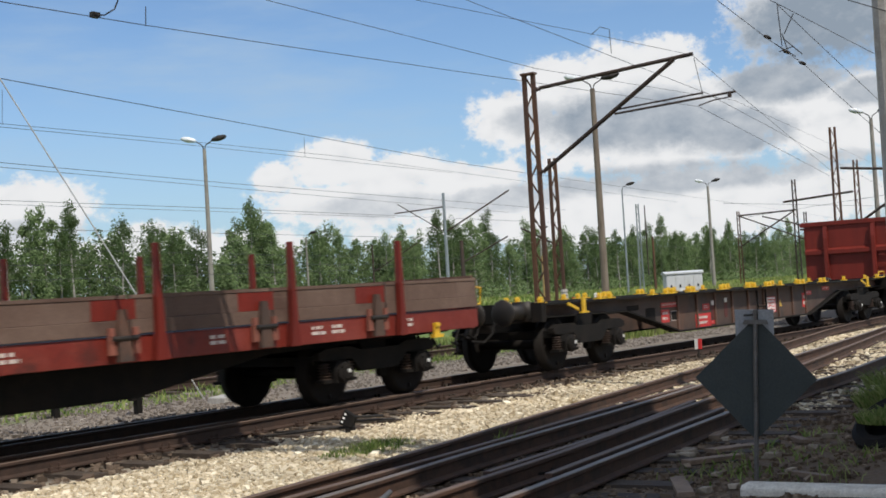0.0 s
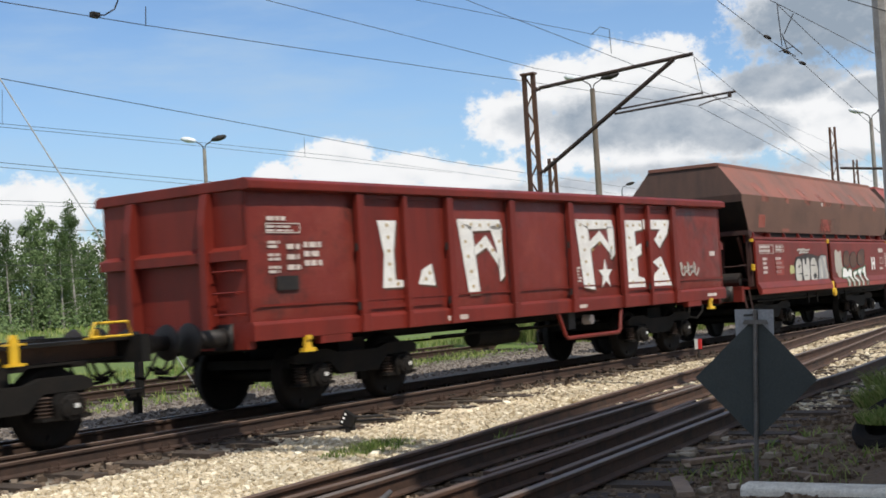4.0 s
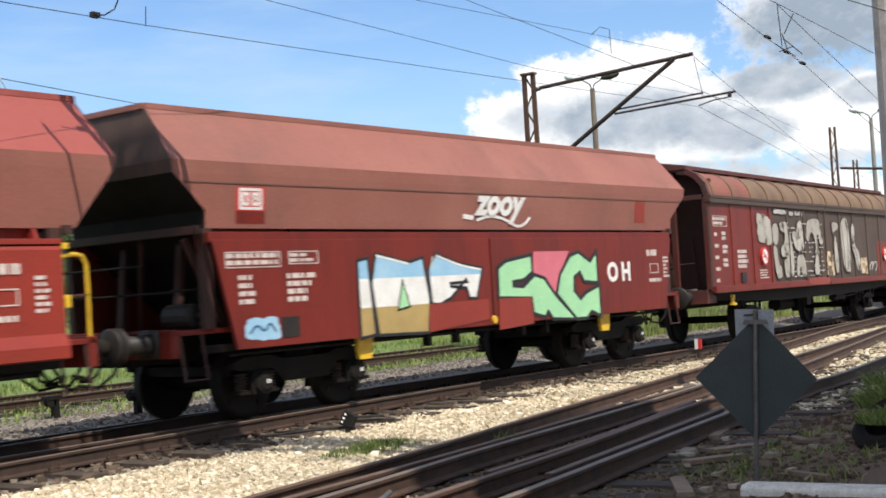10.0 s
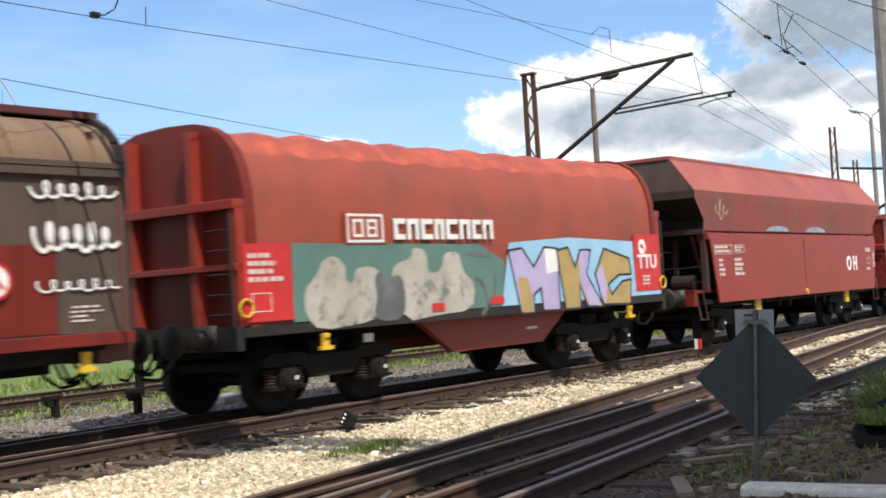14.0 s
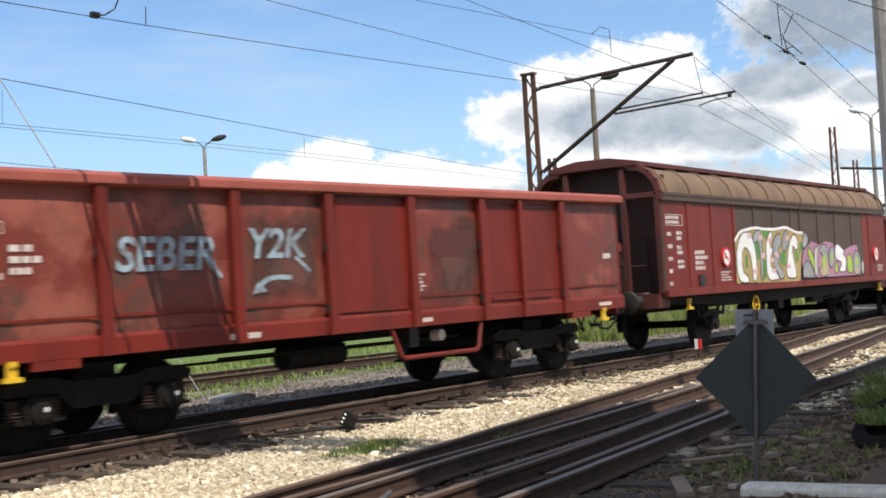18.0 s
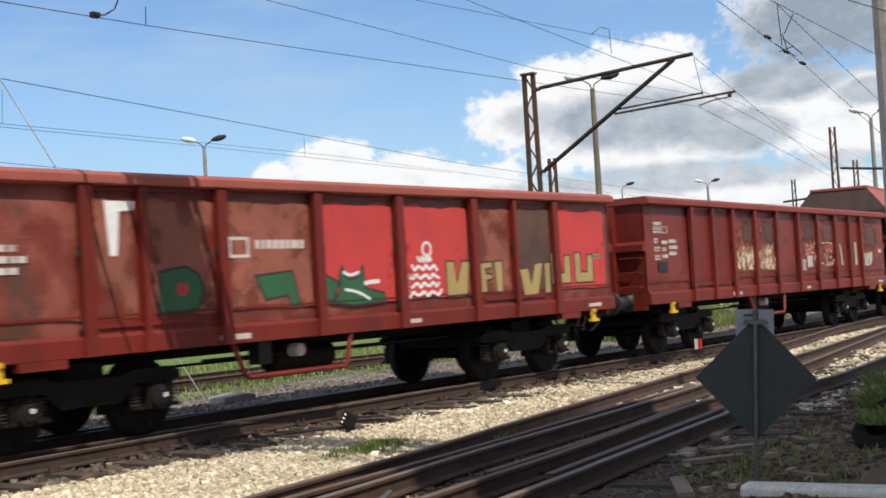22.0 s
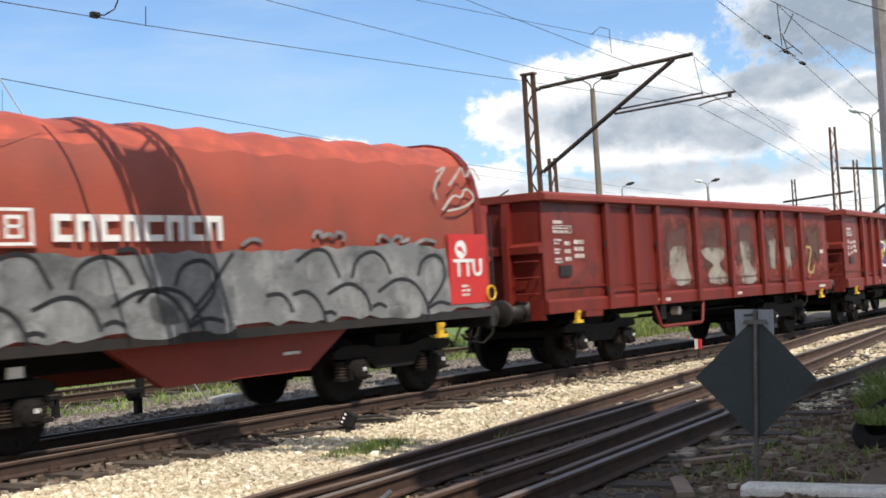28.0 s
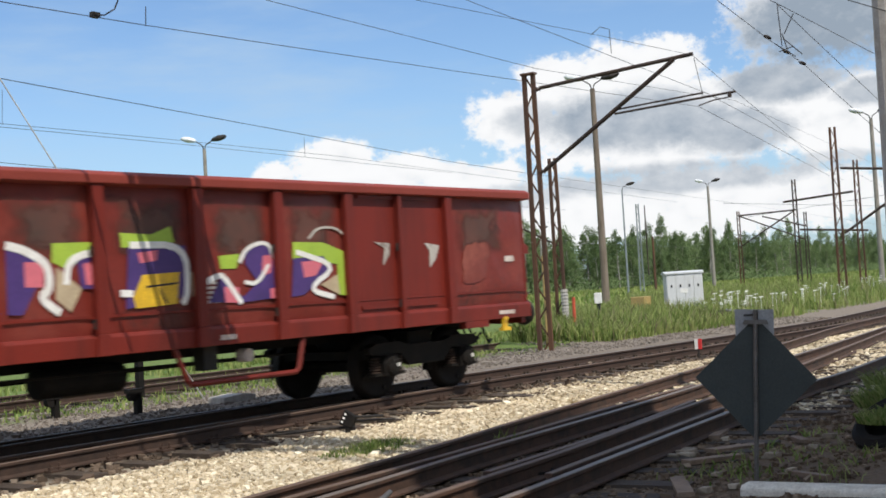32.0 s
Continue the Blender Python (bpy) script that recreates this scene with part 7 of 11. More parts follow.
    spray(w, y, 0.004, M_SILVER_OLD, [rag(random.Random(11), *box_of([(0.25, 1.27), (0.91, 2.01)]))], "rubbed silver sprayed field", None, 0)
    for q in ([(1, 1.59), (1.08, 1.92), (1.41, 1.99), (1.6, 1.91), (1.54, 1.55)], [(1.61, 1.53), (1.69, 1.91), (2.15, 1.96), (2.28, 1.82), (2.23, 1.55)], [(2.3, 1.58), (2.39, 1.91), (2.89, 2.03), (3.11, 1.99), (3.05, 1.59)]):
        spray(w, y, 0.004, M_BARE, [soft(q)], "brown sprayed letter", M_INK_OLD, 0.03)
    for q, tag in (([(0.81, 1.26), (0.91, 1.54), (1.21, 1.52), (1.33, 1.43), (1.54, 1.51), (1.72, 1.47), (1.74, 0.92), (1.51, 0.93), (1.5, 1.27), (1.36, 1.3), (1.23, 0.94), (1.04, 0.98), (1.15, 1.25)], "n"), ([(1.85, 1.41), (2.22, 1.45), (2.24, 1.35), (2.02, 1.3), (2.2, 1.18), (2.16, 0.97), (1.85, 0.93), (1.84, 1.02), (2.03, 1.07), (1.85, 1.22)], "s"),
                   ([(2.29, 1.47), (2.71, 1.51), (2.73, 1.39), (2.6, 1.37), (2.59, 0.94), (2.39, 0.94), (2.43, 1.34), (2.29, 1.34)], "t"), ([(2.76, 1.5), (3.07, 1.57), (3.06, 0.87), (2.83, 0.88), (2.88, 1.36), (2.76, 1.34)], "i")):
        for k, (z0, z1) in enumerate(((1.282, 3.0), (1.152, 1.28), (1.03, 1.15))):
            piece = slab(q, z0, z1)
            if len(piece) > 2:
                o = plate(w, "graffiti_letter", [piece], flap_y, M_FLAKE_WHITE if k else M_WHITE, "pale sprayed letter with dark green edge", 0.009)
                edge = [slab(e, z0, z1) for e in outline(q, 0.035)]
                plate(o, "letter_outline", [e for e in edge if len(e) > 2], flap_y, M_DKGREEN, "", 0.0105)
    lettering(w, "H", 3.74, 1.46, 0.46, -1.434, M_WHITE, "white capital letter H", 0.018, 1.12)
    return w


def hopper_pink(mid, length):
    w = hopper_wagon(mid, length, M_DUSTY_PINK, M_PINKISH, M_RED_FRESH, "flared", "faded pinkish hopper wagon with clean red flaps and a white H")
    H = length / 2
    plate(w, "dark_square", [rect(1.6, 3.0, 0.4, 0.22)], bin_y, M_RED, "dark red primer square", 0.004)
    lettering(w, "H", 3.74, 1.46, 0.46, -1.434, M_WHITE, "white capital letter H", 0.018, 1.12)
    return w


def hopper_mint(mid, length):
    w = hopper_wagon(mid, length, M_DUSTY_PINK, M_DUSTY_PINK, M_RED, "flush", "red-brown hopper wagon with blue, white and mint green graffiti")
    H, y = length / 2, -1.432
    logo(w, -5.6, 2.64, 0.5, 0.30, bin_y, M_LABEL_RED, 0.004)
    plate(w, "red_patch", [rect(-5.6, 2.48, 0.5, 0.16)], bin_y, M_RED, "", 0.003)
    part("wall_seam", Shape().box(BIN_AT - H - 0.45, BIN_AT + H + 0.45, bin_y(2.98) - 0.012, bin_y(2.98) + 0.01, 2.972, 2.988), M_BROWN, w)
    lettering(w, "zooy", -0.33, 2.66, 0.58, bin_y(2.66) - 0.018, M_WHITE, "white sprayed tag", 0.022, 1.1, 0.3, bin_y)
    plate(w, "tag_line", ribbon([(-0.85, 2.62), (-0.6, 2.6)], 0.07) + ribbon([(-0.5, 2.56), (-0.2, 2.64), (0.25, 2.6), (0.6, 2.46), (0.85, 2.5), (1.0, 2.62)], 0.045), bin_y, M_WHITE, "white sprayed flourish under the tag", 0.012)
    letters = ([(-3.3, 1.97), (-3.08, 2.01), (-2.98, 0.94), (-3.3, 0.91)], [(-2.9, 2.06), (-2.19, 1.93), (-1.85, 2), (-1.73, 1.36), (-1.8, 0.9), (-2.92, 0.93), (-3.03, 1.65)], [(-1.54, 2.05), (-0.96, 1.89), (-0.38, 1.81), (-0.57, 1.35), (-0.75, 1.36), (-0.82, 1.52), (-1.2, 1.55), (-1.22, 1.6), (-0.79, 1.61), (-0.82, 1.65), (-1.23, 1.38), (-1.49, 1.3), (-1.69, 1.31), (-1.74, 1.81)])
    for q in letters:
        top, low = max(p[1] for p in q), min(p[1] for p in q)
        for z0, z1, m, nm in ((1.72, 3.0, M_SKY, "sky blue"), (1.32, 1.72, M_WHITE, "white"), (0.5, 1.32, M_SAND, "golden")):
            s = slab(q, z0, z1)
            if len(s) > 2:
                plate(w, "graffiti_letter", [s], y, m, nm + " band of a sprayed letter", 0.004)
        plate(w, "letter_outline", outline(q, 0.045), y, M_INK, "black letter outline", 0.007)
    plate(w, "letter_shine", ribbon([(-2.9, 2.04), (-2.19, 1.91)], 0.03) + ribbon([(-1.53, 2.02), (-0.96, 1.86), (-0.43, 1.79)], 0.03) + ribbon([(-1.61, 2), (-1.69, 1.84)], 0.02), y, M_WHITE, "white highlight", 0.0085)
    spray(w, y, 0.009, M_GREEN, [[(-2.35, 1.68), (-2.21, 1.3), (-2.48, 1.26)]], "mint triangle in the letter", M_INK, 0.03)
    plate(w, "pink_field", [[(1.08, 2.05), (2.17, 2.05), (1.86, 1.69), (1.65, 1.31), (1.43, 1.61), (1.03, 1.71)]], y, M_PINK, "pink sprayed field", 0.003)
    spray(w, y, 0.006, M_GREEN, [[(0.03, 1.8), (0.25, 1.91), (1, 2), (1.01, 1.71), (0.73, 1.59), (0.44, 1.57), (0.44, 1.51), (0.72, 1.49), (1.06, 1.67), (1.35, 1.61), (1.65, 1.33), (2.27, 0.89), (1.55, 0.92), (1.41, 1.06), (1.32, 0.96), (0.98, 1.04), (0.94, 1.29), (0.01, 1.33)]], "big mint green sprayed letter", M_INK, 0.06)
    spray(w, y, 0.008, M_GREEN, [[(1.84, 1.66), (2.19, 1.97), (2.47, 2.03), (2.84, 1.86), (3.07, 2.03), (3.07, 1.48), (2.6, 1.51), (2.48, 1.68), (2.29, 1.6), (2.26, 1.37), (2.46, 1.22), (2.63, 1.32), (3.11, 1.44), (3.11, 0.89), (2.79, 0.99), (2.64, 0.88), (2.29, 0.88), (1.7, 1.33)]], "big mint green sprayed letter", M_INK, 0.06)
    plate(w, "repainted_patch", [[(-1.76, 1.31), (-0.27, 1.33), (-0.27, 1.02), (-1.79, 0.9)], [(0.01, 1.32), (0.93, 1.31), (0.96, 0.88), (-0.01, 0.83)]], y, M_RED_FRESH, "red repainted patch over the letters", 0.012)
    lettering(w, "O H", 3.42, 1.5, 0.46, y, M_WHITE, "white capital letters OH", 0.018)
    blotch(w, 7, -H + 0.52, 0.99, 0.62, 0.32, y, M_SKY, "small blue sprayed tag", 0.004)
    plate(w, "tag_line", ribbon([(-H + 0.6, 1.1), (-H + 0.72, 1.22), (-H + 0.85, 1.1), (-H + 0.95, 1.24), (-H + 1.05, 1.1)], 0.03), y, M_DKBLUE, "dark blue line of the tag", 0.007)
    plate(w, "vent", [rect(-H + 1.16, 1.02, 0.32, 0.26)], y, M_DARK, "dark vent plate", 0.008)
    plate(w, "dark_square", [rect(H - 1.42, 2.56, 0.38, 0.40)], bin_y, M_RED_FRESH, "", 0.004)
    return w


def hopper_hazy(mid, length):
    w = hopper_wagon(mid, length, M_HAZY, M_PINKISH, M_RED_FRESH, "flush", "red hopper wagon with a hazy brown band and white OH")
    H, y = length / 2, -1.432
    lettering(w, "O H", 3.14, 1.46, 0.5, y, M_WHITE, "white capital letters OH", 0.02)
    for i, x in enumerate((-1.7, 1.0)):
        plate(w, "silver_arch", [[(x + 0.75 * math.cos(a) * 1.0, 2.44 + 0.13 * math.sin(a)) for a in [math.pi * k / 10 for k in range(11)]]], bin_y, M_TAG, "dull pale blue sprayed arch", 0.008)
    scrawl(w, 235, -H + 0.35, 2.62, 0.75, 0.5, bin_y, M_CREAM, "cream sprayed scrawl", 0.03, 3)
    return w


def hopper_scrawled(mid, length):
    w = hopper_wagon(mid, length, M_HAZY, M_RED_PALE, M_RED_FRESH, "flush", "red hopper wagon with primer squares and a cream scrawl")
    H, y = length / 2, -1.432
    lettering(w, "O H", 2.74, 1.46, 0.5, y, M_WHITE, "white capital letters OH", 0.02)
    for k, (x, z) in enumerate([(-6, 3.08), (-5.87, 2.92), (-5.74, 2.72)]):
        pts = [(x + 0.036 * u, z + 0.075 * math.sin(u * 1.9 + k) + 0.03) for u in range(13)]
        plate(w, "scrawl", ribbon(pts, 0.03) + ribbon([(x, z - 0.06), (x + 0.2, z - 0.09), (x + 0.46, z - 0.05)], 0.02), bin_y, M_CREAM, "cream sprayed scrawl", 0.006)
    plate(w, "scrawl", ribbon([(-6.19, 3.21), (-6.06, 3.26), (-5.88, 3.28)], 0.03) + ribbon([(-5.42, 2.47), (-5.26, 2.64), (-5.21, 2.84)], 0.03), bin_y, M_CREAM, "cream sprayed scrawl", 0.006)
    for q in ([(-5.09, 3.27), (-4.64, 3.26), (-4.7, 3.12), (-5.11, 3.1)], [(-3.35, 3.26), (-3.08, 3.25), (-3.12, 3.14), (-3.37, 3.14)], [(3.05, 3.22), (3.31, 3.21), (3.28, 2.98), (3.02, 3)], [(4.57, 3.23), (4.94, 3.22), (4.88, 3.08), (4.59, 3.09)], [(-0.27, 2.49), (0.37, 2.49), (0.38, 2.33), (-0.26, 2.26)]):
        plate(w, "primer_square", [[(p[0], min(p[1], 3.23)) for p in q]], bin_y, M_RED, "dark red primer square", 0.004)
    plate(w, "vent", [rect(-H + 1.16, 1.0, 0.32, 0.26)], y, M_DARK, "dark vent plate", 0.008)
    return w


# ---------------------------------------------------------------- sliding-wall van
def van(mid, length, label, ribs, pale_from, wheel_at=None):
    wg = holder("sliding_wall_van", label=label, category="freight wagon", group="vans of the train")
    H = length / 2
    # two wall halves and their ribs
    seam = 0.515 * length - H
    for a, b in ((-H + 0.03, seam - 0.02), (seam + 0.02, H - 0.03)):
        s = Shape().box(a, b, -1.40, -1.35, 1.16, 3.08)
        part("sliding_wall", s, M_WALL_BROWN, wg)
        s = Shape().box(a, b, 1.35, 1.40, 1.16, 3.08)
        part("sliding_wall", s, M_WALL_BROWN, wg)
    for i, p in enumerate(ribs):
        s = Shape().box(p - H - 0.07, p - H + 0.07, -1.424, -1.401, 1.26, 3.06)
        part("rib", s, M_RED if p < pale_from[0] or p > pale_from[1] else M_WALL_BROWN, wg, bevel=0.008)
    for a, b in ((0.1, pale_from[0]), (pale_from[1], length - 0.1)):
        plate(wg, "red_wall_panel", [rect(a - H, 1.2, b - a, 1.85)], -1.401, M_RED, "red end panel", 0.004)
    for a, b in ((-H + 0.02, seam - 0.02), (seam + 0.02, H - 0.02)):
        s = Shape().box(a, b, -1.475, -1.402, 1.12, 1.26)
        part("wall_rail", s, M_RED, wg, bevel=0.008)
        part("upper_rail", Shape().box(a, b, -1.46, -1.402, 2.98, 3.08), M_WALL_BROWN, wg, bevel=0.008)
        top = Shape().box(a, b, -1.47, -1.36, 3.08, 3.14)
        part("eave_rail", top, M_WALL_BROWN, wg)
    # arched shoulders and ridge
    n = 8
    for sg in (-1, 1):
        for a, b in ((-H, seam - 0.01), (seam + 0.01, H)):
            s = Shape()
            pts = []
            for i in range(n + 1):
                t = math.pi / 2 * i / n
                pts.append((0.80 + 0.60 * math.cos(t) ** 0.9, 3.12 + 0.55 * math.sin(t) ** 1.1))
            inner = [(y - 0.05, z - 0.05) for y, z in pts]
            pr = pts + inner[::-1]
            pr = [(sg * y, z) for y, z in pr]
            if sg < 0:
                pr = pr[::-1]
            s.prism(pr, a, b)
            part("roof_shoulder", s, M_ROOF_BROWN, wg, "dusty brown arched roof shoulder", smooth=True)
    for i in range(14):
        p = -H + 0.35 + i * (length - 0.7) / 13
        s = Shape()
        arc = [(-(0.80 + 0.612 * math.cos(math.pi / 2 * k / n) ** 0.9), 3.125 + 0.56 * math.sin(math.pi / 2 * k / n) ** 1.1) for k in range(n + 1)]
        for dx, up in ((-0.06, 0.0), (0.06, 0.0)):
            s.v += [(p + dx, y - 0.012 * (z < 3.5), z + 0.014) for y, z in arc] + [(p + dx, y + 0.02, z - 0.03) for y, z in arc]
        m = n + 1
        for k in range(n):
            s.f += [(k, 2 * m + k, 2 * m + k + 1, k + 1), (k, k + 1, m + k + 1, m + k), (2 * m + k + 1, 2 * m + k, 3 * m + k, 3 * m + k + 1)]
        part("roof_hoop", s, M_ROOF_BROWN, wg)
    s = Shape().prism([(-0.98, 3.70), (0.98, 3.70), (0.98, 3.79), (0.35, 3.90), (-0.35, 3.90), (-0.98, 3.79)], -H - 0.03, H + 0.03)
    part("roof_ridge", s, M_SOOTRED, wg, "sooty dark red roof ridge", bevel=0.012)
    # ends
    for sg in (-1, 1):
        x = sg * (H - 0.35)
        e = Shape().box(min(x, x - sg * 0.06), max(x, x - sg * 0.06), -1.34, 1.34, 1.2, 3.5)
        e.prism([(-1.2, 3.5), (1.2, 3.5), (0.6, 3.72), (-0.6, 3.72)], min(x, x - sg * 0.06), max(x, x - sg * 0.06))
        part("end_wall", e, M_END, wg)
        f = Shape()
        x = sg * (H - 0.05)
        for y, z in ((-1.33, 3.1), (1.33, 3.1), (-0.62, 3.66), (0.62, 3.66)):
            f.box(x - 0.05, x + 0.05, y - 0.055, y + 0.055, 1.2, z)
        f.box(x - 0.05, x + 0.05, -1.3, 1.3, 3.06, 3.16)
        arc = [(1.38, 3.14), (1.32, 3.36), (1.17, 3.54), (0.98, 3.66), (0.6, 3.76), (0.2, 3.82), (-0.2, 3.82), (-0.6, 3.76), (-0.98, 3.66), (-1.17, 3.54), (-1.32, 3.36), (-1.38, 3.14), (-1.38, 3.0)]
        for k in range(12):
            f.beam((x, arc[k][0], arc[k][1]), (x, arc[k + 1][0], arc[k + 1][1]), 0.12, 0.12)
        part("end_frame", f, M_SOOTRED if sg < 0 else M_WALL_BROWN, wg, bevel=0.006)
        p = Shape().box(min(x - sg * 0.35, x + sg * 0.12), max(x - sg * 0.35, x + sg * 0.12), -1.3, 1.3, 0.92, 1.2)
        part("headstock", p, M_SOOTRED, wg)
        br = Shape()
        for y in (-0.95, -0.4, 0.4):
            br.beam((x - sg * 0.28, y, 1.2), (x - sg * 0.28, y + 0.1, 2.3), 0.1, 0.06)
        br.path([(x - sg * 0.1, -1.0, 1.75), (x - sg * 0.1, 1.0, 1.75)], 0.018)
        part("end_brace", br, M_END, wg)
    u = Shape()
    for sg in (-1, 1):
        u.prism([(-H + 0.3, 0.98), (-H + 0.3, 1.12), (H - 0.3, 1.12), (H - 0.3, 0.98), (3.2, 0.84), (-3.2, 0.84)], sg * 1.18 - 0.04, sg * 1.18 + 0.04, "y")
    u.box(-H + 0.3, H - 0.3, -1.3, 1.3, 1.06, 1.12)
    u.box(-H + 0.3, H - 0.3, -0.3, 0.3, 0.8, 1.06)
    part("underframe", u, M_BLACK, wg)
    for x in (-H + 3.02, H - (2.5 if mid < 120 else 2.8)):
        add_wheelset(wg, x, 0.5, mid)
        for sg in (-1, 1):
            a = Shape().box(x - 0.16, x + 0.16, sg * 1.02 - 0.1, sg * 1.02 + 0.1, 0.36, 0.66)
            a.lathe((x, sg * 1.12, 0.5), (0, sg, 0), [(0, 0.12), (0.05, 0.1)], 12)
            for k in range(6):
                l = 0.62 - k * 0.08
                a.box(x - l, x + l, sg * 1.02 - 0.06, sg * 1.02 + 0.06, 0.66 + k * 0.022, 0.68 + k * 0.022)
            for dx in (-0.66, 0.66):
                a.beam((x + dx, sg * 1.02, 0.66), (x + dx * 1.12, sg * 1.02, 1.0), 0.06, 0.04)
            for dx in (-0.3, 0.3):
                a.beam((x + dx * 0.8, sg * 1.02, 0.45), (x + dx * 1.6, sg * 1.02, 1.0), 0.10, 0.03)
            part("leaf_spring", a, M_BLACK, wg, "black leaf spring and axle guard")
    if wheel_at is not None:
        hw = Shape()
        for k in range(18):
            a, b = 2 * math.pi * k / 18, 2 * math.pi * (k + 1) / 18
            hw.rod((wheel_at + 0.19 * math.cos(a), -1.3, 0.8 + 0.19 * math.sin(a)), (wheel_at + 0.19 * math.cos(b), -1.3, 0.8 + 0.19 * math.sin(b)), 0.02, 6)
        for k in range(3):
            a = 2 * math.pi * k / 3
            hw.rod((wheel_at, -1.3, 0.8), (wheel_at + 0.19 * math.cos(a), -1.3, 0.8 + 0.19 * math.sin(a)), 0.014, 5)
        part("handbrake_wheel", hw, M_YELLOW, wg, "yellow handbrake wheel")
    g = Shape().lathe((-1.9, -0.7, 0.72), (1, 0, 0), [(0, 0.05), (0.03, 0.16), (1.0, 0.16), (1.03, 0.05)], 14)
    g.box(1.5, 2.3, -1.2, -1.0, 0.7, 0.9).rod((1.2, -1.22, 0.74), (3.3, -1.22, 0.8), 0.018, 6).box(-0.9, -0.6, -1.2, -1.05, 0.66, 0.86)
    part("brake_gear", g, M_BLACK, wg)
    add_marker(wg, -H + 1.25, -1.32, 0.98)
    add_marker(wg, H - 0.6, -1.32, 0.98)
    add_ends(wg, -H + 0.05, H - 0.05)
    rng = random.Random(int(mid))
    y = -1.406
    p = frame_polys(-H + 0.2, 2.5, 0.78, 0.22, 0.012) + bars(rng, -H + 0.22, 2.52, 0.72, 0.18, 2, 0.35)
    for k in range(5):
        p += bars(rng, -H + 0.24, 2.28 - 0.24 * k, 0.22, 0.09, 1, 0.2)
    for k in range(3):
        p += bars(rng, -H + 0.66, 2.2 - 0.28 * k, 0.3, 0.2, 2, 0.3)
    p += bars(rng, -H + 1.5, 1.6, 0.62, 0.42, 4, 0.3)
    p += bars(rng, -H + 2.8, 1.36, 0.6, 0.22, 4, 0.5) + bars(rng, H - 0.95, 1.38, 0.55, 0.2, 4, 0.5)
    plate(wg, "data_lettering", p, y, M_PALE, "rows of small pale stencilled lettering", 0.006)
    for x in (-H + (3.06 if mid < 120 else 3.03), H - (1.8 if mid < 120 else 1.15)):
        plate(wg, "warning_disc", [disc(x, 1.86, 0.2)], y, M_WHITE, "round white warning disc with red rim", 0.05)
        plate(wg, "disc_rim", [soft(rect(x - 0.10, 1.83, 0.12, 0.06), 1), soft(rect(x - 0.10, 1.89, 0.05, 0.07), 1), [(x - 0.02, 1.86), (x + 0.1, 1.76), (x + 0.12, 1.79), (x + 0.01, 1.90)]], y, M_LABEL_RED, "red symbol on the disc", 0.056)
        plate(wg, "disc_rim", outline(disc(x, 1.86, 0.185, 24), 0.035), y, M_LABEL_RED, "red rim of the disc", 0.054)
    plate(wg, "wall_box", [rect(-H + 1.62, 1.3, 0.26, 0.22)], y, M_DARK, "dark label box", 0.03)
    return wg


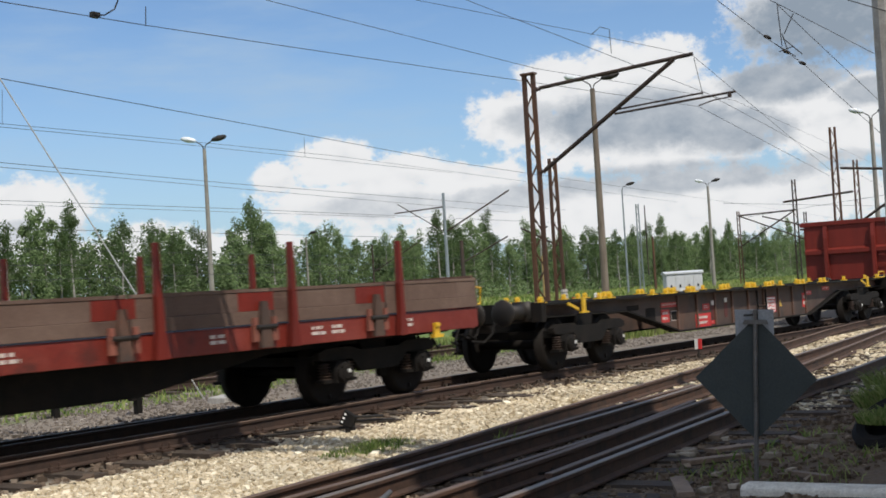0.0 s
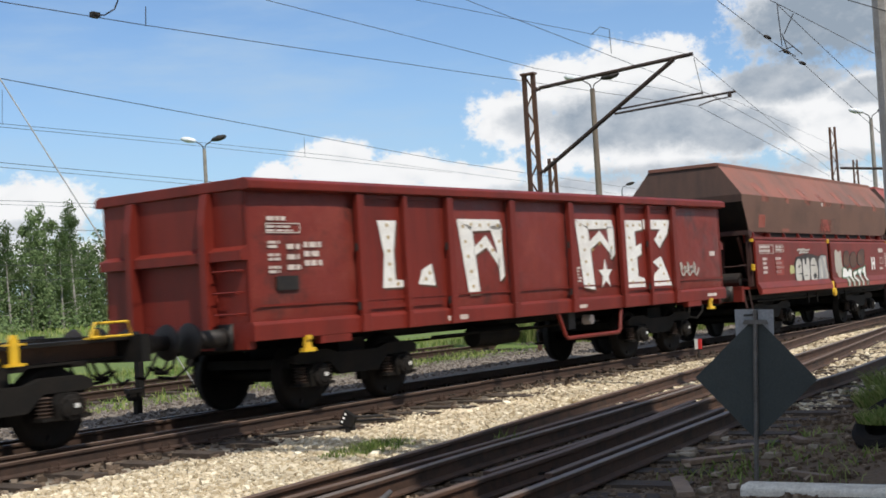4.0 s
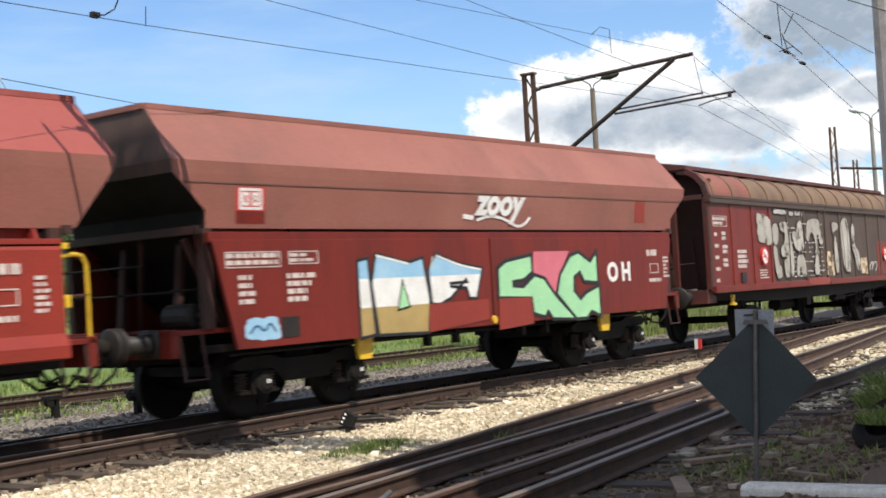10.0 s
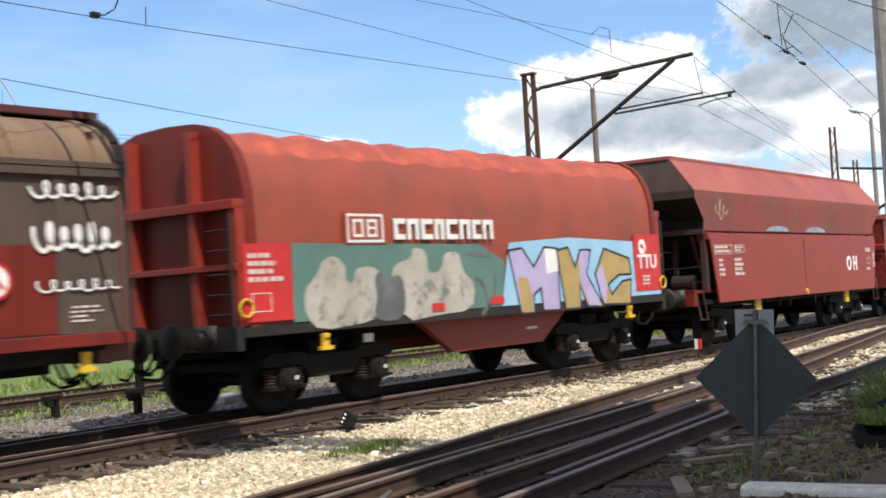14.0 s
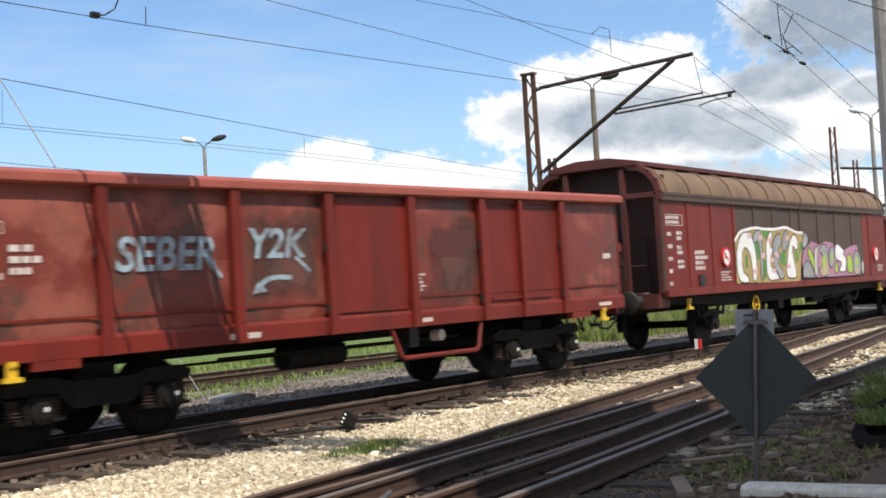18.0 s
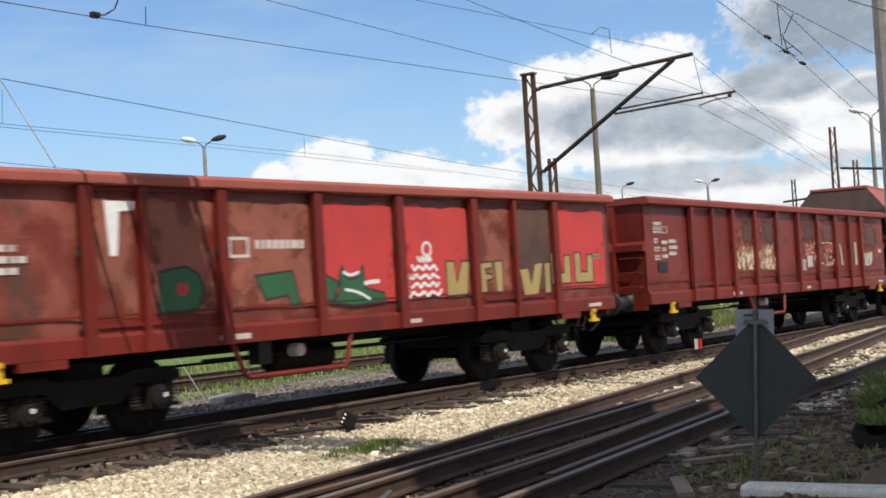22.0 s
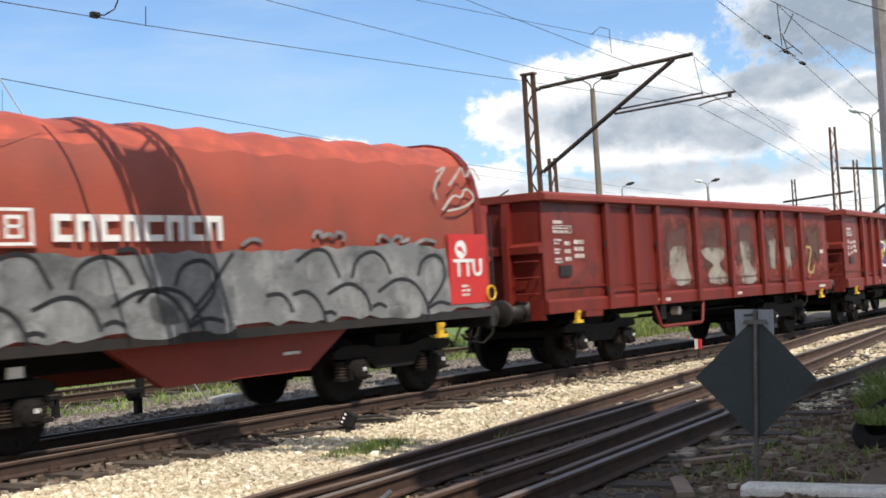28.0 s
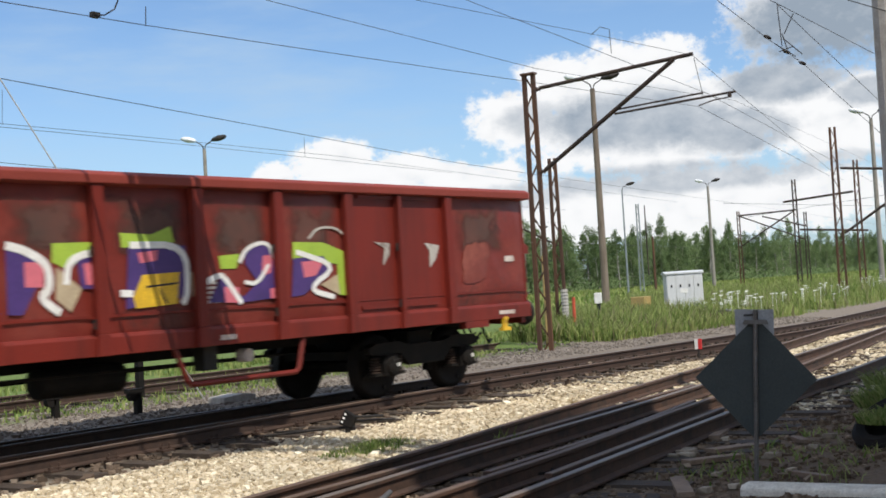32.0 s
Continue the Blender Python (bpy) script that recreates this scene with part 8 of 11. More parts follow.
def van_silver_paint(w, y):
    old = "tall faded silver letter"
    for q in ([(-3.8, 2.51), (-3.61, 2.64), (-3.34, 2.58), (-3.36, 2.26), (-3.5, 2.1), (-3.74, 2.12)], [(-3.81, 2.12), (-3.5, 2.08), (-3.47, 1.71), (-3.24, 1.59), (-3.27, 1.35), (-3.65, 1.33)], [(-3.31, 2.65), (-2.72, 2.68), (-2.67, 2.26), (-2.66, 1.82), (-2.7, 1.35), (-3.04, 1.35), (-3.09, 1.77), (-2.83, 1.81), (-2.97, 1.84), (-3.22, 1.83), (-3.27, 2.05), (-2.97, 2.17), (-2.91, 2.41), (-3.17, 2.41)],
              [(-2.62, 2.57), (-2.44, 2.12), (-2.32, 1.72), (-2.46, 1.36), (-2.62, 1.37)], [(-2.46, 2.44), (-2.05, 2.46), (-1.97, 2.67), (-1.66, 2.74), (-1.58, 2.25), (-1.52, 2.02), (-1.96, 1.94), (-2.29, 2.05)], [(-2.16, 1.87), (-1.6, 1.91), (-1.43, 1.36), (-1.81, 1.34), (-1.92, 1.64), (-2.05, 1.35), (-2.25, 1.36)]):
        spray(w, y, 0.004, M_SILVER_OLD, [soft(q, 1)], old, M_INK_OLD, 0.02)
    spray(w, y, 0.004, M_SILVER_OLD, [soft([(-1.34, 2.49), (-1.28, 2.7), (-0.86, 2.78), (-0.28, 2.78), (-0.24, 2.54), (-0.04, 2.3), (-0.09, 2.12), (-0.37, 2.13), (-0.39, 2.39), (-0.56, 2.35), (-0.5, 1.76), (-0.42, 1.37), (-0.92, 1.37), (-0.65, 2.01), (-0.75, 2.37), (-1.01, 2.44), (-1.15, 2.2), (-1.37, 2.21)])], old, M_INK_OLD, 0.02)
    for q in ([(0.77, 2.73), (1.3, 2.71), (1.3, 2.53), (0.91, 2.45), (0.81, 2.36), (0.75, 2.55)], [(0.86, 2.35), (1.1, 2.35), (1.23, 1.41), (0.84, 1.37)], [(1.48, 2.69), (1.88, 2.88), (2.18, 2.81), (2.26, 2.35), (2.31, 1.39), (1.62, 1.42), (1.49, 2.24)], [(2.43, 2.56), (2.65, 2.76), (2.78, 2.51), (2.7, 2.12), (3.09, 1.95), (3.18, 1.45), (2.89, 1.34), (2.64, 1.85), (2.42, 2.07)]):
        spray(w, y, 0.004, M_SILVER_OLD, [soft(q, 1)], "tall narrow silver letter", M_INK_OLD, 0.03)
    plate(w, "letter_line", ribbon([(1.59, 2.64), (1.69, 2.24), (1.72, 1.44)], 0.03) + ribbon([(2.06, 2.75), (2.1, 2.13), (1.93, 1.46)], 0.03) + ribbon([(1.16, 2.24), (1.35, 1.51)], 0.05) + ribbon([(2.47, 2.07), (2.77, 2.01), (2.96, 1.45)], 0.03), y, M_INK_OLD, "dark inner lines of the letters", 0.008)
    plate(w, "cream_spray", [fray(random.Random(4), [(0.26, 1.97), (0.73, 1.99), (0.75, 1.35), (0.15, 1.36)], 0.08, 0.03)], y, M_FLAKE, "flaking cream spray", 0.003)
    plate(w, "cream_spray", [fray(random.Random(5), [(3.2, 1.73), (3.8, 1.8), (3.8, 1.34), (3.2, 1.32)], 0.08, 0.03)], y, M_FLAKE, "flaking cream spray", 0.003)
    plate(w, "cream_tag", ribbon([(4.03, 1.42), (4.11, 1.59), (4.37, 1.67), (4.33, 1.52), (4.2, 1.41), (4.48, 1.64), (4.79, 1.66), (4.73, 1.48), (4.6, 1.4)], 0.04), y, M_SILVER, "small looped silver tag", 0.004)
    plate(w, "upper_strip", [fray(random.Random(6), [(-3.58, 2.93), (-2.75, 2.93), (-2.75, 2.84), (-3.59, 2.83)], 0.08, 0.02), fray(random.Random(7), [(-2.49, 2.92), (-2.22, 2.92), (-2.23, 2.82), (-2.49, 2.82)], 0.08, 0.02), fray(random.Random(8), [(-2.08, 2.92), (-1.52, 2.92), (-1.53, 2.82), (-2.09, 2.82)], 0.08, 0.02)], y, M_FLAKE_WHITE, "flaking white strip under the eave", 0.003)
    plate(w, "bare_patch", [soft([(-1.51, 1.32), (0.19, 1.32), (0.21, 1.13), (-1.32, 1.14), (-1.52, 1.21)])], y - 0.05, M_RED_FRESH, "red patch on the lower rail", 0.003)


def van_silver(mid, length):
    w = van(mid, length, "brown sliding-wall van with large faded silver letters", [1.25, 2.5, 3.63, 4.83, 6.06, 7.25, 7.75, 8.95, 10.2, 11.5, 12.75, 14.0], (3.66, 14.8))
    H, y = length / 2, -1.426
    rng = random.Random(61)
    van_silver_paint(w, -1.428)
    dash = [rect(x, z, 0.07, 0.018) for z in [1.36 + 0.115 * k for k in range(12)] for x in [-2.75 + 0.105 * k for k in range(26)] if rng.random() < 0.42]
    plate(w, "dashes", dash, y, M_WHITE, "rows of short white dashes between the letters", 0.003)
    plate(w, "red_corner", [rect(4.95, 1.28, 1.5, 0.95)], -1.401, M_RED, "red panel under the disc", 0.008)
    blotch(w, 320, -4.75, 2.1, 1.0, 0.72, y, M_SILVER_OLD, "worn silver spray on the wall")
    for z, h, t in ((2.72, 0.2, 0.032), (2.14, 0.34, 0.05), (1.72, 0.14, 0.022)):
        pts = [(6.22 + 0.0265 * u + 0.075 * math.cos(0.9 * u + z), z + h / 2 + h * (0.40 + 0.1 * math.sin(u * 0.31)) * math.sin(0.9 * u + z)) for u in range(40)]
        plate(w, "white_tag", ribbon(pts, t), y, M_WHITE, "small white sprayed tag", 0.004)
    roof = Shape()
    n, a, b = 8, -H + 0.02, -H + 2.5
    arc = [(-(0.80 + 0.607 * math.cos(math.pi / 2 * k / n) ** 0.9), 3.124 + 0.558 * math.sin(math.pi / 2 * k / n) ** 1.1) for k in range(n + 1)]
    for k in range(n):
        roof.add([(a, *arc[k]), (b, *arc[k]), (b, *arc[k + 1]), (a, *arc[k + 1])], [(0, 1, 2, 3)])
    part("roof_patch", roof, M_RED_BROWN, w, "reddish repainted end of the roof shoulder", smooth=True)
    return w


def van_green_paint(w, y):
    plate(w, "graffiti_ground", [[(-3.94, 2.23), (-3.62, 2.41), (-3.27, 2.45), (-2.66, 2.5), (-0.71, 2.53), (0.42, 2.4), (0.02, 1.25), (-3.37, 1.29), (-3.99, 1.29)]], y, M_SAND, "golden sprayed ground", 0.002)
    for q in ([(-2.35, 2.45), (-1.87, 2.45), (-1.92, 2.27), (-2.34, 2.27)], [(-2.83, 2.13), (-2.66, 2.23), (-2.52, 2.06), (-2.54, 1.8), (-2.78, 1.79)], [(-2.35, 1.78), (-2.16, 1.81), (-2.2, 1.36), (-2.39, 1.35)], [(-1.24, 1.92), (-0.83, 2), (-0.92, 1.61), (-1.28, 1.7)], [(-0.26, 1.99), (-0.03, 1.94), (0.02, 1.76), (-0.2, 1.71)], [(0.12, 2.19), (0.43, 2.17), (0.04, 1.83)], [(-0.63, 1.56), (-0.43, 1.59), (-0.47, 1.33), (-0.68, 1.32)], [(-3.43, 1.88), (-3.26, 1.92), (-3.27, 1.64), (-3.43, 1.57)], [(-3.03, 2.43), (-2.85, 2.43), (-2.93, 2.29), (-3.01, 2.33)]):
        plate(w, "green_patch", [q], y, M_LEAFPAINT, "leaf green sprayed patch", 0.004)
    for q, m in (([(-3.96, 1.66), (-3.87, 2.08), (-3.56, 2.37), (-3.27, 2.41), (-3.01, 2.36), (-2.81, 2.09), (-2.75, 1.62), (-2.82, 1.34), (-3.01, 1.3), (-3.05, 1.55), (-3.08, 1.87), (-3.3, 2.07), (-3.53, 2.04), (-3.64, 1.77), (-3.58, 1.5), (-3.35, 1.45), (-3.25, 1.29), (-3.82, 1.3)], M_WHITE), ([(-2.92, 2.25), (-2.7, 2.45), (-2.45, 2.45), (-2.37, 2.27), (-2.34, 1.9), (-2.42, 1.33), (-2.55, 1.32), (-2.52, 2.02), (-2.63, 2.22), (-2.79, 2.16), (-2.88, 2.14)], M_GREY),
                 ([(-2.12, 2.22), (-1.9, 2.37), (-1.8, 2.43), (-1.71, 2.41), (-1.72, 2.26), (-1.89, 2.16), (-1.84, 2.06), (-1.66, 2.01), (-1.88, 1.85), (-1.93, 1.72), (-1.84, 1.59), (-1.59, 1.54), (-1.38, 1.41), (-1.43, 1.31), (-2.2, 1.32)], M_WHITE), ([(-1.67, 2.24), (-1.17, 2.44), (-1.11, 2.13), (-1.4, 2.01), (-1.21, 1.85), (-1.47, 1.7), (-1.17, 1.57), (-1.04, 1.35), (-1.38, 1.32), (-1.66, 1.59), (-1.72, 1.89)], M_GREY),
                 ([(-1.09, 2.05), (-0.99, 2.35), (-0.79, 2.48), (-0.65, 2.42), (-0.63, 2.17), (-0.87, 1.98), (-1.03, 1.96)], M_GREY), ([(-0.94, 1.35), (-0.79, 1.78), (-0.6, 2.17), (-0.28, 2.39), (-0.03, 2.3), (-0, 2.01), (-0.17, 1.99), (-0.37, 2.13), (-0.41, 1.86), (-0.22, 1.54), (-0.23, 1.32)], M_WHITE), ([(0.29, 2.1), (0.45, 2.35), (0.54, 2.46), (0.82, 2.26), (0.52, 2.02)], M_GREY)):
        spray(w, y, 0.006, m, [soft(q)], "white and grey sprayed letter", M_INK, 0.026)
    plate(w, "pink_splash", [rag(random.Random(k), x, z, 0.26, 0.12) for k, (x, z) in enumerate([(-3.23, 2.27), (-2.56, 2.23), (-2.48, 1.82), (-2.03, 2.18), (-1.94, 1.72), (-1.63, 1.84), (-0.82, 2.22), (-0.85, 1.56), (-1.86, 1.47), (-3, 1.47)])], y, M_PINK_PALE, "pale pink splash on the letters", 0.009)
    plate(w, "white_outline", ribbon([(-3.97, 2.2), (-3.64, 2.41), (-3.27, 2.45), (-2.72, 2.51), (-2.16, 2.47), (-1.36, 2.48), (-0.75, 2.55), (-0.13, 2.42), (0.42, 2.41)], 0.06), y, M_WHITE, "white sprayed outline", 0.010)
    plate(w, "pink_ground", [[(0.41, 1.98), (1.05, 2.21), (1.55, 2.11), (2.1, 2.21), (2.65, 2.17), (2.91, 1.95), (3.61, 1.99), (4.24, 2.1), (4.68, 2.11), (4.91, 1.81), (4.92, 1.31), (0.3, 1.31), (0.25, 1.71)]], y, M_MAUVE, "mauve sprayed ground", 0.002)
    for q, m in (([(0.23, 1.44), (0.38, 1.66), (0.55, 1.76), (0.82, 1.67), (1.05, 1.41), (1.03, 1.31), (0.26, 1.32)], M_GREY), ([(0.63, 1.95), (0.83, 2.09), (1.13, 1.78), (1.13, 1.4), (0.91, 1.66)], M_LIME), ([(1.12, 2.04), (1.52, 2.1), (1.34, 1.78), (1.31, 1.34), (1.12, 1.33)], M_SILVER), ([(1.53, 1.94), (1.73, 2.12), (2.09, 2.14), (2.22, 1.96), (2.24, 1.36), (1.64, 1.31), (1.4, 1.49), (1.63, 1.55), (1.87, 1.77), (1.81, 1.87)], M_GREY),
                 ([(2.3, 1.95), (2.55, 2.1), (2.74, 2), (2.64, 1.6), (2.38, 1.52), (2.24, 1.66)], M_GREY), ([(2.76, 1.87), (2.9, 2.2), (3.66, 1.94), (3.39, 1.88), (3.7, 1.78), (3.6, 1.41), (2.94, 1.42), (3.37, 1.67), (2.88, 1.73)], M_WHITE), ([(2.65, 1.39), (2.76, 1.65), (2.96, 1.72), (2.94, 1.4)], M_LIME), ([(3.69, 1.41), (3.79, 1.83), (4.01, 1.9), (4.25, 1.66), (4.17, 1.34)], M_LIME), ([(4.3, 1.74), (4.55, 1.98), (4.77, 1.97), (4.97, 1.7), (4.92, 1.32), (4.3, 1.31)], M_GREY), ([(5.01, 1.7), (5.2, 1.69), (5.19, 1.33), (5.01, 1.33)], M_SILVER)):
        spray(w, y, 0.006, m, [soft(q)], "grey, white or lime sprayed letter", M_INK, 0.028)
    plate(w, "cream_lower_half", [[(1.51, 1.73), (2.21, 1.72), (2.24, 1.36), (1.64, 1.31), (1.45, 1.48), (1.66, 1.55)], [(4.44, 1.52), (4.76, 1.52), (4.77, 1.35), (4.44, 1.35)]], y, M_CREAM, "cream lower half of the letter", 0.0075)
    plate(w, "letter_hole", [soft([(1.8, 1.82), (1.96, 1.91), (2.03, 1.76), (1.85, 1.5), (1.71, 1.46)]), soft([(2.45, 1.9), (2.57, 1.93), (2.56, 1.7), (2.44, 1.66)]), soft([(4.46, 1.71), (4.64, 1.81), (4.73, 1.68), (4.66, 1.57), (4.47, 1.56)])], y, M_LIME, "lime opening of the letter", 0.011)


def van_green(mid, length):
    w = van(mid, length, "brown sliding-wall van with white, green and pink graffiti", [1.25, 2.45, 3.65, 4.85, 6.05, 7.25, 7.9, 9.2, 10.55, 11.95, 13.5], (3.75, 12.9), -2.63)
    van_green_paint(w, -1.428)
    return w


# ---------------------------------------------------------------- tarpaulin coil wagon
def coil_profile(n=14, grow=0.0):
    pts = [(-1.40 - grow, 1.18), (-1.41 - grow, 2.2)]
    for i in range(n + 1):
        t = math.pi * i / n
        pts.append((-(1.41 + grow) * math.copysign(abs(math.cos(t)) ** 0.62, math.cos(t)), 2.42 + (1.40 + grow) * math.sin(t) ** 0.72))
    pts += [(1.41 + grow, 2.2), (1.40 + grow, 1.18)]
    return pts


def coil_wagon(mid, length, label):
    wg = holder("tarpaulin_wagon", label=label, category="freight wagon", group="coil wagons of the train")
    H = length / 2
    # the hood sags a little between its hoops
    hoops = 11
    pro = coil_profile()
    n = len(pro)
    s = Shape()
    rows = hoops * 4
    rng = random.Random(int(mid))
    for k in range(rows + 1):
        x = -H + 0.35 + (length - 0.7) * k / rows
        sag = 0.022 * (0.5 - 0.5 * math.cos(2 * math.pi * k / 4))
        for j, (y, z) in enumerate(pro):
            f = 1 - sag * (1.0 if z > 1.4 else 0.3)
            dz = 0.02 * noise.noise(Vector((x * 1.3, y * 2, z * 2 + mid)))
            s.v.append((x, y * f, 1.18 + (z - 1.18) * f + (dz if z > 2 else 0)))
    # faces of the top band, which takes the brighter patchy colour
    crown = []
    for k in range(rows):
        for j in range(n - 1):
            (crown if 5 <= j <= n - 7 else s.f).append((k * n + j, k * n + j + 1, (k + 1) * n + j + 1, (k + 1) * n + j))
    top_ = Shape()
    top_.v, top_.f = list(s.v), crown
    for sh, mt, nm, lb in ((s, M_TARP, "tarpaulin_hood", "rust red tarpaulin hood stretched over hoops"), (top_, M_TARP_TOP, "tarpaulin_crown", "brighter patchy crown of the tarpaulin")):
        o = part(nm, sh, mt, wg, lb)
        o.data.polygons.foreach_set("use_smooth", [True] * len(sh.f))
    for sg in (-1, 1):
        x = sg * (H - 0.22)
        e = Shape()
        pr = coil_profile(14, 0.03)
        e.prism(pr[::-1], min(x, x - sg * 0.16), max(x, x - sg * 0.16))
        part("end_wall", e, M_RED, wg, "red steel end wall")
        f = Shape()
        for y in (-1.36, -0.6, 0.6, 1.36):
            f.box(min(x, x + sg * 0.16), max(x, x + sg * 0.16), y - 0.06, y + 0.06, 1.2, 2.7 if abs(y) > 1 else 3.7)
        f.box(min(x, x + sg * 0.2), max(x, x + sg * 0.2), -1.42, 1.42, 2.66, 2.78)
        f.box(min(x, x + sg * 0.2), max(x, x + sg * 0.2), -1.42, 1.42, 1.9, 1.98)
        part("end_frame", f, M_RED_FRESH, wg, bevel=0.01)
        l = Shape()
        for z in (1.35, 1.6, 1.85, 2.15, 2.4):
            l.path([(x + sg * 0.2, -1.32, z), (x + sg * 0.24, -1.32, z), (x + sg * 0.24, -0.95, z), (x + sg * 0.2, -0.95, z)], 0.014)
        l.path([(x + sg * 0.26, -1.40, 1.2), (x + sg * 0.26, -1.40, 2.6)], 0.02)
        part("ladder", l, M_DARK, wg)
        q = Shape()
        for k in range(14):
            a, b = 2 * math.pi * k / 14, 2 * math.pi * (k + 1) / 14
            q.rod((x + sg * 0.1 + 0.11 * math.cos(a), -1.47, 1.42 + 0.11 * math.sin(a)), (x + sg * 0.1 + 0.11 * math.cos(b), -1.47, 1.42 + 0.11 * math.sin(b)), 0.017, 5)
        part("release_handle", q, M_YELLOW, wg, "yellow ring handle")
    for sg in (-1, 1):
        part("sole_bar", Shape().box(-H + 0.1, H - 0.1, sg * 1.40 - 0.03, sg * 1.40 + 0.03, 1.06, 1.18), M_DARK, wg)
        part("headstock", Shape().box(min(sg * (H - 0.1), sg * (H + 0.02)), max(sg * (H - 0.1), sg * (H + 0.02)), -1.42, 1.42, 0.9, 1.2), M_DARK, wg)
    part("floor", Shape().box(-H + 0.1, H - 0.1, -1.3, 1.3, 1.08, 1.16), M_DARK, wg)
    b = Shape()
    for sg in (-1, 1):
        b.prism([(-1.6, 1.06), (-0.8, 0.55), (1.7, 0.55), (2.5, 1.06)][::-1], sg * 1.05 - 0.06, sg * 1.05 + 0.06, "y")
    part("belly_girder", b, M_RED_FRESH, wg, "red trough girder under the floor")
    fr = Shape().box(-H + 0.1, H - 0.1, -0.35, 0.35, 0.8, 1.08)
    part("underframe", fr, M_BLACK, wg)
    mk = plate(wg, "white_mark", [rect(-2.9, 0.84, 0.2, 0.12), rect(1.2, 0.78, 0.3, 0.04)], -1.12, M_WHITE, "", 0.02)
    add_marker(wg, -H + 1.55, -1.42, 0.95)
    add_marker(wg, H - 1.4, -1.42, 0.95)
    for x in (-H + 2.05, H - 2.05):
        add_bogie(wg, x, mid)
    add_ends(wg, -H, H)
    rng = random.Random(int(mid) + 5)
    y = -1.425
    logo(wg, -3.52, 2.2, 0.86, 0.44, y, M_TARP, 0.02)
    # plain blocks stand for the owner's name
    x = -2.46
    for k, wd in enumerate((0.24, 0.26, 0.26, 0.22, 0.28, 0.26, 0.22, 0.26)):
        pl = [rect(x, 2.26, 0.075, 0.30), rect(x + 0.075, 2.485, wd - 0.075, 0.075), rect(x + 0.075, 2.26, wd - 0.075, 0.075) if k % 2 == 0 else rect(x + wd - 0.075, 2.26, 0.075, 0.225)]
        plate(wg, "name_block", pl, y, M_WHITE, "white block of the owner's name", 0.022)
        x += wd + 0.06
    plate(wg, "red_panel", [rect(-H + 0.12, 1.24, 0.85, 0.98)], y, M_LABEL_RED, "signal red data panel", 0.02)
    plate(wg, "data_lettering", bars(rng, -H + 0.2, 1.72, 0.66, 0.4, 4, 0.4) + frame_polys(-H + 0.24, 1.36, 0.34, 0.24, 0.014), y, M_PALE, "rows of small pale lettering", 0.026)
    plate(wg, "red_panel", [rect(H - 1.12, 1.28, 0.95, 1.05)], y, M_LABEL_RED, "signal red data panel", 0.02)
    plate(wg, "warning_disc", [disc(H - 0.82, 2.1, 0.14)], y, M_WHITE, "round white warning disc", 0.026)
    plate(wg, "disc_mark", [soft(rect(H - 0.90, 2.08, 0.09, 0.07), 1), [(H - 0.83, 2.1), (H - 0.76, 2.02), (H - 0.74, 2.05), (H - 0.81, 2.13)]], y, M_LABEL_RED, "red symbol on the disc", 0.03)
    lettering(wg, "TTU", H - 1.02, 1.7, 0.36, y - 0.024, M_WHITE, "white capital letters TTU", 0.01, 1.05)
    plate(wg, "data_lettering", bars(rng, H - 0.85, 1.38, 0.3, 0.2, 3, 0.4), y, M_PALE, "", 0.026)
    return wg


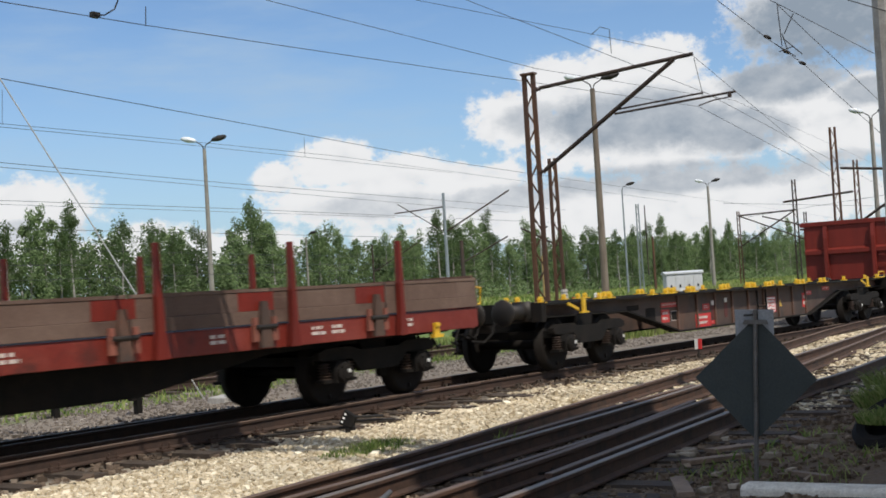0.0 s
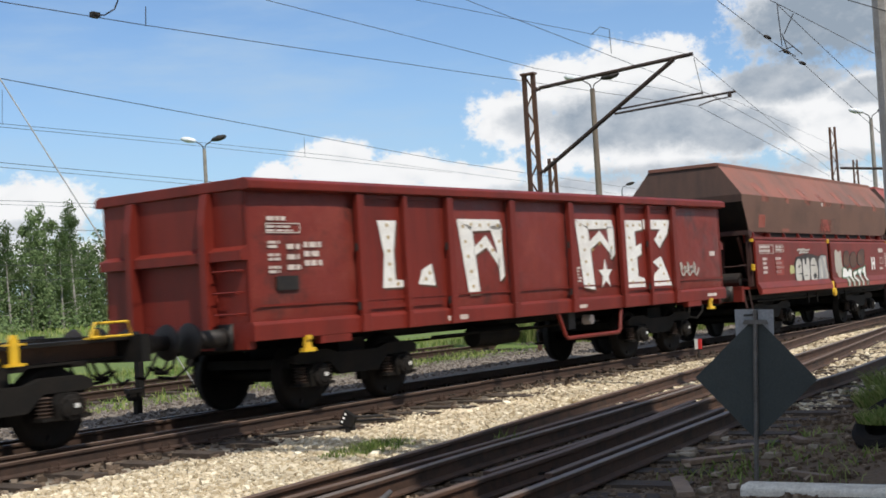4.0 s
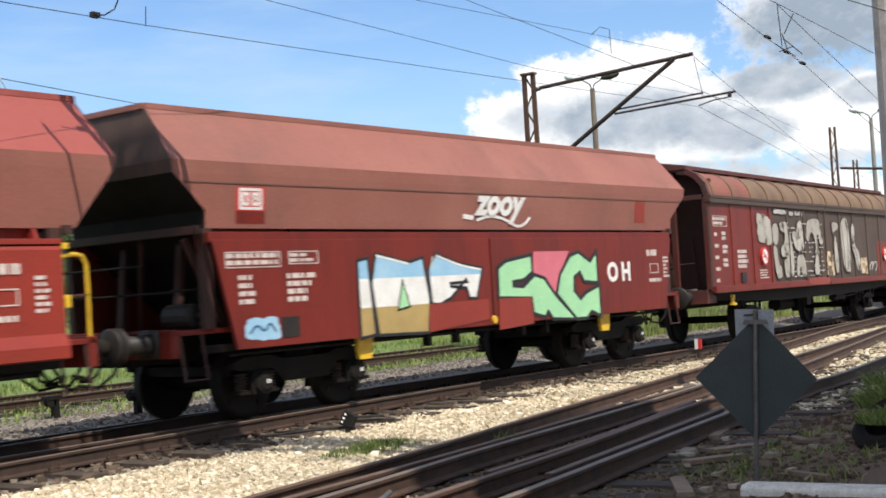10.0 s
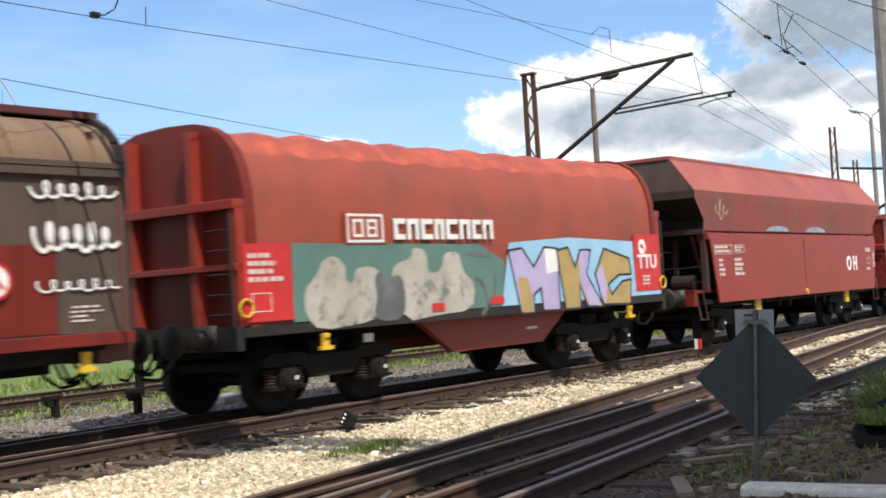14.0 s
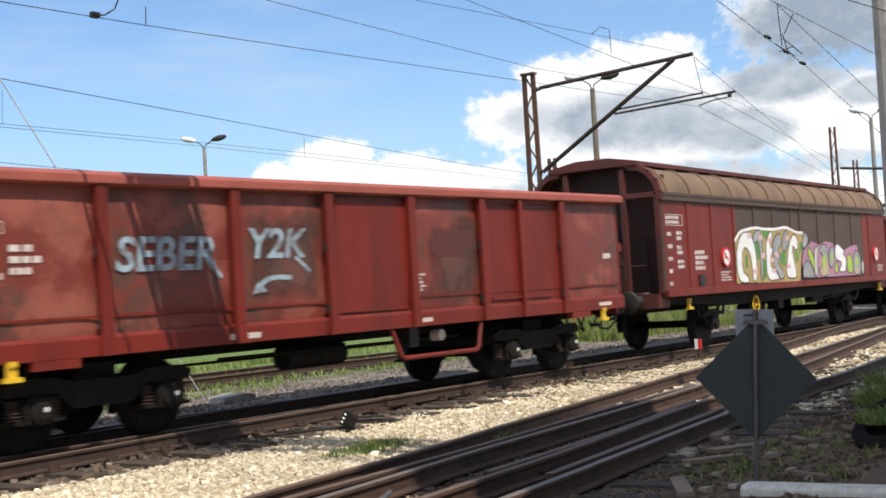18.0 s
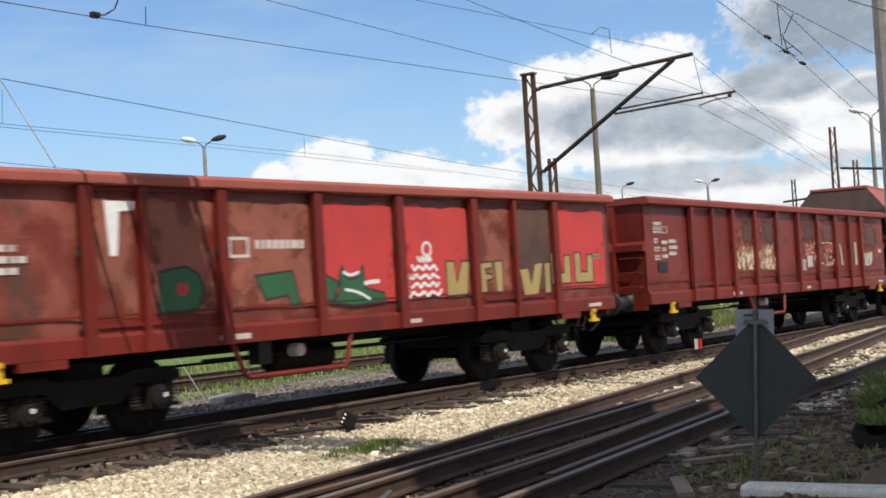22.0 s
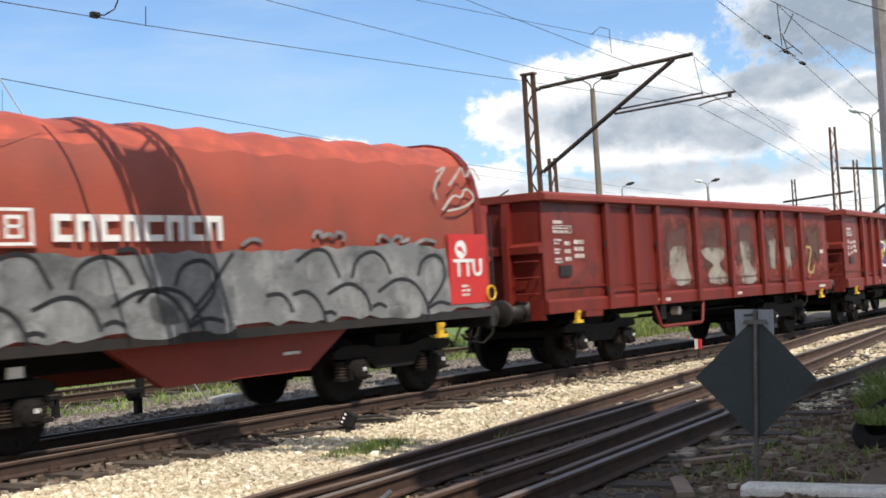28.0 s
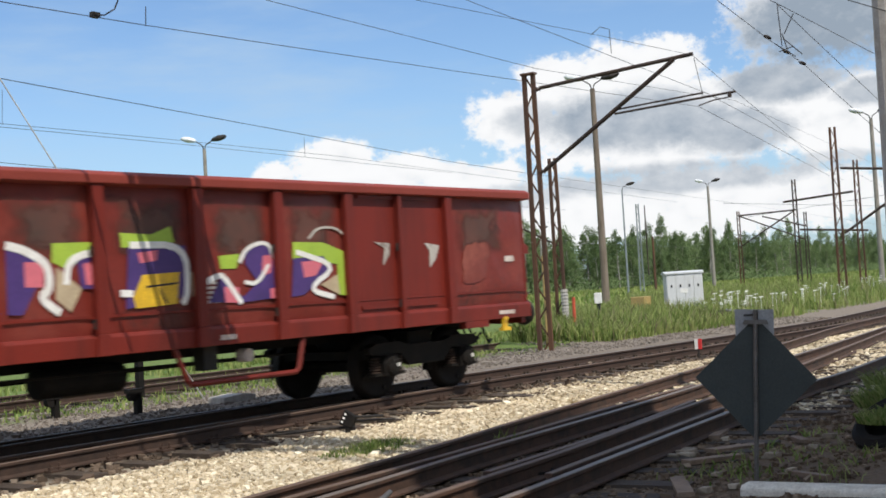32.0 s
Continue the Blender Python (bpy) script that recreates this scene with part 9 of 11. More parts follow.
def coil_colour_paint(w, y):
    for k, q in enumerate(([(-4.09, 1.81), (-3.98, 2.01), (-3.71, 2.05), (-3.52, 1.89), (-3.55, 1.71), (-3.4, 1.66), (-3.35, 1.86), (-3.02, 1.9), (-2.74, 1.78), (-2.77, 1.3), (-3.02, 1.13), (-4.12, 1.06), (-4.36, 1.29), (-4.37, 1.6)], [(-2.61, 1.63), (-2.5, 1.92), (-2.12, 1.98), (-2.06, 2.15), (-1.75, 2.1), (-1.74, 1.75), (-1.41, 1.8), (-1.34, 2.06), (-0.96, 2.08), (-0.89, 1.78), (-0.58, 1.57), (-0.69, 1.18), (-1.64, 1.14), (-2.28, 1.08)])):
        spray(w, y, 0.008, M_SILVER_OLD, [soft(q, 1)], "hazy silver sprayed cloud", None, 0)
    spray(w, y, 0.011, M_GREY_DARK, [soft([(-2.96, 1.74), (-2.81, 1.83), (-2.6, 1.73), (-2.37, 1.77), (-2.28, 1.48), (-2.35, 1.14), (-2.8, 1.11), (-3.01, 1.22), (-2.9, 1.45)])], "smudged dark grey spray", None, 0)
    plate(w, "grey_strokes", ribbon([(-0.56, 1.67), (-0.35, 1.56), (-0.26, 1.19)], 0.07) + ribbon([(-0.06, 1.71), (-0.05, 1.39), (-0.45, 1.09)], 0.06) + ribbon([(-0.75, 2.04), (-0.17, 2.02)], 0.06), y, M_GREY_DARK, "dark grey sprayed strokes", 0.011)
    for q, m in (([(0.35, 2.07), (0.74, 2.11), (1.06, 1.8), (1.4, 2.12), (1.8, 2.09), (1.8, 1.06), (1.28, 1.07), (1.24, 1.45), (1.01, 1.34), (1.02, 1.05), (0.63, 1.06)], M_LILAC), ([(1.79, 2.06), (2.14, 2.11), (2.34, 1.77), (2.53, 2.06), (2.88, 2.06), (2.71, 1.64), (3.22, 1.06), (2.69, 1.08), (2.46, 1.46), (2.46, 1.06), (1.97, 1.06)], M_SAND), ([(2.99, 1.64), (3.34, 2.08), (4.23, 1.89), (4.27, 1.6), (3.82, 1.6), (3.43, 1.44), (3.53, 1.26), (3.93, 1.48), (4.26, 1.51), (4.2, 1.06), (3.22, 1.09)], M_SAND)):
        spray(w, y, 0.009, m, [q], "big sprayed letter in lilac and gold", M_INK, 0.04)
    for q, m in (([(0.57, 1.64), (0.89, 1.61), (0.99, 1.06), (0.66, 1.07)], M_SAND), ([(2.52, 2.05), (2.85, 2.04), (2.69, 1.64), (3.17, 1.07), (2.74, 1.08), (2.46, 1.59)], M_LILAC), ([(3.04, 1.63), (3.27, 1.81), (3.37, 1.44), (3.33, 1.09), (3.15, 1.27)], M_LILAC), ([(1.4, 2.1), (1.77, 2.08), (1.8, 1.72), (1.43, 1.67)], M_WHITE)):
        plate(w, "colour_fade", [fray(random.Random(9), q, 0.15, 0.02)], y, m, "second colour sprayed into the letter", 0.0105)


def coil_colour(mid, length):
    w = coil_wagon(mid, length, "rust red tarpaulin wagon with teal, silver and lilac graffiti")
    H, y = length / 2, -1.428
    plate(w, "teal_field", [[(-H + 0.98, 1.2), (0.1, 1.2), (0.25, 1.9), (-0.4, 2.18), (-2.2, 2.2), (-H + 1.0, 2.22)]], y, M_TEAL, "dark teal sprayed field", 0.006)
    plate(w, "blue_field", [[(0.1, 1.2), (H - 0.15, 1.2), (H - 0.2, 1.4), (H - 1.13, 1.5), (H - 1.15, 2.2), (2.2, 2.28), (0.4, 2.2)]], y, M_SKY, "sky blue sprayed field", 0.006)
    coil_colour_paint(w, y)
    plate(w, "red_dabs", [rect(-1.7, 1.2, 0.3, 0.12), rect(-0.2, 1.24, 0.35, 0.12)], y, M_LABEL_RED, "", 0.02)
    return w


def coil_grey(mid, length):
    w = coil_wagon(mid, length, "rust red tarpaulin wagon with a broad grey bubble graffiti")
    H, y = length / 2, -1.43
    plate(w, "grey_field", [fray(random.Random(3), [(-H + 0.98, 1.2), (H - 0.15, 1.2), (H - 0.2, 1.3), (H - 1.13, 1.4), (H - 1.15, 2.12), (H - 2, 2.2), (0.4, 2.14), (-H + 2.6, 2.1), (-H + 1.0, 2.0)], 0.2, 0.04)], y, M_BUBBLE, "smudged grey sprayed field", 0.004)
    arcs = ([(-1.39, 1.56), (-1.24, 1.69), (-0.94, 1.72), (-0.64, 1.62), (-0.45, 1.35), (-0.4, 1.12)], [(-0.51, 1.49), (-0.27, 1.69), (0.03, 2.02), (0.12, 2.11)], [(0.64, 1.56), (0.88, 1.59), (1.03, 1.5), (1.11, 1.33)], [(1.12, 1.56), (1.39, 1.61), (1.64, 1.43), (1.72, 1.17)], [(1.78, 1.54), (2.21, 1.7), (2.55, 1.54), (2.65, 1.27)], [(2.81, 1.53), (3.25, 1.72), (3.64, 1.65), (3.9, 1.36), (3.93, 1.07)], [(3.89, 1.24), (4.19, 1.35), (4.46, 1.28)],
            [(1.21, 1.98), (1.56, 2.15), (1.83, 2.11), (1.95, 1.91), (2.04, 1.75)], [(2.28, 1.74), (2.38, 2), (2.75, 2.12), (3, 1.99), (3.11, 1.77)], [(3.73, 1.73), (3.83, 1.97), (4.17, 2.05), (4.37, 1.91), (4.35, 1.62), (3.94, 1.31)], [(-1.64, 2.15), (-1.36, 2.19), (-1.28, 1.94), (-1.14, 1.73), (-1.39, 1.56)], [(2.68, 1.33), (2.84, 1.38), (2.98, 1.31)], [(1.71, 1.29), (1.83, 1.31), (1.93, 1.26)])
    for shift in (0.0, -4.55):
        for q in arcs:
            pts = [(p[0] + shift, p[1]) for p in q]
            if min(p[0] for p in pts) > -H + 1.0:
                plate(w, "bubble_line", ribbon(pts, 0.055), y, M_INK, "dark sprayed bubble outline", 0.007)
    for k, q in enumerate(([(1.42, 2.06), (1.63, 2.11), (1.79, 2.01), (1.88, 1.81), (1.66, 1.67), (1.4, 1.75)], [(2.39, 1.8), (2.48, 2), (2.74, 2.06), (2.96, 1.94), (3.02, 1.73), (2.67, 1.63)], [(1.92, 1.56), (2.21, 1.65), (2.48, 1.51), (2.57, 1.26), (2.03, 1.21)], [(2.92, 1.52), (3.24, 1.66), (3.59, 1.59), (3.78, 1.35), (3.75, 1.11), (2.97, 1.16)], [(3.86, 1.86), (4.17, 2), (4.28, 1.85), (4.23, 1.58), (3.91, 1.48)], [(-1.25, 1.63), (-0.95, 1.67), (-0.67, 1.57), (-0.53, 1.31), (-1.17, 1.27)], [(-0.33, 1.52), (0.03, 1.95), (0.12, 1.68), (0.14, 1.14), (-0.36, 1.13)])):
        for shift in (0.0, -4.55):
            pts = [(p[0] + shift, p[1]) for p in q]
            if min(p[0] for p in pts) > -H + 1.0:
                plate(w, "bubble", [soft(pts)], y, M_BUBBLE, "grey sprayed bubble", 0.0055)
    for q in ([(1.57, 2.28), (1.61, 2.38), (1.74, 2.36), (1.71, 2.28), (1.88, 2.36), (1.98, 2.28), (2.05, 2.38), (2.2, 2.33), (2.15, 2.24)], [(2.87, 2.22), (2.92, 2.33), (3.07, 2.3), (3.14, 2.21), (3.26, 2.31), (3.42, 2.3), (3.37, 2.21), (3.57, 2.27)], [(0.27, 2.2), (0.45, 2.29), (0.63, 2.25)], [(3.69, 2.19), (3.94, 2.27), (4.19, 2.22)]):
        plate(w, "grey_tag", ribbon(q, 0.05), y, M_BUBBLE, "smudged grey tag above the bubbles", 0.006)
    for q in ([(4.25, 2.85), (4.18, 3.05), (4.55, 3.37), (4.28, 3.26)], [(4.57, 3.06), (4.81, 3.26), (4.91, 3.38), (5, 3.16), (5.18, 3.4), (5.37, 3.17)], [(4.38, 2.69), (4.69, 2.95), (4.86, 2.86), (4.99, 3.07), (5.24, 2.88), (4.94, 2.74), (4.49, 2.68)]):
        plate(w, "scrawl", ribbon(q, 0.03), -1.45, M_SILVER, "thin silver scrawl on the tarpaulin", 0.01)
    return w


# ---------------------------------------------------------------- container flat and stake wagon
def flat_wagon(mid, length):
    wg = holder("container_flat_wagon", label="empty brown container flat with yellow container locks", category="freight wagon")
    H = length / 2
    s = Shape()
    out = [(-H, 1.14), (H, 1.14), (H, 0.96), (H - 3.7, 0.93), (H - 6.1, 0.41), (-H + 6.1, 0.41), (-H + 3.7, 0.93), (-H, 0.96)]
    for sg in (-1, 1):
        s.prism(out[::-1], sg * 0.78 - 0.02, sg * 0.78 + 0.02, "y")
    part("side_girder", s, M_GIRDER, wg, "dirty brown fish-bellied girder")
    f = Shape()
    for sg in (-1, 1):
        f.box(-H, H, min(sg * 0.6, sg * 1.05), max(sg * 0.6, sg * 1.05), 1.14, 1.18)
        f.box(-H + 6.1, H - 6.1, sg * 0.78 - 0.14, sg * 0.78 + 0.14, 0.38, 0.41)
        for se in (-1, 1):
            f.beam((se * (H - 6.1), sg * 0.80, 0.395), (se * (H - 3.7), sg * 0.80, 0.915), 0.03, 0.26)
            f.beam((se * (H - 3.7), sg * 0.80, 0.915), (se * (H - 0.1), sg * 0.80, 0.945), 0.03, 0.26)
    for k in range(12):
        x = -H + 0.5 + k * (length - 1.0) / 11
        f.box(x - 0.08, x + 0.08, -0.76, 0.76, 0.95, 1.14)
    f.box(-H, -H + 0.14, -1.25, 1.25, 0.88, 1.2)
    f.box(H - 0.14, H, -1.25, 1.25, 0.88, 1.2)
    f.box(-H + 0.14, H - 0.14, -0.25, 0.25, 0.85, 1.1)
    part("deck_frame", f, M_BLACK, wg)
    for k in range(9):
        x = -H + 6.2 + k * (length - 12.4) / 8
        r = Shape().box(x - 0.03, x + 0.03, -0.84, -0.80, 0.42, 1.13)
        part("web_rib", r, M_BROWN, wg)
    lock = Shape()
    lock.box(-0.12, 0.12, -0.06, 0.06, 0.0, 0.022)
    lock.prism([(-0.03, 0.022), (0.03, 0.022), (0.038, 0.07), (0.02, 0.115), (-0.02, 0.115), (-0.038, 0.07)], -0.035, 0.035, "y")
    lm = lock.mesh("container_lock")
    for x in (-H + 0.4, -H + 2.5, -H + 2.9, -H + 4.7, -H + 5.3, -H + 5.6, -3.6, -3.4, -1.95, -1.75, -0.37, -0.03, 0.72, 0.95, 1.65, 2.94, 3.24, H - 5.5, H - 5.2, H - 3.6, H - 1.7, H - 0.6):
        for y in (-1.0, 1.0):
            o = part("container_lock", lm, M_YELLOW, wg, "yellow container lock")
            o.location = (x, y, 1.18)
    br = Shape()
    for x in (-H + 1.75, H - 1.75):
        br.box(x - 0.05, x + 0.05, -1.1, -1.06, 0.98, 1.24)
        br.beam((x - 0.55, -1.08, 1.14), (x - 0.2, -1.08, 1.03), 0.05, 0.03)
        br.box(x - 0.12, x + 0.12, -1.12, -1.05, 0.96, 0.99)
    part("yellow_handle", br, M_YELLOW, wg, "yellow handles by the bogies")
    hr = Shape().path([(H - 0.75, -1.1, 1.2), (H - 0.68, -1.1, 1.36), (H - 0.2, -1.1, 1.36), (H - 0.15, -1.1, 1.2), (H - 0.75, -1.1, 1.2)], 0.018)
    part("handrail", hr, M_YELLOW, wg, "yellow tube handrail")
    y = -0.80
    P = []
    for x, z, w_, h_ in ((-4.6, 0.60, 0.36, 0.26), (-4.6, 0.90, 0.8, 0.1), (-2.95, 0.42, 0.8, 0.28), (-2.55, 0.76, 0.36, 0.14), (-2.15, 0.45, 0.2, 0.08), (-0.72, 0.45, 0.55, 0.22), (3.65, 0.58, 0.3, 0.36), (3.95, 0.88, 0.4, 0.1), (5.2, 0.96, 0.55, 0.1)):
        plate(wg, "red_label", [rect(x, z, w_, h_)], y, M_LABEL_RED, "signal red label panel", 0.006)
        P += bars(random.Random(int(x * 10)), x + 0.05, z + 0.04, w_ - 0.1, h_ - 0.06, 2, 0.5)
    plate(wg, "label_lettering", P, y, M_PALE, "small pale lettering on the labels", 0.012)
    plate(wg, "dark_panel", [rect(-5.3, 0.62, 0.42, 0.3), rect(-6.1, 0.9, 0.5, 0.1), rect(-4.15, 0.62, 0.36, 0.2)], y, M_BLACK, "dark plate on the girder", 0.004)
    plate(wg, "plate_frame", frame_polys(-4.15, 0.62, 0.36, 0.2, 0.012), y, M_PALE, "", 0.007)
    for x in (-2.0, -1.3):
        plate(wg, "red_tail", [soft(rect(x - 0.09, 0.56, 0.18, 0.36), 1)], y, M_SOOTRED, "dark red label holder", 0.006)
    logo(wg, 1.15, 0.54, 0.62, 0.38, y, M_LABEL_RED, 0.006)
    plate(wg, "white_mark", [rect(-2.08, 0.86, 0.15, 0.1), rect(-1.36, 0.90, 0.13, 0.09)], y, M_WHITE, "white mark", 0.012)
    plate(wg, "warning_triangle", [[(1.96, 0.66), (2.18, 0.66), (2.07, 0.84)]], y, M_YELLOW, "yellow warning triangle", 0.006)
    st = Shape().path([(0.5, -0.84, 1.1), (0.5, -0.86, 0.42), (1.03, -0.86, 0.42), (1.03, -0.84, 1.1)], 0.025)
    st.path([(0.5, -0.86, 0.72), (1.03, -0.86, 0.72)], 0.02)
    part("foot_step", st, M_BLACK, wg)
    for x in (-H + 2.0, H - 2.0):
        add_bogie(wg, x, mid)
    add_ends(wg, -H, H)
    return wg


def stake_wagon(mid, length):
    wg = holder("stake_wagon", label="red stake wagon with low brown drop sides and tall stakes", category="freight wagon")
    H = length / 2
    f = Shape().box(-H, H, -1.3, 1.3, 1.14, 1.2).box(-H + 0.2, H - 0.2, -0.3, 0.3, 0.8, 1.14)
    part("floor", f, M_BLACK, wg)
    s = Shape()
    for sg in (-1, 1):
        s.prism([(-H, 1.2), (H, 1.2), (H, 0.92), (H - 0.1, 0.90), (-H + 0.1, 0.90), (-H, 0.92)][::-1], sg * 1.34 - 0.03, sg * 1.34 + 0.03, "y")
    s.box(-H, -H + 0.12, -1.31, 1.31, 0.88, 1.24)
    s.box(H - 0.12, H, -1.31, 1.31, 0.88, 1.24)
    part("side_sill", s, M_PANEL, wg, "scuffed red side sill", bevel=0.008)
    s = Shape()
    for sg in (-1, 1):
        s.prism([(-H + 0.2, 1.14), (H - 0.2, 1.14), (H - 0.2, 0.86), (H - 4.2, 0.80), (H - 6.4, 0.46), (-H + 6.4, 0.46), (-H + 4.2, 0.80), (-H + 0.2, 0.86)][::-1], sg * 0.9 - 0.03, sg * 0.9 + 0.03, "y")
    # Black here carries the shade beneath the sill.
    part("belly_girder", s, M_BLACK, wg, "black fish-bellied girder under the floor")
    n = 9
    w = length / n
    for k in range(n):
        x = -H + k * w
        d = Shape()
        d.box(x + 0.03, x + w - 0.03, -1.40, -1.355, 1.22, 1.38)
        d.box(x + 0.03, x + w - 0.03, -1.385, -1.355, 1.38, 1.62)
        part("drop_side", d, M_DUST, wg, "dusty brown drop side board", bevel=0.006)
        plate(wg, "red_square", [rect(H - 2.9 - (n - 1 - k) * 2.22, 1.385, 0.62, 0.23)], -1.385, M_RED, "red painted square on the board", 0.003)
        d = Shape().box(x + 0.03, x + w - 0.03, -1.395, -1.35, 1.62, 1.66)
        part("board_cap", d, M_DUST, wg)
        d = Shape().box(x + 0.03, x + w - 0.03, 1.355, 1.39, 1.22, 1.66)
        part("drop_side", d, M_DUST, wg)
        x = H - 2.5 - (n - 1 - k) * 2.22
        if x < -H + 0.4:
            continue
        h = Shape().prism([(x - 0.10, 0.92), (x + 0.10, 0.92), (x + 0.06, 1.34), (x + 0.03, 1.5), (x - 0.05, 1.5), (x - 0.08, 1.3)], -1.47, -1.405, "y")
        part("side_catch", h, M_GIRDER, wg, "dark brown hinge block of the drop side")
        for dx in (-0.17, 0.17):
            part("catch_bracket", Shape().prism([(x + dx - 0.05, 1.0), (x + dx + 0.05, 1.0), (x + dx + 0.03, 1.3), (x + dx - 0.03, 1.3)], -1.45, -1.405, "y"), M_RED_BROWN, wg)
        part("catch_pin", Shape().rod((x - 0.18, -1.46, 1.18), (x + 0.18, -1.46, 1.18), 0.03, 8), M_DARK, wg)
    for k in range(n):
        x = H - 2.0 - k * 2.22
        if x < -H + 0.3:
            break
        for sg in (-1, 1):
            t = Shape().prism([(x - 0.09, 0.9), (x + 0.09, 0.9), (x + 0.05, 1.25), (x + 0.022, 2.24), (x - 0.022, 2.24), (x - 0.05, 1.25)], min(sg * 1.41, sg * 1.50), max(sg * 1.41, sg * 1.50), "y")
            part("stake", t, M_RED, wg, "tall red steel stake", bevel=0.006)
    for x, sg in ((-H, -1), (H, 1)):
        e = Shape().box(min(x - sg * 0.09, x - sg * 0.03), max(x - sg * 0.09, x - sg * 0.03), -1.34, 1.34, 1.24, 1.7)
        part("end_board", e, M_BROWN, wg)
    yh = Shape().path([(H + 0.02, -1.2, 1.25), (H + 0.32, -1.2, 1.25), (H + 0.36, -1.2, 1.5), (H + 0.05, -1.2, 1.55)], 0.02)
    part("handrail", yh, M_YELLOW, wg, "yellow tube handrail")
    add_marker(wg, H - 1.1, -1.38, 0.95)
    P = []
    rng = random.Random(4)
    for x in (H - 3.8, H - 3.4, H - 1.9, H - 5.6, H - 8.5):
        P += bars(rng, x, 1.0, 0.3, 0.14, 2, 0.4)
    P.append([(H - 9.2, 0.97), (H - 8.8, 1.03), (H - 9.2, 1.04)])
    plate(wg, "sill_lettering", P, -1.372, M_PALE, "small pale lettering on the sill")
    for x in (-H + 2.05, H - 2.05):
        add_bogie(wg, x, mid)
    add_ends(wg, -H, H)
    return wg


# ---------------------------------------------------------------- masts, lamps, wires
def lattice_post(s, x, y, z0, z1, w0, w1, leg=0.05, steps=12, face="x"):
    """Two channel legs with zigzag lacing."""
    def at(z, side):
        t = (z - z0) / (z1 - z0)
        w = (w0 + (w1 - w0) * t) / 2
        return (x + side * w, y, z) if face == "x" else (x, y + side * w, z)
    for side in (-1, 1):
        s.beam(at(z0, side), at(z1, side), leg * 1.6, leg)
    for k in range(steps):
        a, b = z0 + (z1 - z0) * k / steps, z0 + (z1 - z0) * (k + 1) / steps
        sd = 1 if k % 2 else -1
        s.beam(at(a, -sd), at(b, sd), 0.045, 0.012)


def main_mast():
    X, Y = 28.5, 16.68
    m = holder("catenary_mast", (X, Y, 0.05), label="rusty lattice catenary mast carrying a cantilever arm", category="catenary mast")
    s = Shape()
    lattice_post(s, 0, 0, -0.4, 6.9, 0.34, 0.26, 0.07, 16, "y")
    s.box(-0.1, 0.1, -0.2, 0.2, 6.88, 6.93)
    part("mast_post", s, M_MAST, m)
    a = Shape().rod((0, -0.32, 6.5), (0, -4.55, 6.72), 0.05, 10)
    part("cantilever_tube", a, M_MAST_DARK, m)
    a = Shape().rod((0, -0.32, 4.38), (0, -4.05, 6.66), 0.055, 10)
    part("cantilever_strut", a, M_MAST_DARK, m)
    a = Shape().rod((0, -2.4, 5.56), (0, -5.55, 5.68), 0.028, 8).rod((0, -2.45, 5.66), (0, -4.75, 5.76), 0.022, 8)
    a.rod((0, -5.4, 5.68), (0, -5.4, 5.56), 0.05, 8)
    part("registration_arm", a, M_MAST_DARK, m)
    a = Shape().path([(0, -5.38, 5.57), (0, -5.0, 5.55), (0, -4.62, 5.47)], 0.016, 6)
    part("steady_arm", a, M_MAST_DARK, m)
    for z in (6.48, 4.36):
        i = Shape()
        for k in range(3):
            i.lathe((0, -0.14 - k * 0.07, z), (0, -1, 0), [(0, 0.03), (0.02, 0.065), (0.045, 0.03)], 10)
        part("insulator", i, M_MAST_DARK, m)
    return m


def second_mast():
    m = holder("catenary_mast", (34.6, 19.6, 0.1), label="short dark lattice mast with a white and orange base", category="catenary mast")
    s = Shape()
    lattice_post(s, 0, 0, -0.4, 5.3, 0.30, 0.2, 0.06, 12, "y")
    part("mast_post", s, M_MAST, m)
    part("weight_stack", Shape().lathe((-0.15, -0.22, 0.35), (0, 0, 1), [(0, 0.12)] + [(0.1 * k + d, 0.12 - 0.02 * (d > 0.05)) for k in range(9) for d in (0.0, 0.06, 0.09)], 10), M_CONCRETE, m, "pale stack of tension weights")
    part("arm", Shape().rod((0, 0, 2.6), (1.2, 2.0, 3.3), 0.03, 6), M_MAST_DARK, m)


def pole_mast(x, y, top, material, label, lattice=True, arms=()):
    m = holder("catenary_mast", (x, y, height(x, y)), label=label, category="catenary mast", group="masts of the yard")
    s = Shape()
    h = top - height(x, y)
    if lattice:
        lattice_post(s, 0, 0, -0.3, h, 0.42, 0.26, 0.07, 14, "y")
    else:
        s.rod((0, 0, -0.3), (0, 0, h), 0.16, 10, 0.11)
    part("mast_post", s, material, m)
    for (a, b, r) in arms:
        part("cantilever_tube", Shape().rod(a, b, r, 6), M_MAST_DARK, m)
    return m


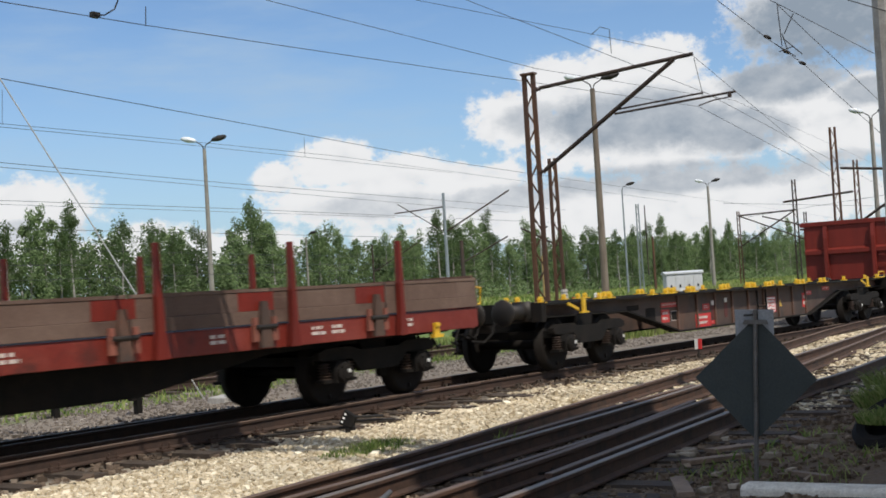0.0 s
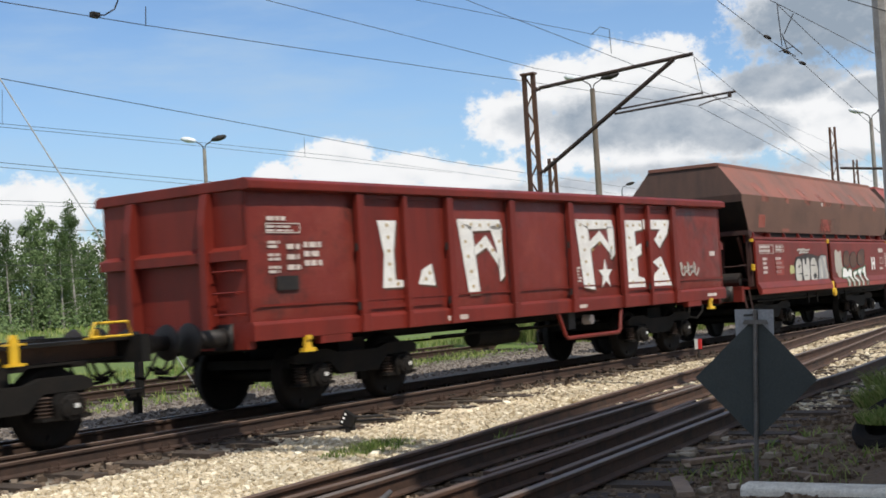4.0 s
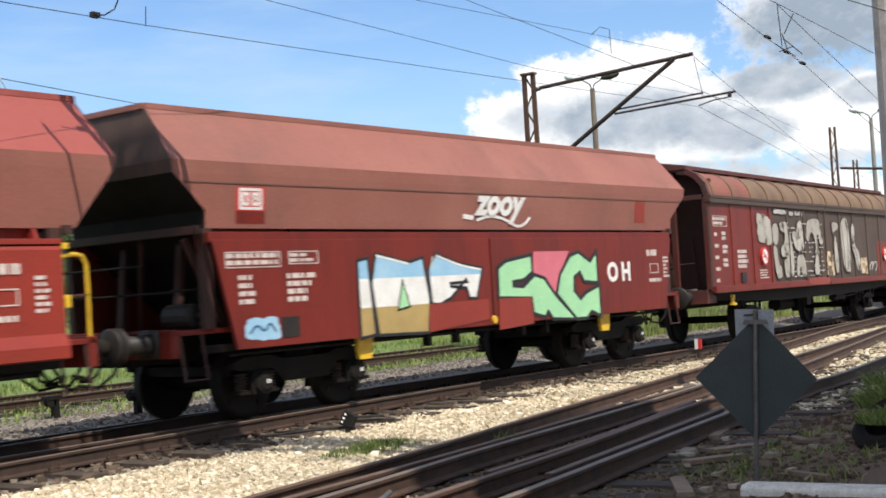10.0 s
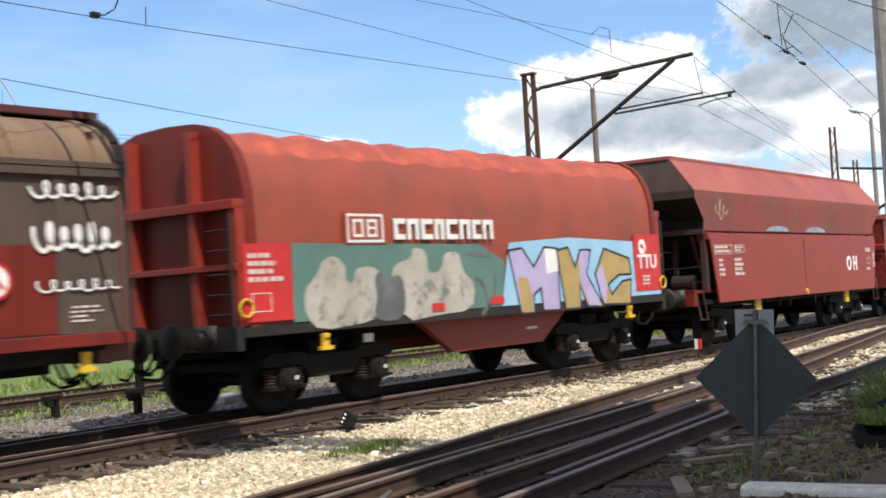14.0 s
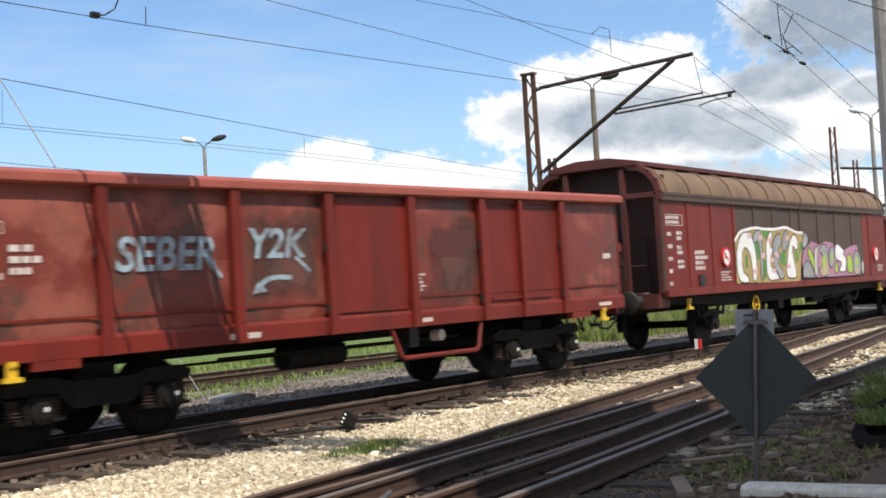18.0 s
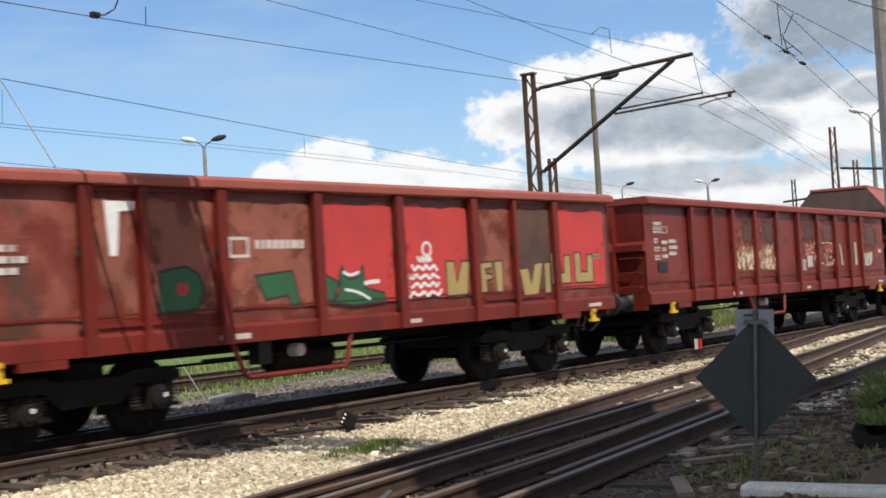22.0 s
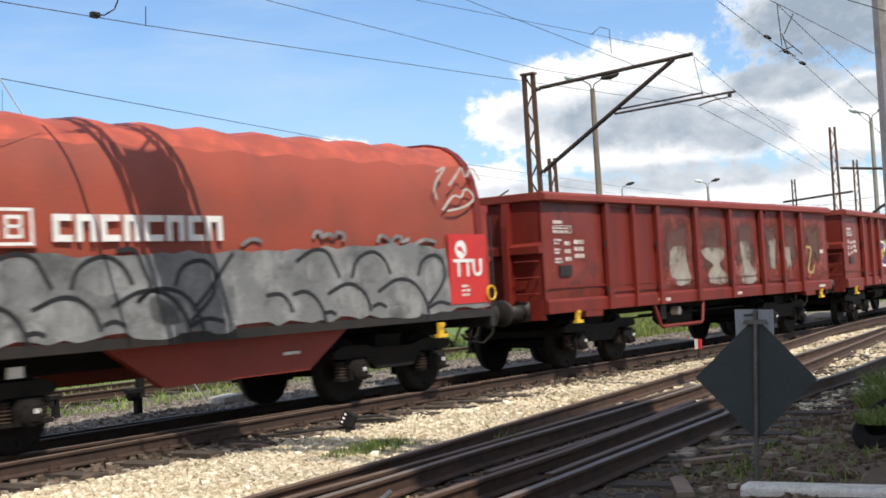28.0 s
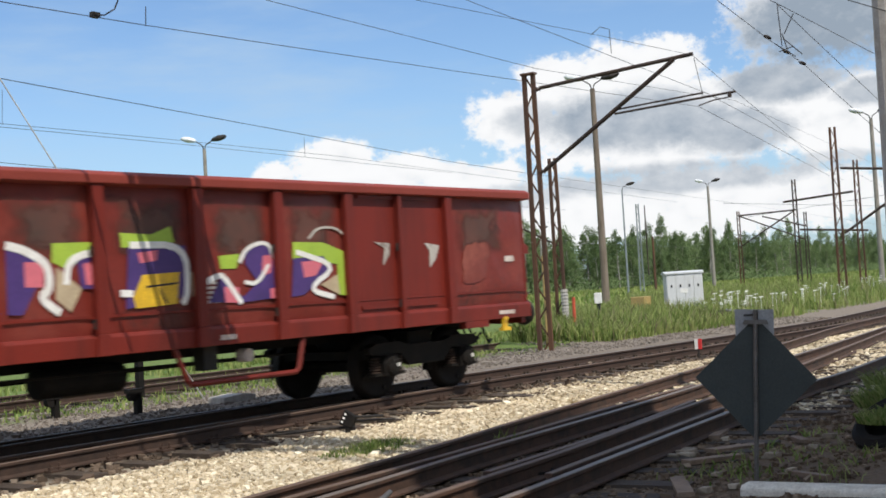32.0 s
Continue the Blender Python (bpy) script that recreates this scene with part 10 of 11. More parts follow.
def lamp_post(x, y, top, heads, label, r=0.12, material=None):
    g = height(x, y)
    m = holder("lamp_post", (x, y, g), label=label, category="street lamp", group="yard lamp posts")
    h = top - g
    part("post", Shape().rod((0, 0, -0.3), (0, 0, h), r * 1.25, 12, r * 0.75), material or M_POST, m)
    side = Vector((0.569, -0.82, 0))
    for k, sg in enumerate(heads):
        a = Shape().path([(0, 0, h - 0.1), tuple(side * (0.12 * sg) + Vector((0, 0, h + 0.25))), tuple(side * (0.5 * sg) + Vector((0, 0, h + 0.48)))], 0.035, 6)
        arm = part("lamp_arm", a, M_DARK, m)
        c = side * (0.95 * sg) + Vector((0, 0, h + 0.62))
        hd = Shape()
        u = (side * sg + Vector((0, 0, 0.22))).normalized()
        hd.lathe(c - u * 0.5, u, [(0, 0.04), (0.12, 0.12), (0.5, 0.19), (0.85, 0.14), (1.0, 0.02)], 12)
        part("lamp_head", hd, M_DARK if sg > 0 else M_GLASS_LAMP, m, "drop-shaped lamp head")
    return m


def wire(pts, r, sag=0.0, name="overhead_wire", label="thin dark overhead wire", material=None):
    s = Shape()
    out = []
    for a, b in zip(pts, pts[1:]):
        a, b = Vector(a), Vector(b)
        for k in range(8):
            t = k / 8
            out.append(a.lerp(b, t) - Vector((0, 0, 4 * sag * t * (1 - t))))
    out.append(Vector(pts[-1]))
    s.tube(out, r, 5)
    return tagged(part(name, s, material or M_WIRE), label, "overhead wire", "overhead wires")


def along(x, y, far):
    """The place at horizontal distance far in the direction of picture point (x, y)."""
    side, up = Vector((0.56900, -0.82003, -0.06156)), Vector((0.00754, -0.06965, 0.99754))
    d = AIM + side * ((x - 784) / 2266.4) - up * ((y - 441) / 2266.4)
    k = far / math.hypot(d.x, d.y)
    return EYE + d * k


def build_masts():
    main_mast()
    second_mast()
    pole_mast(68.7, 21.56, 9.05, M_MAST, "tall rusty lattice mast with a long cantilever", True, [((0, -0.3, 6.9), (0, -5.4, 6.3), 0.07), ((0, -0.3, 3.4), (0, -5.0, 6.3), 0.07)])
    pole_mast(91.0, 27.1, 9.0, M_MAST, "rusty lattice mast by the far tracks", True, [((0, 0.3, 6.9), (0, 5.4, 6.6), 0.08)])
    pole_mast(106.7, 37.1, 9.2, M_MAST_DARK, "dark lattice mast by the far tracks", True, [((0, -0.3, 5.0), (0, -6, 4.5), 0.09)])
    pole_mast(139.5, 55.2, 8.6, M_MAST, "dark mast with a sloping cantilever", True, [((0, 0, 8.2), (0, -7.0, 8.3), 0.09), ((0, 0, 8.2), (0, -7.5, 5.0), 0.08), ((0, 0, 4.6), (0, -6.5, 8.2), 0.08)])
    pole_mast(142.0, 48.3, 8.0, M_MAST_DARK, "dark mast deep in the yard", True, [((0, 0, 6.5), (0, 5, 8.0), 0.08)])
    pole_mast(82.4, 56.6, 9.2, M_MAST_GREY, "pale grey mast with a slanting stay arm", False, [((0, 0, 8.2), (-2.2, 3.2, 7.9), 0.05), ((0, 0, 6.2), (3.0, -4.2, 9.2), 0.06), ((0, 0, 6.2), (-2.0, 3.0, 8.6), 0.04)])
    pole_mast(116.9, 56.8, 9.1, M_MAST_GREY, "pale grey lattice mast with insulators", True, [((0, -0.8, 2.0), (0, -0.8, 9.0), 0.06)])
    pole_mast(146.2, 121.4 - 8, 8.9, M_MAST_DARK, "dark mast before the wood", False, [((0, 0, 5.0), (4.0, -5.5, 9.0), 0.07)])
    pole_mast(120.0, 34.0, 8.6, M_MAST, "rusty mast in the row of masts", True, [((0, 0, 7.0), (0, -5, 6.6), 0.08)])
    pole_mast(160.0, 44.0, 9.0, M_MAST_DARK, "dark mast at the end of the yard", True, [((0, 0, 7.5), (0, -5, 7.2), 0.09)])
    pole_mast(131.0, 62.0, 6.2, M_MAST, "short rusty mast in the grass", False)
    pole_mast(62.0, 41.5, 4.4, M_MAST_DARK, "thin dark post behind the masts", False, [((0, 0, 3.2), (1.6, -2.2, 4.6), 0.04)])
    lamp_post(57.3, 57.2, 11.3, (-1, 1), "concrete lamp post with two drop-shaped heads", 0.14)
    lamp_post(58.5, 30.5, 11.4, (-1, 1), "tall brown concrete lamp post with two curved arms", 0.17, M_SLOT)
    lamp_post(133.7, 56.2, 11.4, (-1, 1), "concrete lamp post with two heads in the yard", 0.17)
    lamp_post(122.0, 105.0 * 1.0, 9.3, (1,), "slim lamp post before the wood", 0.12)
    lamp_post(185.5, 108.3, 10.6, (1,), "slim grey lamp post by the wood", 0.13)
    lamp_post(126.2, 63.0, 11.4, (1,), "pale steel lamp post with one head", 0.10, M_MAST_GREY)
    lamp_post(84.7, 24.0, 11.0, (-1, 1), "concrete lamp post with long arms", 0.15)
    lamp_post(16.55, 4.42, 9.5, (), "pale grey pole close to the tracks", 0.15, M_CONCRETE)
    # wires
    W = [
        ([(-420, -70, 10.5), (0, 3, 13.1), (257, 45, 15.0), (600, 96, 17.8), (1237, 189, 31.0)], 0.0065, 0.0),
        ([(1237, 189, 31.0), (1490, 323, 62.0)], 0.0085, 0.0),
        ([(1225, 98, 31.2), (1390, 236, 45.0), (1492, 320, 62.0)], 0.0085, 0.0),
        ([(470, 0, 19.0), (950, 122, 25.0), (1300, 178, 40.0), (1568, 300, 90.0)], 0.0065, 0.0),
        ([(735, 0, 21.5), (1060, 63, 26.5), (1225, 98, 31.2)], 0.0065, 0.0),
        ([(825, 0, 24.0), (1250, 165, 34.0), (1568, 335, 70.0)], 0.008, 0.0),
        ([(1268, 0, 16.0), (1360, 70, 18.0), (1420, 112, 19.5), (1568, 245, 25.0)], 0.006, 0.0),
        ([(1362, 0, 17.0), (1568, 106, 22.0)], 0.006, 0.0),
        ([(1375, 8, 17.0), (1568, 190, 24.0)], 0.006, 0.0),
        ([(1500, 0, 16.0), (1568, 20, 17.0)], 0.008, 0.0),
        ([(0, 139, 24.0), (400, 213, 32.0), (800, 287, 48.0), (960, 311, 60.0), (1200, 345, 100.0), (1568, 400, 200.0)], 0.011, 0.0),
        ([(0, 219, 40.0), (331, 250, 52.0), (600, 277, 62.0), (1200, 358, 120.0)], 0.011, 0.0),
        ([(0, 225, 40.0), (344, 258, 52.0), (536, 278, 60.0), (800, 306, 76.0)], 0.011, 0.0),
        ([(0, 288, 60.0), (420, 326, 80.0), (1000, 372, 130.0)], 0.018, 0.0),
        ([(0, 296, 60.0), (420, 334, 80.0), (900, 376, 130.0)], 0.016, 0.0),
        ([(0, 355, 90.0), (420, 370, 100.0), (1000, 395, 150.0)], 0.022, 0.0),
        ([(0, 362, 90.0), (700, 385, 125.0)], 0.018, 0.0),
        ([(0, 405, 90.0), (700, 420, 115.0), (1000, 430, 150.0)], 0.02, 0.0),
        ([(0, 440, 90.0), (500, 452, 104.0), (1000, 462, 150.0)], 0.02, 0.0),
        ([(0, 470, 60.0), (700, 468, 100.0)], 0.018, 0.0),
        ([(0, 498, 60.0), (700, 476, 90.0)], 0.016, 0.0),
        ([(1010, 430, 90.0), (1250, 440, 110.0)], 0.014, 0.0),
        ([(1280, 360, 90.0), (1568, 365, 110.0)], 0.016, 0.0),
        ([(1300, 388, 110.0), (1568, 345, 90.0)], 0.016, 0.0),
    ]
    for pts, r, sag in W:
        wire([along(*p) for p in pts], r * 0.8, sag)
    # droppers and clamps on the nearest wires
    d = [along(258, 12, 15.0), along(258, 46, 15.0)]
    wire(d, 0.006, 0, "dropper", "short dropper between the wires")
    loop = [along(165, 27, 14.2), along(185, 27, 14.2), along(203, 16, 14.2), along(209, 0, 14.2), along(190, -30, 14.0), along(140, -50, 13.8)]
    wire(loop, 0.009, 0, "jumper_cable", "bent jumper cable with a clamp")
    c = along(168, 27, 14.2)
    s = Shape().box(c.x - 0.05, c.x + 0.05, c.y - 0.03, c.y + 0.03, c.z - 0.03, c.z + 0.03)
    tagged(part("wire_clamp", s, M_DARK), "small dark clamp on the contact wire", "clamp")
    for q, rr in (((1358, 66), 18.0), ((1392, 92), 18.8), ((1420, 112), 19.5)):
        c = along(*q, rr)
        s = Shape().lathe(c, (1, -0.75, -0.45), [(-0.06, 0.012), (-0.03, 0.026), (0.03, 0.026), (0.06, 0.012)], 8)
        tagged(part("insulator", s, M_DARK), "dark clamp in the overhead wire", "insulator", "insulators in the wires")
    for a, b in (((1375, 8), (1384, 82)), ((1404, 24), (1388, 60)), ((1372, 78), (1408, 100)), ((1384, 60), (1396, 96)), ((1378, 92), (1404, 82)), ((1388, 70), (1420, 96))):
        wire([along(*a, 18.8), along(*b, 18.8)], 0.008, 0, "jumper_cable", "short jumper cable by the insulators")
    for a, b, f in (((1046, 62), (1062, 48), 26.5), ((1062, 48), (1078, 52), 26.5), ((1078, 52), (1082, 95), 26.5), ((1228, 103), (1244, 170), 31.0), ((4, 160), (4, 222), 40.0), ((538, 243), (540, 278), 45.0)):
        wire([along(*a, f), along(*b, f)], 0.008, 0, "dropper", "short dropper between the wires")
    # stay wire down to its concrete anchor
    foot = Vector((15.5, 15.8, -0.08))
    wire([foot, along(240, 520, 21.6), along(0, 140, 20.8), along(-160, -110, 20.5)], 0.012, 0, "stay_wire", "pale stay wire running down to a concrete anchor", M_STAY)
    # gantry arm that reaches over the near tracks from behind; only its shadow falls into view
    g = holder("signal_gantry", (9.05, -4.5, height(9.05, -4.5)), label="steel lattice gantry arm reaching over the near tracks", category="gantry")
    s = Shape()
    lattice_post(s, 0, 0, -0.3, 8.2, 0.9, 0.7, 0.12, 10, "x")
    part("gantry_post", s, M_MAST, g)
    for dx in (-0.42, 0.42):
        for z in (7.42, 7.95):
            part("gantry_chord", Shape().beam((dx, -0.5, z), (dx, 15.9, z), 0.06, 0.07), M_MAST, g)
    s = Shape()
    for k in range(26):
        y, sd = -0.3 + k * 0.62, 0.42 if k % 2 else -0.42
        s.beam((-sd, y, 7.95), (sd, y + 0.62, 7.95), 0.04, 0.04)
        for dx in (-0.42, 0.42):
            s.beam((dx, y, 7.42 if k % 2 else 7.95), (dx, y + 0.62, 7.95 if k % 2 else 7.42), 0.035, 0.035)
            s.beam((dx, y, 7.42), (dx, y, 7.95), 0.03, 0.03)
    part("gantry_lacing", s, M_MAST, g)
    # unseen slats and rods added to thicken its shadow; slats end before the tip
    for dx, a, b in ((-0.30, 5.0, 13.1), (-0.14, 10.6, 13.2), (0.02, 5.0, 13.2), (0.18, 6.0, 13.2), (0.33, 8.6, 13.2)):
        part("walkway_board", Shape().box(dx - 0.078, dx + 0.074, a, b, 7.60, 7.65), M_PLANK, g)
    for k in range(4):
        part("gantry_cable", Shape().rod((-1.12 + 0.1 * k, 4.5, 7.6), (-1.06 + 0.1 * k, 8.7 if k else 13.6, 7.6), 0.034 if k else 0.024, 6), M_WIRE, g)


# ---------------------------------------------------------------- small things by the tracks
def build_small():
    # back of a diamond board on its post
    m = holder("diamond_sign", (9.68, 3.85, height(9.68, 3.85)), label="dark grey back of a diamond-shaped track sign on a thin post", category="sign")
    g = height(9.68, 3.85)
    fwd = Vector((0.93, 0.37, 0)).normalized()
    ang = math.atan2(fwd.y, fwd.x)
    side = Vector((fwd.y, -fwd.x, 0))
    part("post", Shape().rod((0, 0, -0.3), (0, 0, 1.19 - g), 0.019, 12), M_STEEL, m)

    def board(pts, off, t):
        s = Shape()
        n = len(pts)
        vs = [side * a + fwd * off + Vector((0, 0, b - g)) for a, b in pts] + [side * a + fwd * (off + t) + Vector((0, 0, b - g)) for a, b in pts]
        return s.add(vs, [tuple(range(n)), tuple(range(2 * n - 1, n - 1, -1))] + [(i, n + i, n + (i + 1) % n, (i + 1) % n) for i in range(n)])
    part("board", board([(-0.47, 0.645), (-0.45, 0.625), (0.0, 0.16), (0.45, 0.625), (0.47, 0.645), (0.45, 0.665), (0.03, 1.10), (-0.03, 1.10), (-0.45, 0.665)], 0.025, 0.004), M_SIGN, m, "dark grey diamond board", bevel=0.0)
    part("upper_plate", board([(-0.15, 0.93), (0.145, 0.92), (0.14, 1.19), (-0.16, 1.19)], 0.034, 0.003), M_SIGN_PALE, m, "bare pale metal plate")
    part("clamp", board([(-0.10, 1.075), (0.10, 1.075), (0.085, 1.11), (-0.085, 1.11)], -0.02, 0.04), M_STEEL, m)
    part("bracket", board([(-0.09, 1.135), (-0.01, 1.14), (-0.01, 1.155), (-0.09, 1.15)], 0.02, 0.01), M_DARK, m)
    m.matrix_world = Matrix.Translation((9.69, 3.835, g)) @ Matrix.Rotation(radians(3.4), 4, fwd)
    # point lever weight
    x, y = 12.2, 10.0
    m = holder("point_lever", (x, y, height(x, y)), -58.0, label="black point lever weight with a white-marked face", category="point lever")
    part("weight", Shape().prism([(-0.10, 0.13), (0.06, 0.06), (0.12, 0.20), (-0.02, 0.30)], -0.08, 0.08, "y"), M_BLACK, m, bevel=0.012)
    for k in range(3):
        a, b = -0.076 + 0.024 * k, 0.152 + 0.045 * k
        part("white_mark", Shape().prism([(a, b), (a + 0.026, b - 0.011), (a + 0.034, b + 0.008), (a + 0.008, b + 0.019)], -0.087, -0.0815, "y"), M_WHITE, m)
    s = Shape().box(-0.03, 0.09, -0.05, 0.05, -0.1, 0.09).rod((0.05, 0, 0.2), (0.42, 0.2, 0.18), 0.016, 6).rod((0.05, 0.05, 0.14), (0.55, 0.3, 0.12), 0.018, 6).rod((0, 0.1, 0.08), (-1.2, 0.2, 0.0), 0.018, 6).rod((0, 0.16, 0.06), (-1.0, 0.45, 0.02), 0.015, 6)
    part("lever_base", s, M_DARK, m)
    # marker post
    x, y = 23.8, 10.43
    m = holder("marker_post", (x, y, height(x, y)), label="small red and white marker on a short stake", category="marker post")
    part("stake", Shape().rod((0, 0, -0.1), (0, 0, 0.28), 0.018, 6), M_DARK, m)
    part("white_half", Shape().box(-0.02, 0.02, 0.0, 0.07, 0.24, 0.44), M_WHITE, m)
    part("red_half", Shape().box(-0.02, 0.02, -0.07, -0.001, 0.24, 0.44), M_LABEL_RED, m)
    # stubs and anchor beyond the train
    for x, y, k in ((13.3, 16.9, 1.0), (13.95, 15.7, 1.15)):
        m = holder("signal_wire_stub", (x, y, height(x, y)), label="short black signal wire pulley post", category="post", group="pulley posts")
        part("post", Shape().box(-0.05, 0.05, -0.05, 0.05, -0.2, 0.30 * k), M_BLACK, m)
        part("pulley", Shape().lathe((-0.1, 0.0, 0.27 * k), (0, 1, 0), [(-0.05, 0.09), (0.05, 0.09)], 12).box(-0.22, 0.1, -0.06, 0.06, 0.30 * k, 0.36 * k), M_BLACK, m)
    s = Shape().prism([(-0.42, -0.3), (0.42, -0.3), (0.38, 0.10), (0.08, 0.13), (-0.38, 0.10)], -0.2, 0.2, "y")
    tagged(part("anchor_block", s, M_CONCRETE, None, at=(15.99, 15.63, -0.17), bevel=0.02), "pale concrete anchor block of the stay wire", "concrete block")
    s = Shape().box(-0.06, 0.06, -0.06, 0.06, -0.2, 0.7)
    tagged(part("far_stake", s, M_BLACK, None, at=(16.6, 18.6, -0.1)), "short dark stake by the far track", "post")
    # kerb
    s = Shape().prism([(2.3, -0.45), (3.74, -0.45), (3.76, -0.20), (3.70, -0.10), (2.3, -0.10)], 9.05, 9.32)
    k = Shape()
    pr = [(-0.13, -0.4), (0.13, -0.4), (0.13, -0.02), (0.09, 0.0), (-0.09, 0.0), (-0.13, -0.02)]
    k.prism(pr, -0.78, 0.78)
    ob = part("kerb", k, M_KERB, None, at=(9.42, 3.02, -0.125), bevel=0.015)
    ob.rotation_euler = (0, radians(0.5), radians(-84))
    tagged(ob, "chipped lime-washed concrete kerb", "kerb", "kerbs")
    ob = part("kerb", ob.data, M_KERB, None, at=(9.58, 1.44, -0.12), bevel=0.015)
    ob.rotation_euler = (0, 0, radians(-84))
    tagged(ob, "chipped lime-washed concrete kerb", "kerb", "kerbs")
    # old tyre planted with grass, and a bush behind it
    t = Shape()
    prof = [(0.0, 0.22), (-0.1, 0.24), (-0.12, 0.32), (-0.08, 0.38), (0.08, 0.38), (0.12, 0.32), (0.1, 0.24), (0.0, 0.22)]
    t.lathe((0, 0, 0), (-0.5, 0.25, 0.8), prof, 28)
    tagged(part("tyre", t, M_BLACK, None, at=(12.1, 3.42, -0.02), smooth=True), "old black tyre with grass growing in it", "tyre")
    rng = random.Random(8)

    def clump(name, cx, cy, cz, r, n, lo, hi, label):
        vs, fs = [], []
        for i in range(n):
            a, d = rng.uniform(0, 6.28), math.sqrt(rng.random()) * r
            x, y, h, w = cx + math.cos(a) * d, cy + math.sin(a) * d, rng.uniform(lo, hi) * (1.15 - 0.6 * d / r), 0.007
            b, lx, ly = rng.uniform(0, 6.28), rng.gauss(0, 0.35) + 0.5 * math.cos(a) * d / r, rng.gauss(0, 0.35) + 0.5 * math.sin(a) * d / r
            dx, dy, o = math.cos(b) * w, math.sin(b) * w, len(vs)
            vs += [(x - dx, y - dy, cz), (x + dx, y + dy, cz), (x + lx * h * 0.4 + dx, y + ly * h * 0.4 + dy, cz + h * 0.65), (x + lx * h * 0.4 - dx, y + ly * h * 0.4 - dy, cz + h * 0.65), (x + lx * h, y + ly * h, cz + h)]
            fs += [(o, o + 1, o + 2, o + 3), (o + 3, o + 2, o + 4)]
        me = bpy.data.meshes.new(name)
        me.from_pydata(vs, [], fs)
        me.materials.append(M_GRASS)
        tagged(new(name, me), label, "grass", kind="stuff")
    clump("tyre_grass", 12.15, 3.42, 0.02, 0.34, 1200, 0.07, 0.19, "bright green grass growing out of the tyre")
    clump("bank_grass", 15.6, 4.2, -0.2, 0.6, 1200, 0.15, 0.42, "bright grass on the bank beside the rails")
    clump("bank_grass", 18.0, 4.6, -0.2, 0.8, 1200, 0.15, 0.45, "bright grass on the bank beside the rails")
    # debris
    rng = random.Random(21)
    for x, y, a, l, w in ((10.7, 4.62, -0.5, 0.62, 0.07), (11.56, 4.78, -0.45, 0.6, 0.09), (12.45, 5.3, 0.25, 0.7, 0.06), (9.4, 4.35, 0.5, 0.9, 0.07), (12.3, 4.4, 0.6, 0.4, 0.05), (10.1, 3.55, 1.0, 0.45, 0.04)):
        s = Shape().box(-l / 2, l / 2, -w, w * 0.8, 0.0, 0.04).add([(l / 2, -w, 0), (l / 2 + 0.07, -w * 0.3, 0.0), (l / 2, w * 0.8, 0.0), (l / 2, -w, 0.04), (l / 2 + 0.07, -w * 0.3, 0.04), (l / 2, w * 0.8, 0.04)], [(0, 1, 4, 3), (1, 2, 5, 4), (3, 4, 5)])
        ob = part("plank", s, M_PLANK, None, at=(x, y, height(x, y) + 0.012))
        ob.rotation_euler = (0, 0.02, a)
        tagged(ob, "broken piece of weathered plank on the earth", "plank", "planks on the earth")
    for i, (x, y) in enumerate(((12.14, 5.1), (10.29, 3.77), (11.01, 4.2), (11.16, 5.08), (11.0, 5.0), (11.35, 5.15), (10.95, 5.12), (9.52, 3.95), (10.0, 4.3), (12.6, 4.2), (11.8, 4.09), (9.3, 4.1))):
        k = rng.uniform(0.05, 0.09)
        s = Shape().add([(k * 1.2 * c[0], k * c[1], k * 0.55 * c[2]) for c in stone_form(rng)], STONE_FACES)
        tagged(part("pale_stone", s, M_CHUNK, None, at=(x, y, height(x, y) + 0.03), bevel=0.008), "earthy pale chunk of rubble on the ground", "stone", "pale stones")
    ca = Shape().path([(9.0, 5.9, -0.14), (9.2, 5.7, -0.1), (9.6, 5.62, -0.13), (9.9, 5.85, -0.06), (10.1, 5.75, -0.15)], 0.014, 6)
    tagged(part("loose_cable", ca, M_BLACK), "loose black cable beside the rail", "cable")
    # switch rods
    for k, (a, b) in enumerate((((6.9, 5.75), (7.7, 6.2)), ((7.2, 5.8), (8.1, 6.25)))):
        s = Shape().rod((*a, -0.08), (*b, -0.08), 0.022, 8)
        tagged(part("point_rod", s, M_STEEL), "grey steel point rod between the rails", "point rod", "point rods")
    # cabinet
    m = holder("relay_cabinet", (47.5, 21.3, height(47.5, 21.3)), -57.0, "light grey metal relay cabinet standing in tall grass", "electrical cabinet")
    part("body", Shape().box(-0.72, 0.72, -0.45, 0.45, -0.1, 1.70), M_CABINET, m, bevel=0.02)
    part("roof", Shape().prism([(-0.5, 1.70), (0.5, 1.70), (0.5, 1.75), (0.0, 1.82), (-0.5, 1.75)], -0.78, 0.78), M_CABINET, m)
    for i in range(4):
        x = -0.69 + i * 0.35
        d = part("door", Shape().box(x, x + 0.33, -0.468, -0.452, 0.15, 1.64), M_CABINET, m, bevel=0.006)
        part("handle", Shape().box(x + 0.14, x + 0.2, -0.49, -0.469, 1.18, 1.28), M_INK, d, "black latch")
    part("label_plate", Shape().box(-0.2, 0.1, -0.48, -0.469, 0.95, 1.12), M_WHITE, m)
    m = holder("post_box", (39.5, 20.9, height(39.5, 20.9)), 25, "small white box on a dark stake in the grass", "cable box")
    part("stake", Shape().box(-0.08, 0.08, -0.06, 0.06, -0.2, 0.85), M_SIGN, m)
    part("box", Shape().box(-0.22, 0.22, -0.12, 0.12, 0.85, 1.22), M_WHITE, m, bevel=0.015)
    m = holder("trackside_box", (43.0, 17.7, height(43.0, 17.7)), 10, "low dark trackside box on feet", "cable box")
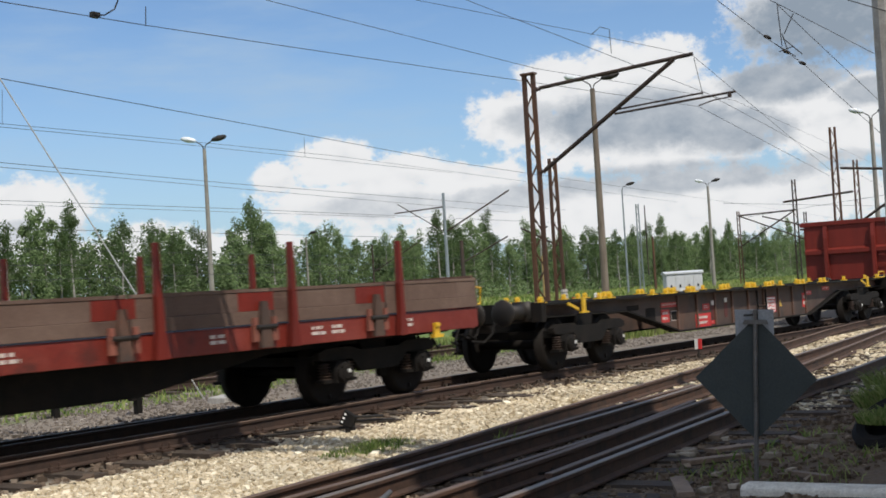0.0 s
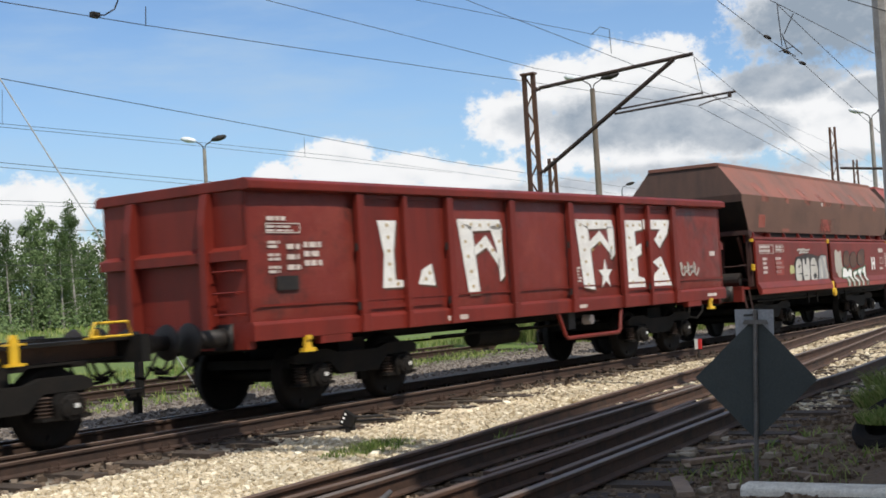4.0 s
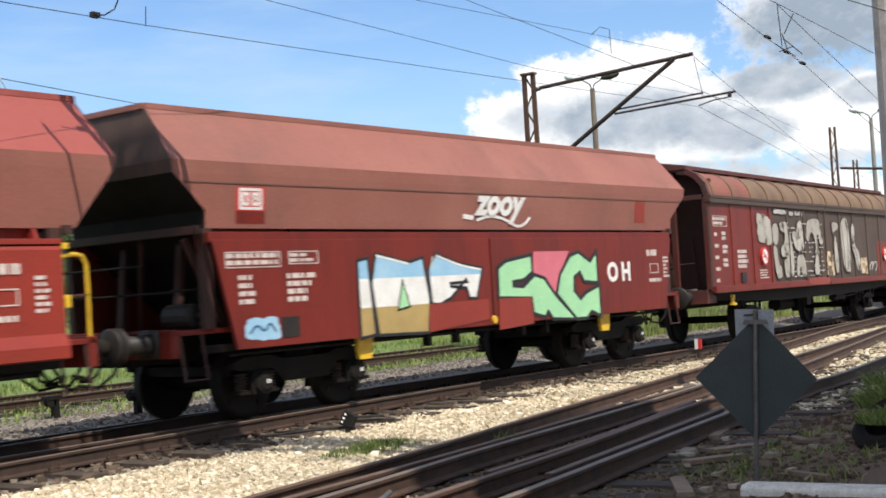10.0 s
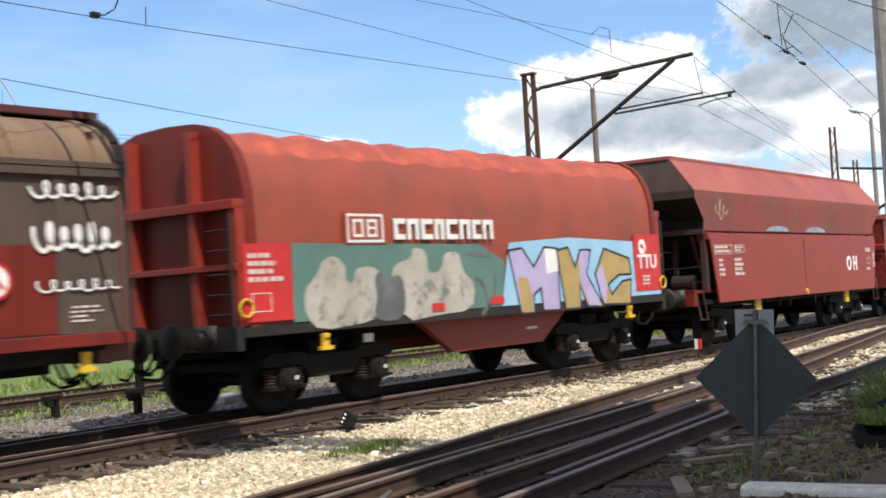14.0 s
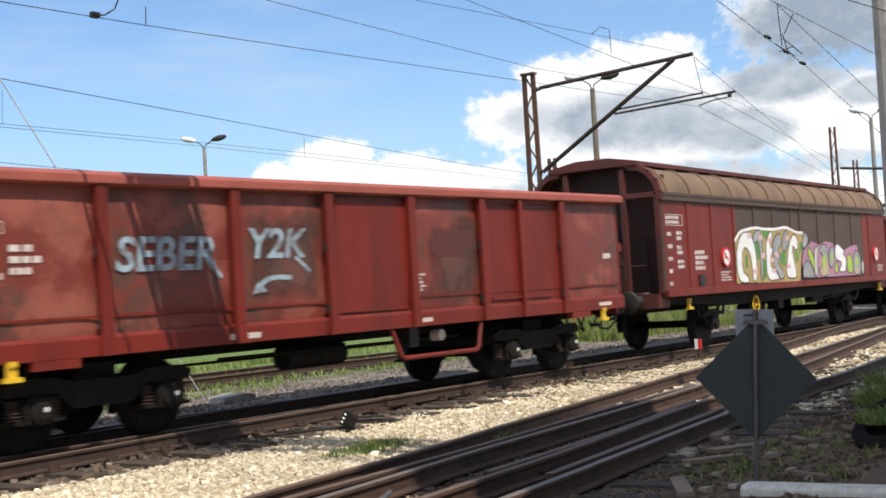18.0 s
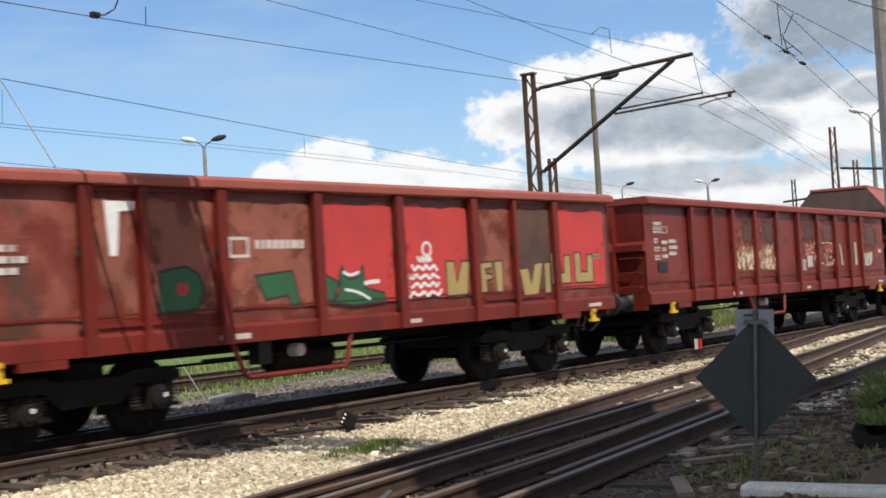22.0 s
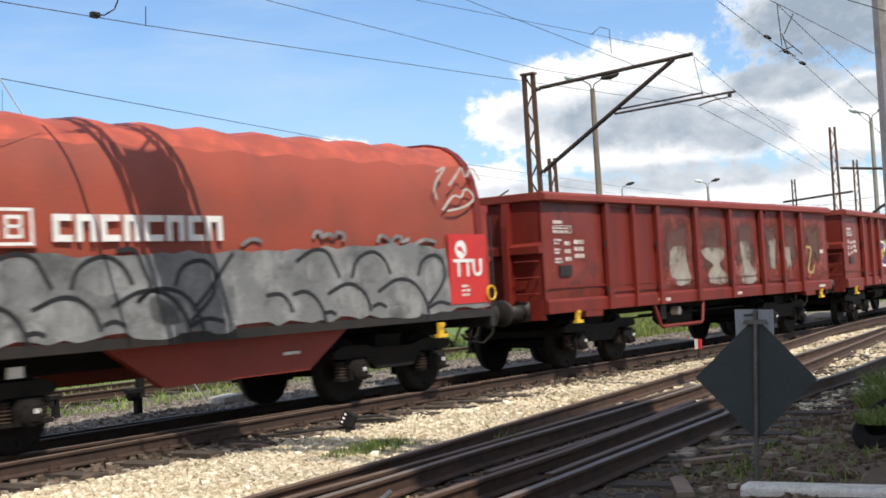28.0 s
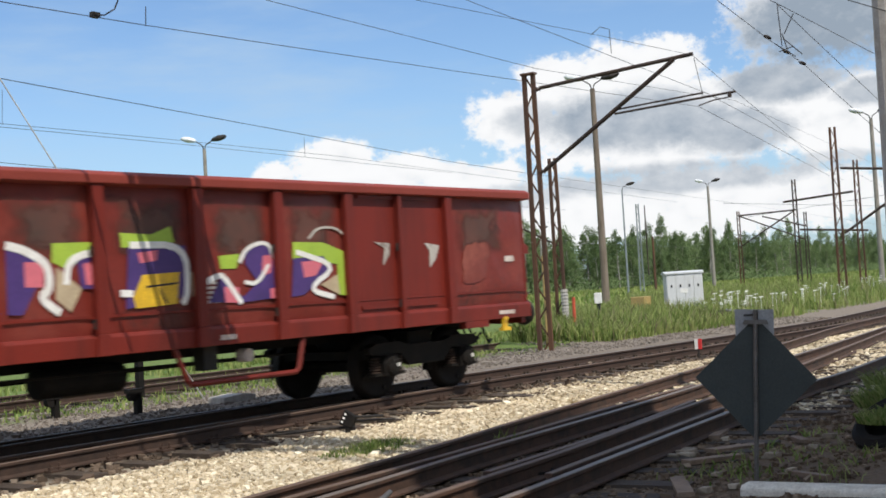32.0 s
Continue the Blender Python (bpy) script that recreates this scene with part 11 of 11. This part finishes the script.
    part("lid", Shape().prism([(-0.3, 0.3), (0.3, 0.3), (0.3, 0.36), (0.0, 0.42), (-0.3, 0.36)], -0.5, 0.5), M_STEEL, m)
    for x in (-0.42, 0.42):
        part("foot", Shape().box(x - 0.05, x + 0.05, -0.25, 0.25, -0.1, 0.3), M_DARK, m)
    m = holder("yellow_cover", (46.3, 22.6, height(46.3, 22.6)), 0, "faded yellow cover beside the cabinet", "cable box")
    part("cover", Shape().box(-0.3, 0.3, -0.3, 0.3, -0.1, 0.9), M_SAND, m, bevel=0.02)
    for x, y, h, mt in ((30.2, 17.6, 2.4, M_SAND), (33.2, 18.4, 1.2, M_TARP_BRIGHT)):
        tagged(part("rusty_stake", Shape().rod((0, 0, -0.2), (0.03, 0, h), 0.05, 8), mt, None, at=(x, y, height(x, y))), "orange rusty steel stake beside the mast", "post", "rusty stakes")
    # plain unseen block added behind the camera, shaped only to shade the foreground
    b = holder("building", (-2.0, -9.5, height(-2, -9.5)), 6.0, "plain plastered block added unseen behind the viewpoint to shade the foreground", "building")
    part("wall", Shape().box(7.17, 12.5, 2.5, 6.0, -0.3, 15.6), M_WALLPLAIN, b)
    part("roof", Shape().box(7.0, 12.5, 2.3, 6.1, 15.604, 15.9), M_MAST_DARK, b)
    part("wing_wall", Shape().box(12.504, 22.0, 2.5, 6.0, -0.3, 12.0), M_WALLPLAIN, b)
    part("wing_roof", Shape().box(12.504, 22.3, 2.2, 6.1, 12.004, 12.3), M_MAST_DARK, b)


build_ground()
build_tracks()
build_masts()
build_small()
build_trees()
build_grass()
build_stones()

# ---------------------------------------------------------------- the train: body from and to, metres along the train
TRAIN = [
    (stake_wagon, -2.3, 18.15), (flat_wagon, 19.8, 39.9), (wagon_open_white, 41.29, 55.05), (hopper_brown, 56.7, 67.98),
    (hopper_pink, 69.89, 80.92), (hopper_mint, 82.96, 94.89), (van_silver, 96.4, 111.32), (coil_colour, 112.9, 124.0),
    (hopper_hazy, 125.94, 137.82), (wagon_open_plain, 139.31, 152.97), (van_green, 154.38, 169.48), (wagon_open_bright, 170.64, 184.12),
    (wagon_open_cream, 185.27, 200.86), (hopper_scrawled, 202.41, 214.35), (coil_grey, 216.11, 227.31), (wagon_open_grey, 228.76, 242.33),
    (wagon_open_violet, 243.43, 258.82)]
WAGONS = []
for build, a, b in TRAIN:
    middle = (a + b) / 2
    WAGONS.append((build(middle, b - a), middle, b - a))

# how far the train has run, every half second
RUN_A = [1.5, 4.78, 8.32, 11.66, 15.29, 18.84, 22.45, 26.1]                                                            # 0 to 3.5 s
RUN_B = [39.83, 43.54, 46.92, 50.62, 54.05, 57.59, 60.96, 64.66, 68.08, 71.85, 75.36, 79.17, 82.72, 86.49, 90.05, 93.91, 97.51, 101.38, 105.0]   # 5.5 to 14.5 s
RUN_C = [120.34, 124.29, 127.98, 131.91, 135.66, 139.75, 143.56, 147.66, 151.52, 155.67, 159.5, 163.41, 167.18, 171.25, 175.01, 179.08, 182.89, 186.94, 190.75]  # 16.5 to 25.5 s
RUN_D = [206.34, 210.34, 214.04, 218.06, 221.72, 225.69, 229.38, 233.36, 237.08, 240.81]                                # 27.5 to 32 s
RUN = [(t0 + 0.5 * i, v) for t0, run in ((0.0, RUN_A), (5.5, RUN_B), (16.5, RUN_C), (27.5, RUN_D)) for i, v in enumerate(run)]


def run_at(t):
    for (t0, a), (t1, b) in zip(RUN, RUN[1:]):
        if t <= t1:
            return a + (b - a) * (t - t0) / (t1 - t0)
    return RUN[-1][1]


def stand(u, length):
    """A wagon's pose with its middle u metres along the line; it sits on the curve by its two bogies."""
    p, q = Vector(on_line(u - length * 0.34)), Vector(on_line(u + length * 0.34))
    m, d = (p + q) / 2, q - p
    return pose(m.x, m.y, m.z, 0, math.degrees(-math.atan2(d.z, d.x)), math.degrees(math.atan2(d.y, d.x)))


def motions():
    for wagon, mid_, length in WAGONS:
        walk(wagon, [(t, stand(mid_ - s, length)) for t, s in RUN])
    for ob, x, r, mid_ in WHEELS:
        rows, last, fixed = [], None, ob.location.copy()
        steps = 14
        for k in range(32 * steps + 1):
            t = k / steps
            u = mid_ + x - run_at(t)
            if 3.0 < u < 46.0:
                rows.append((t, pose(fixed.x, fixed.y, fixed.z, 0, math.degrees(-run_at(t) / r) % 360.0, 0)))
        if rows:
            first, end = rows[0][1], rows[-1][1]
            if rows[0][0] > 0.2:
                rows = [(0.0, first)] + rows
            if rows[-1][0] < 31.8:
                rows = rows + [(32.0, end)]
            walk(ob, rows)


motions()
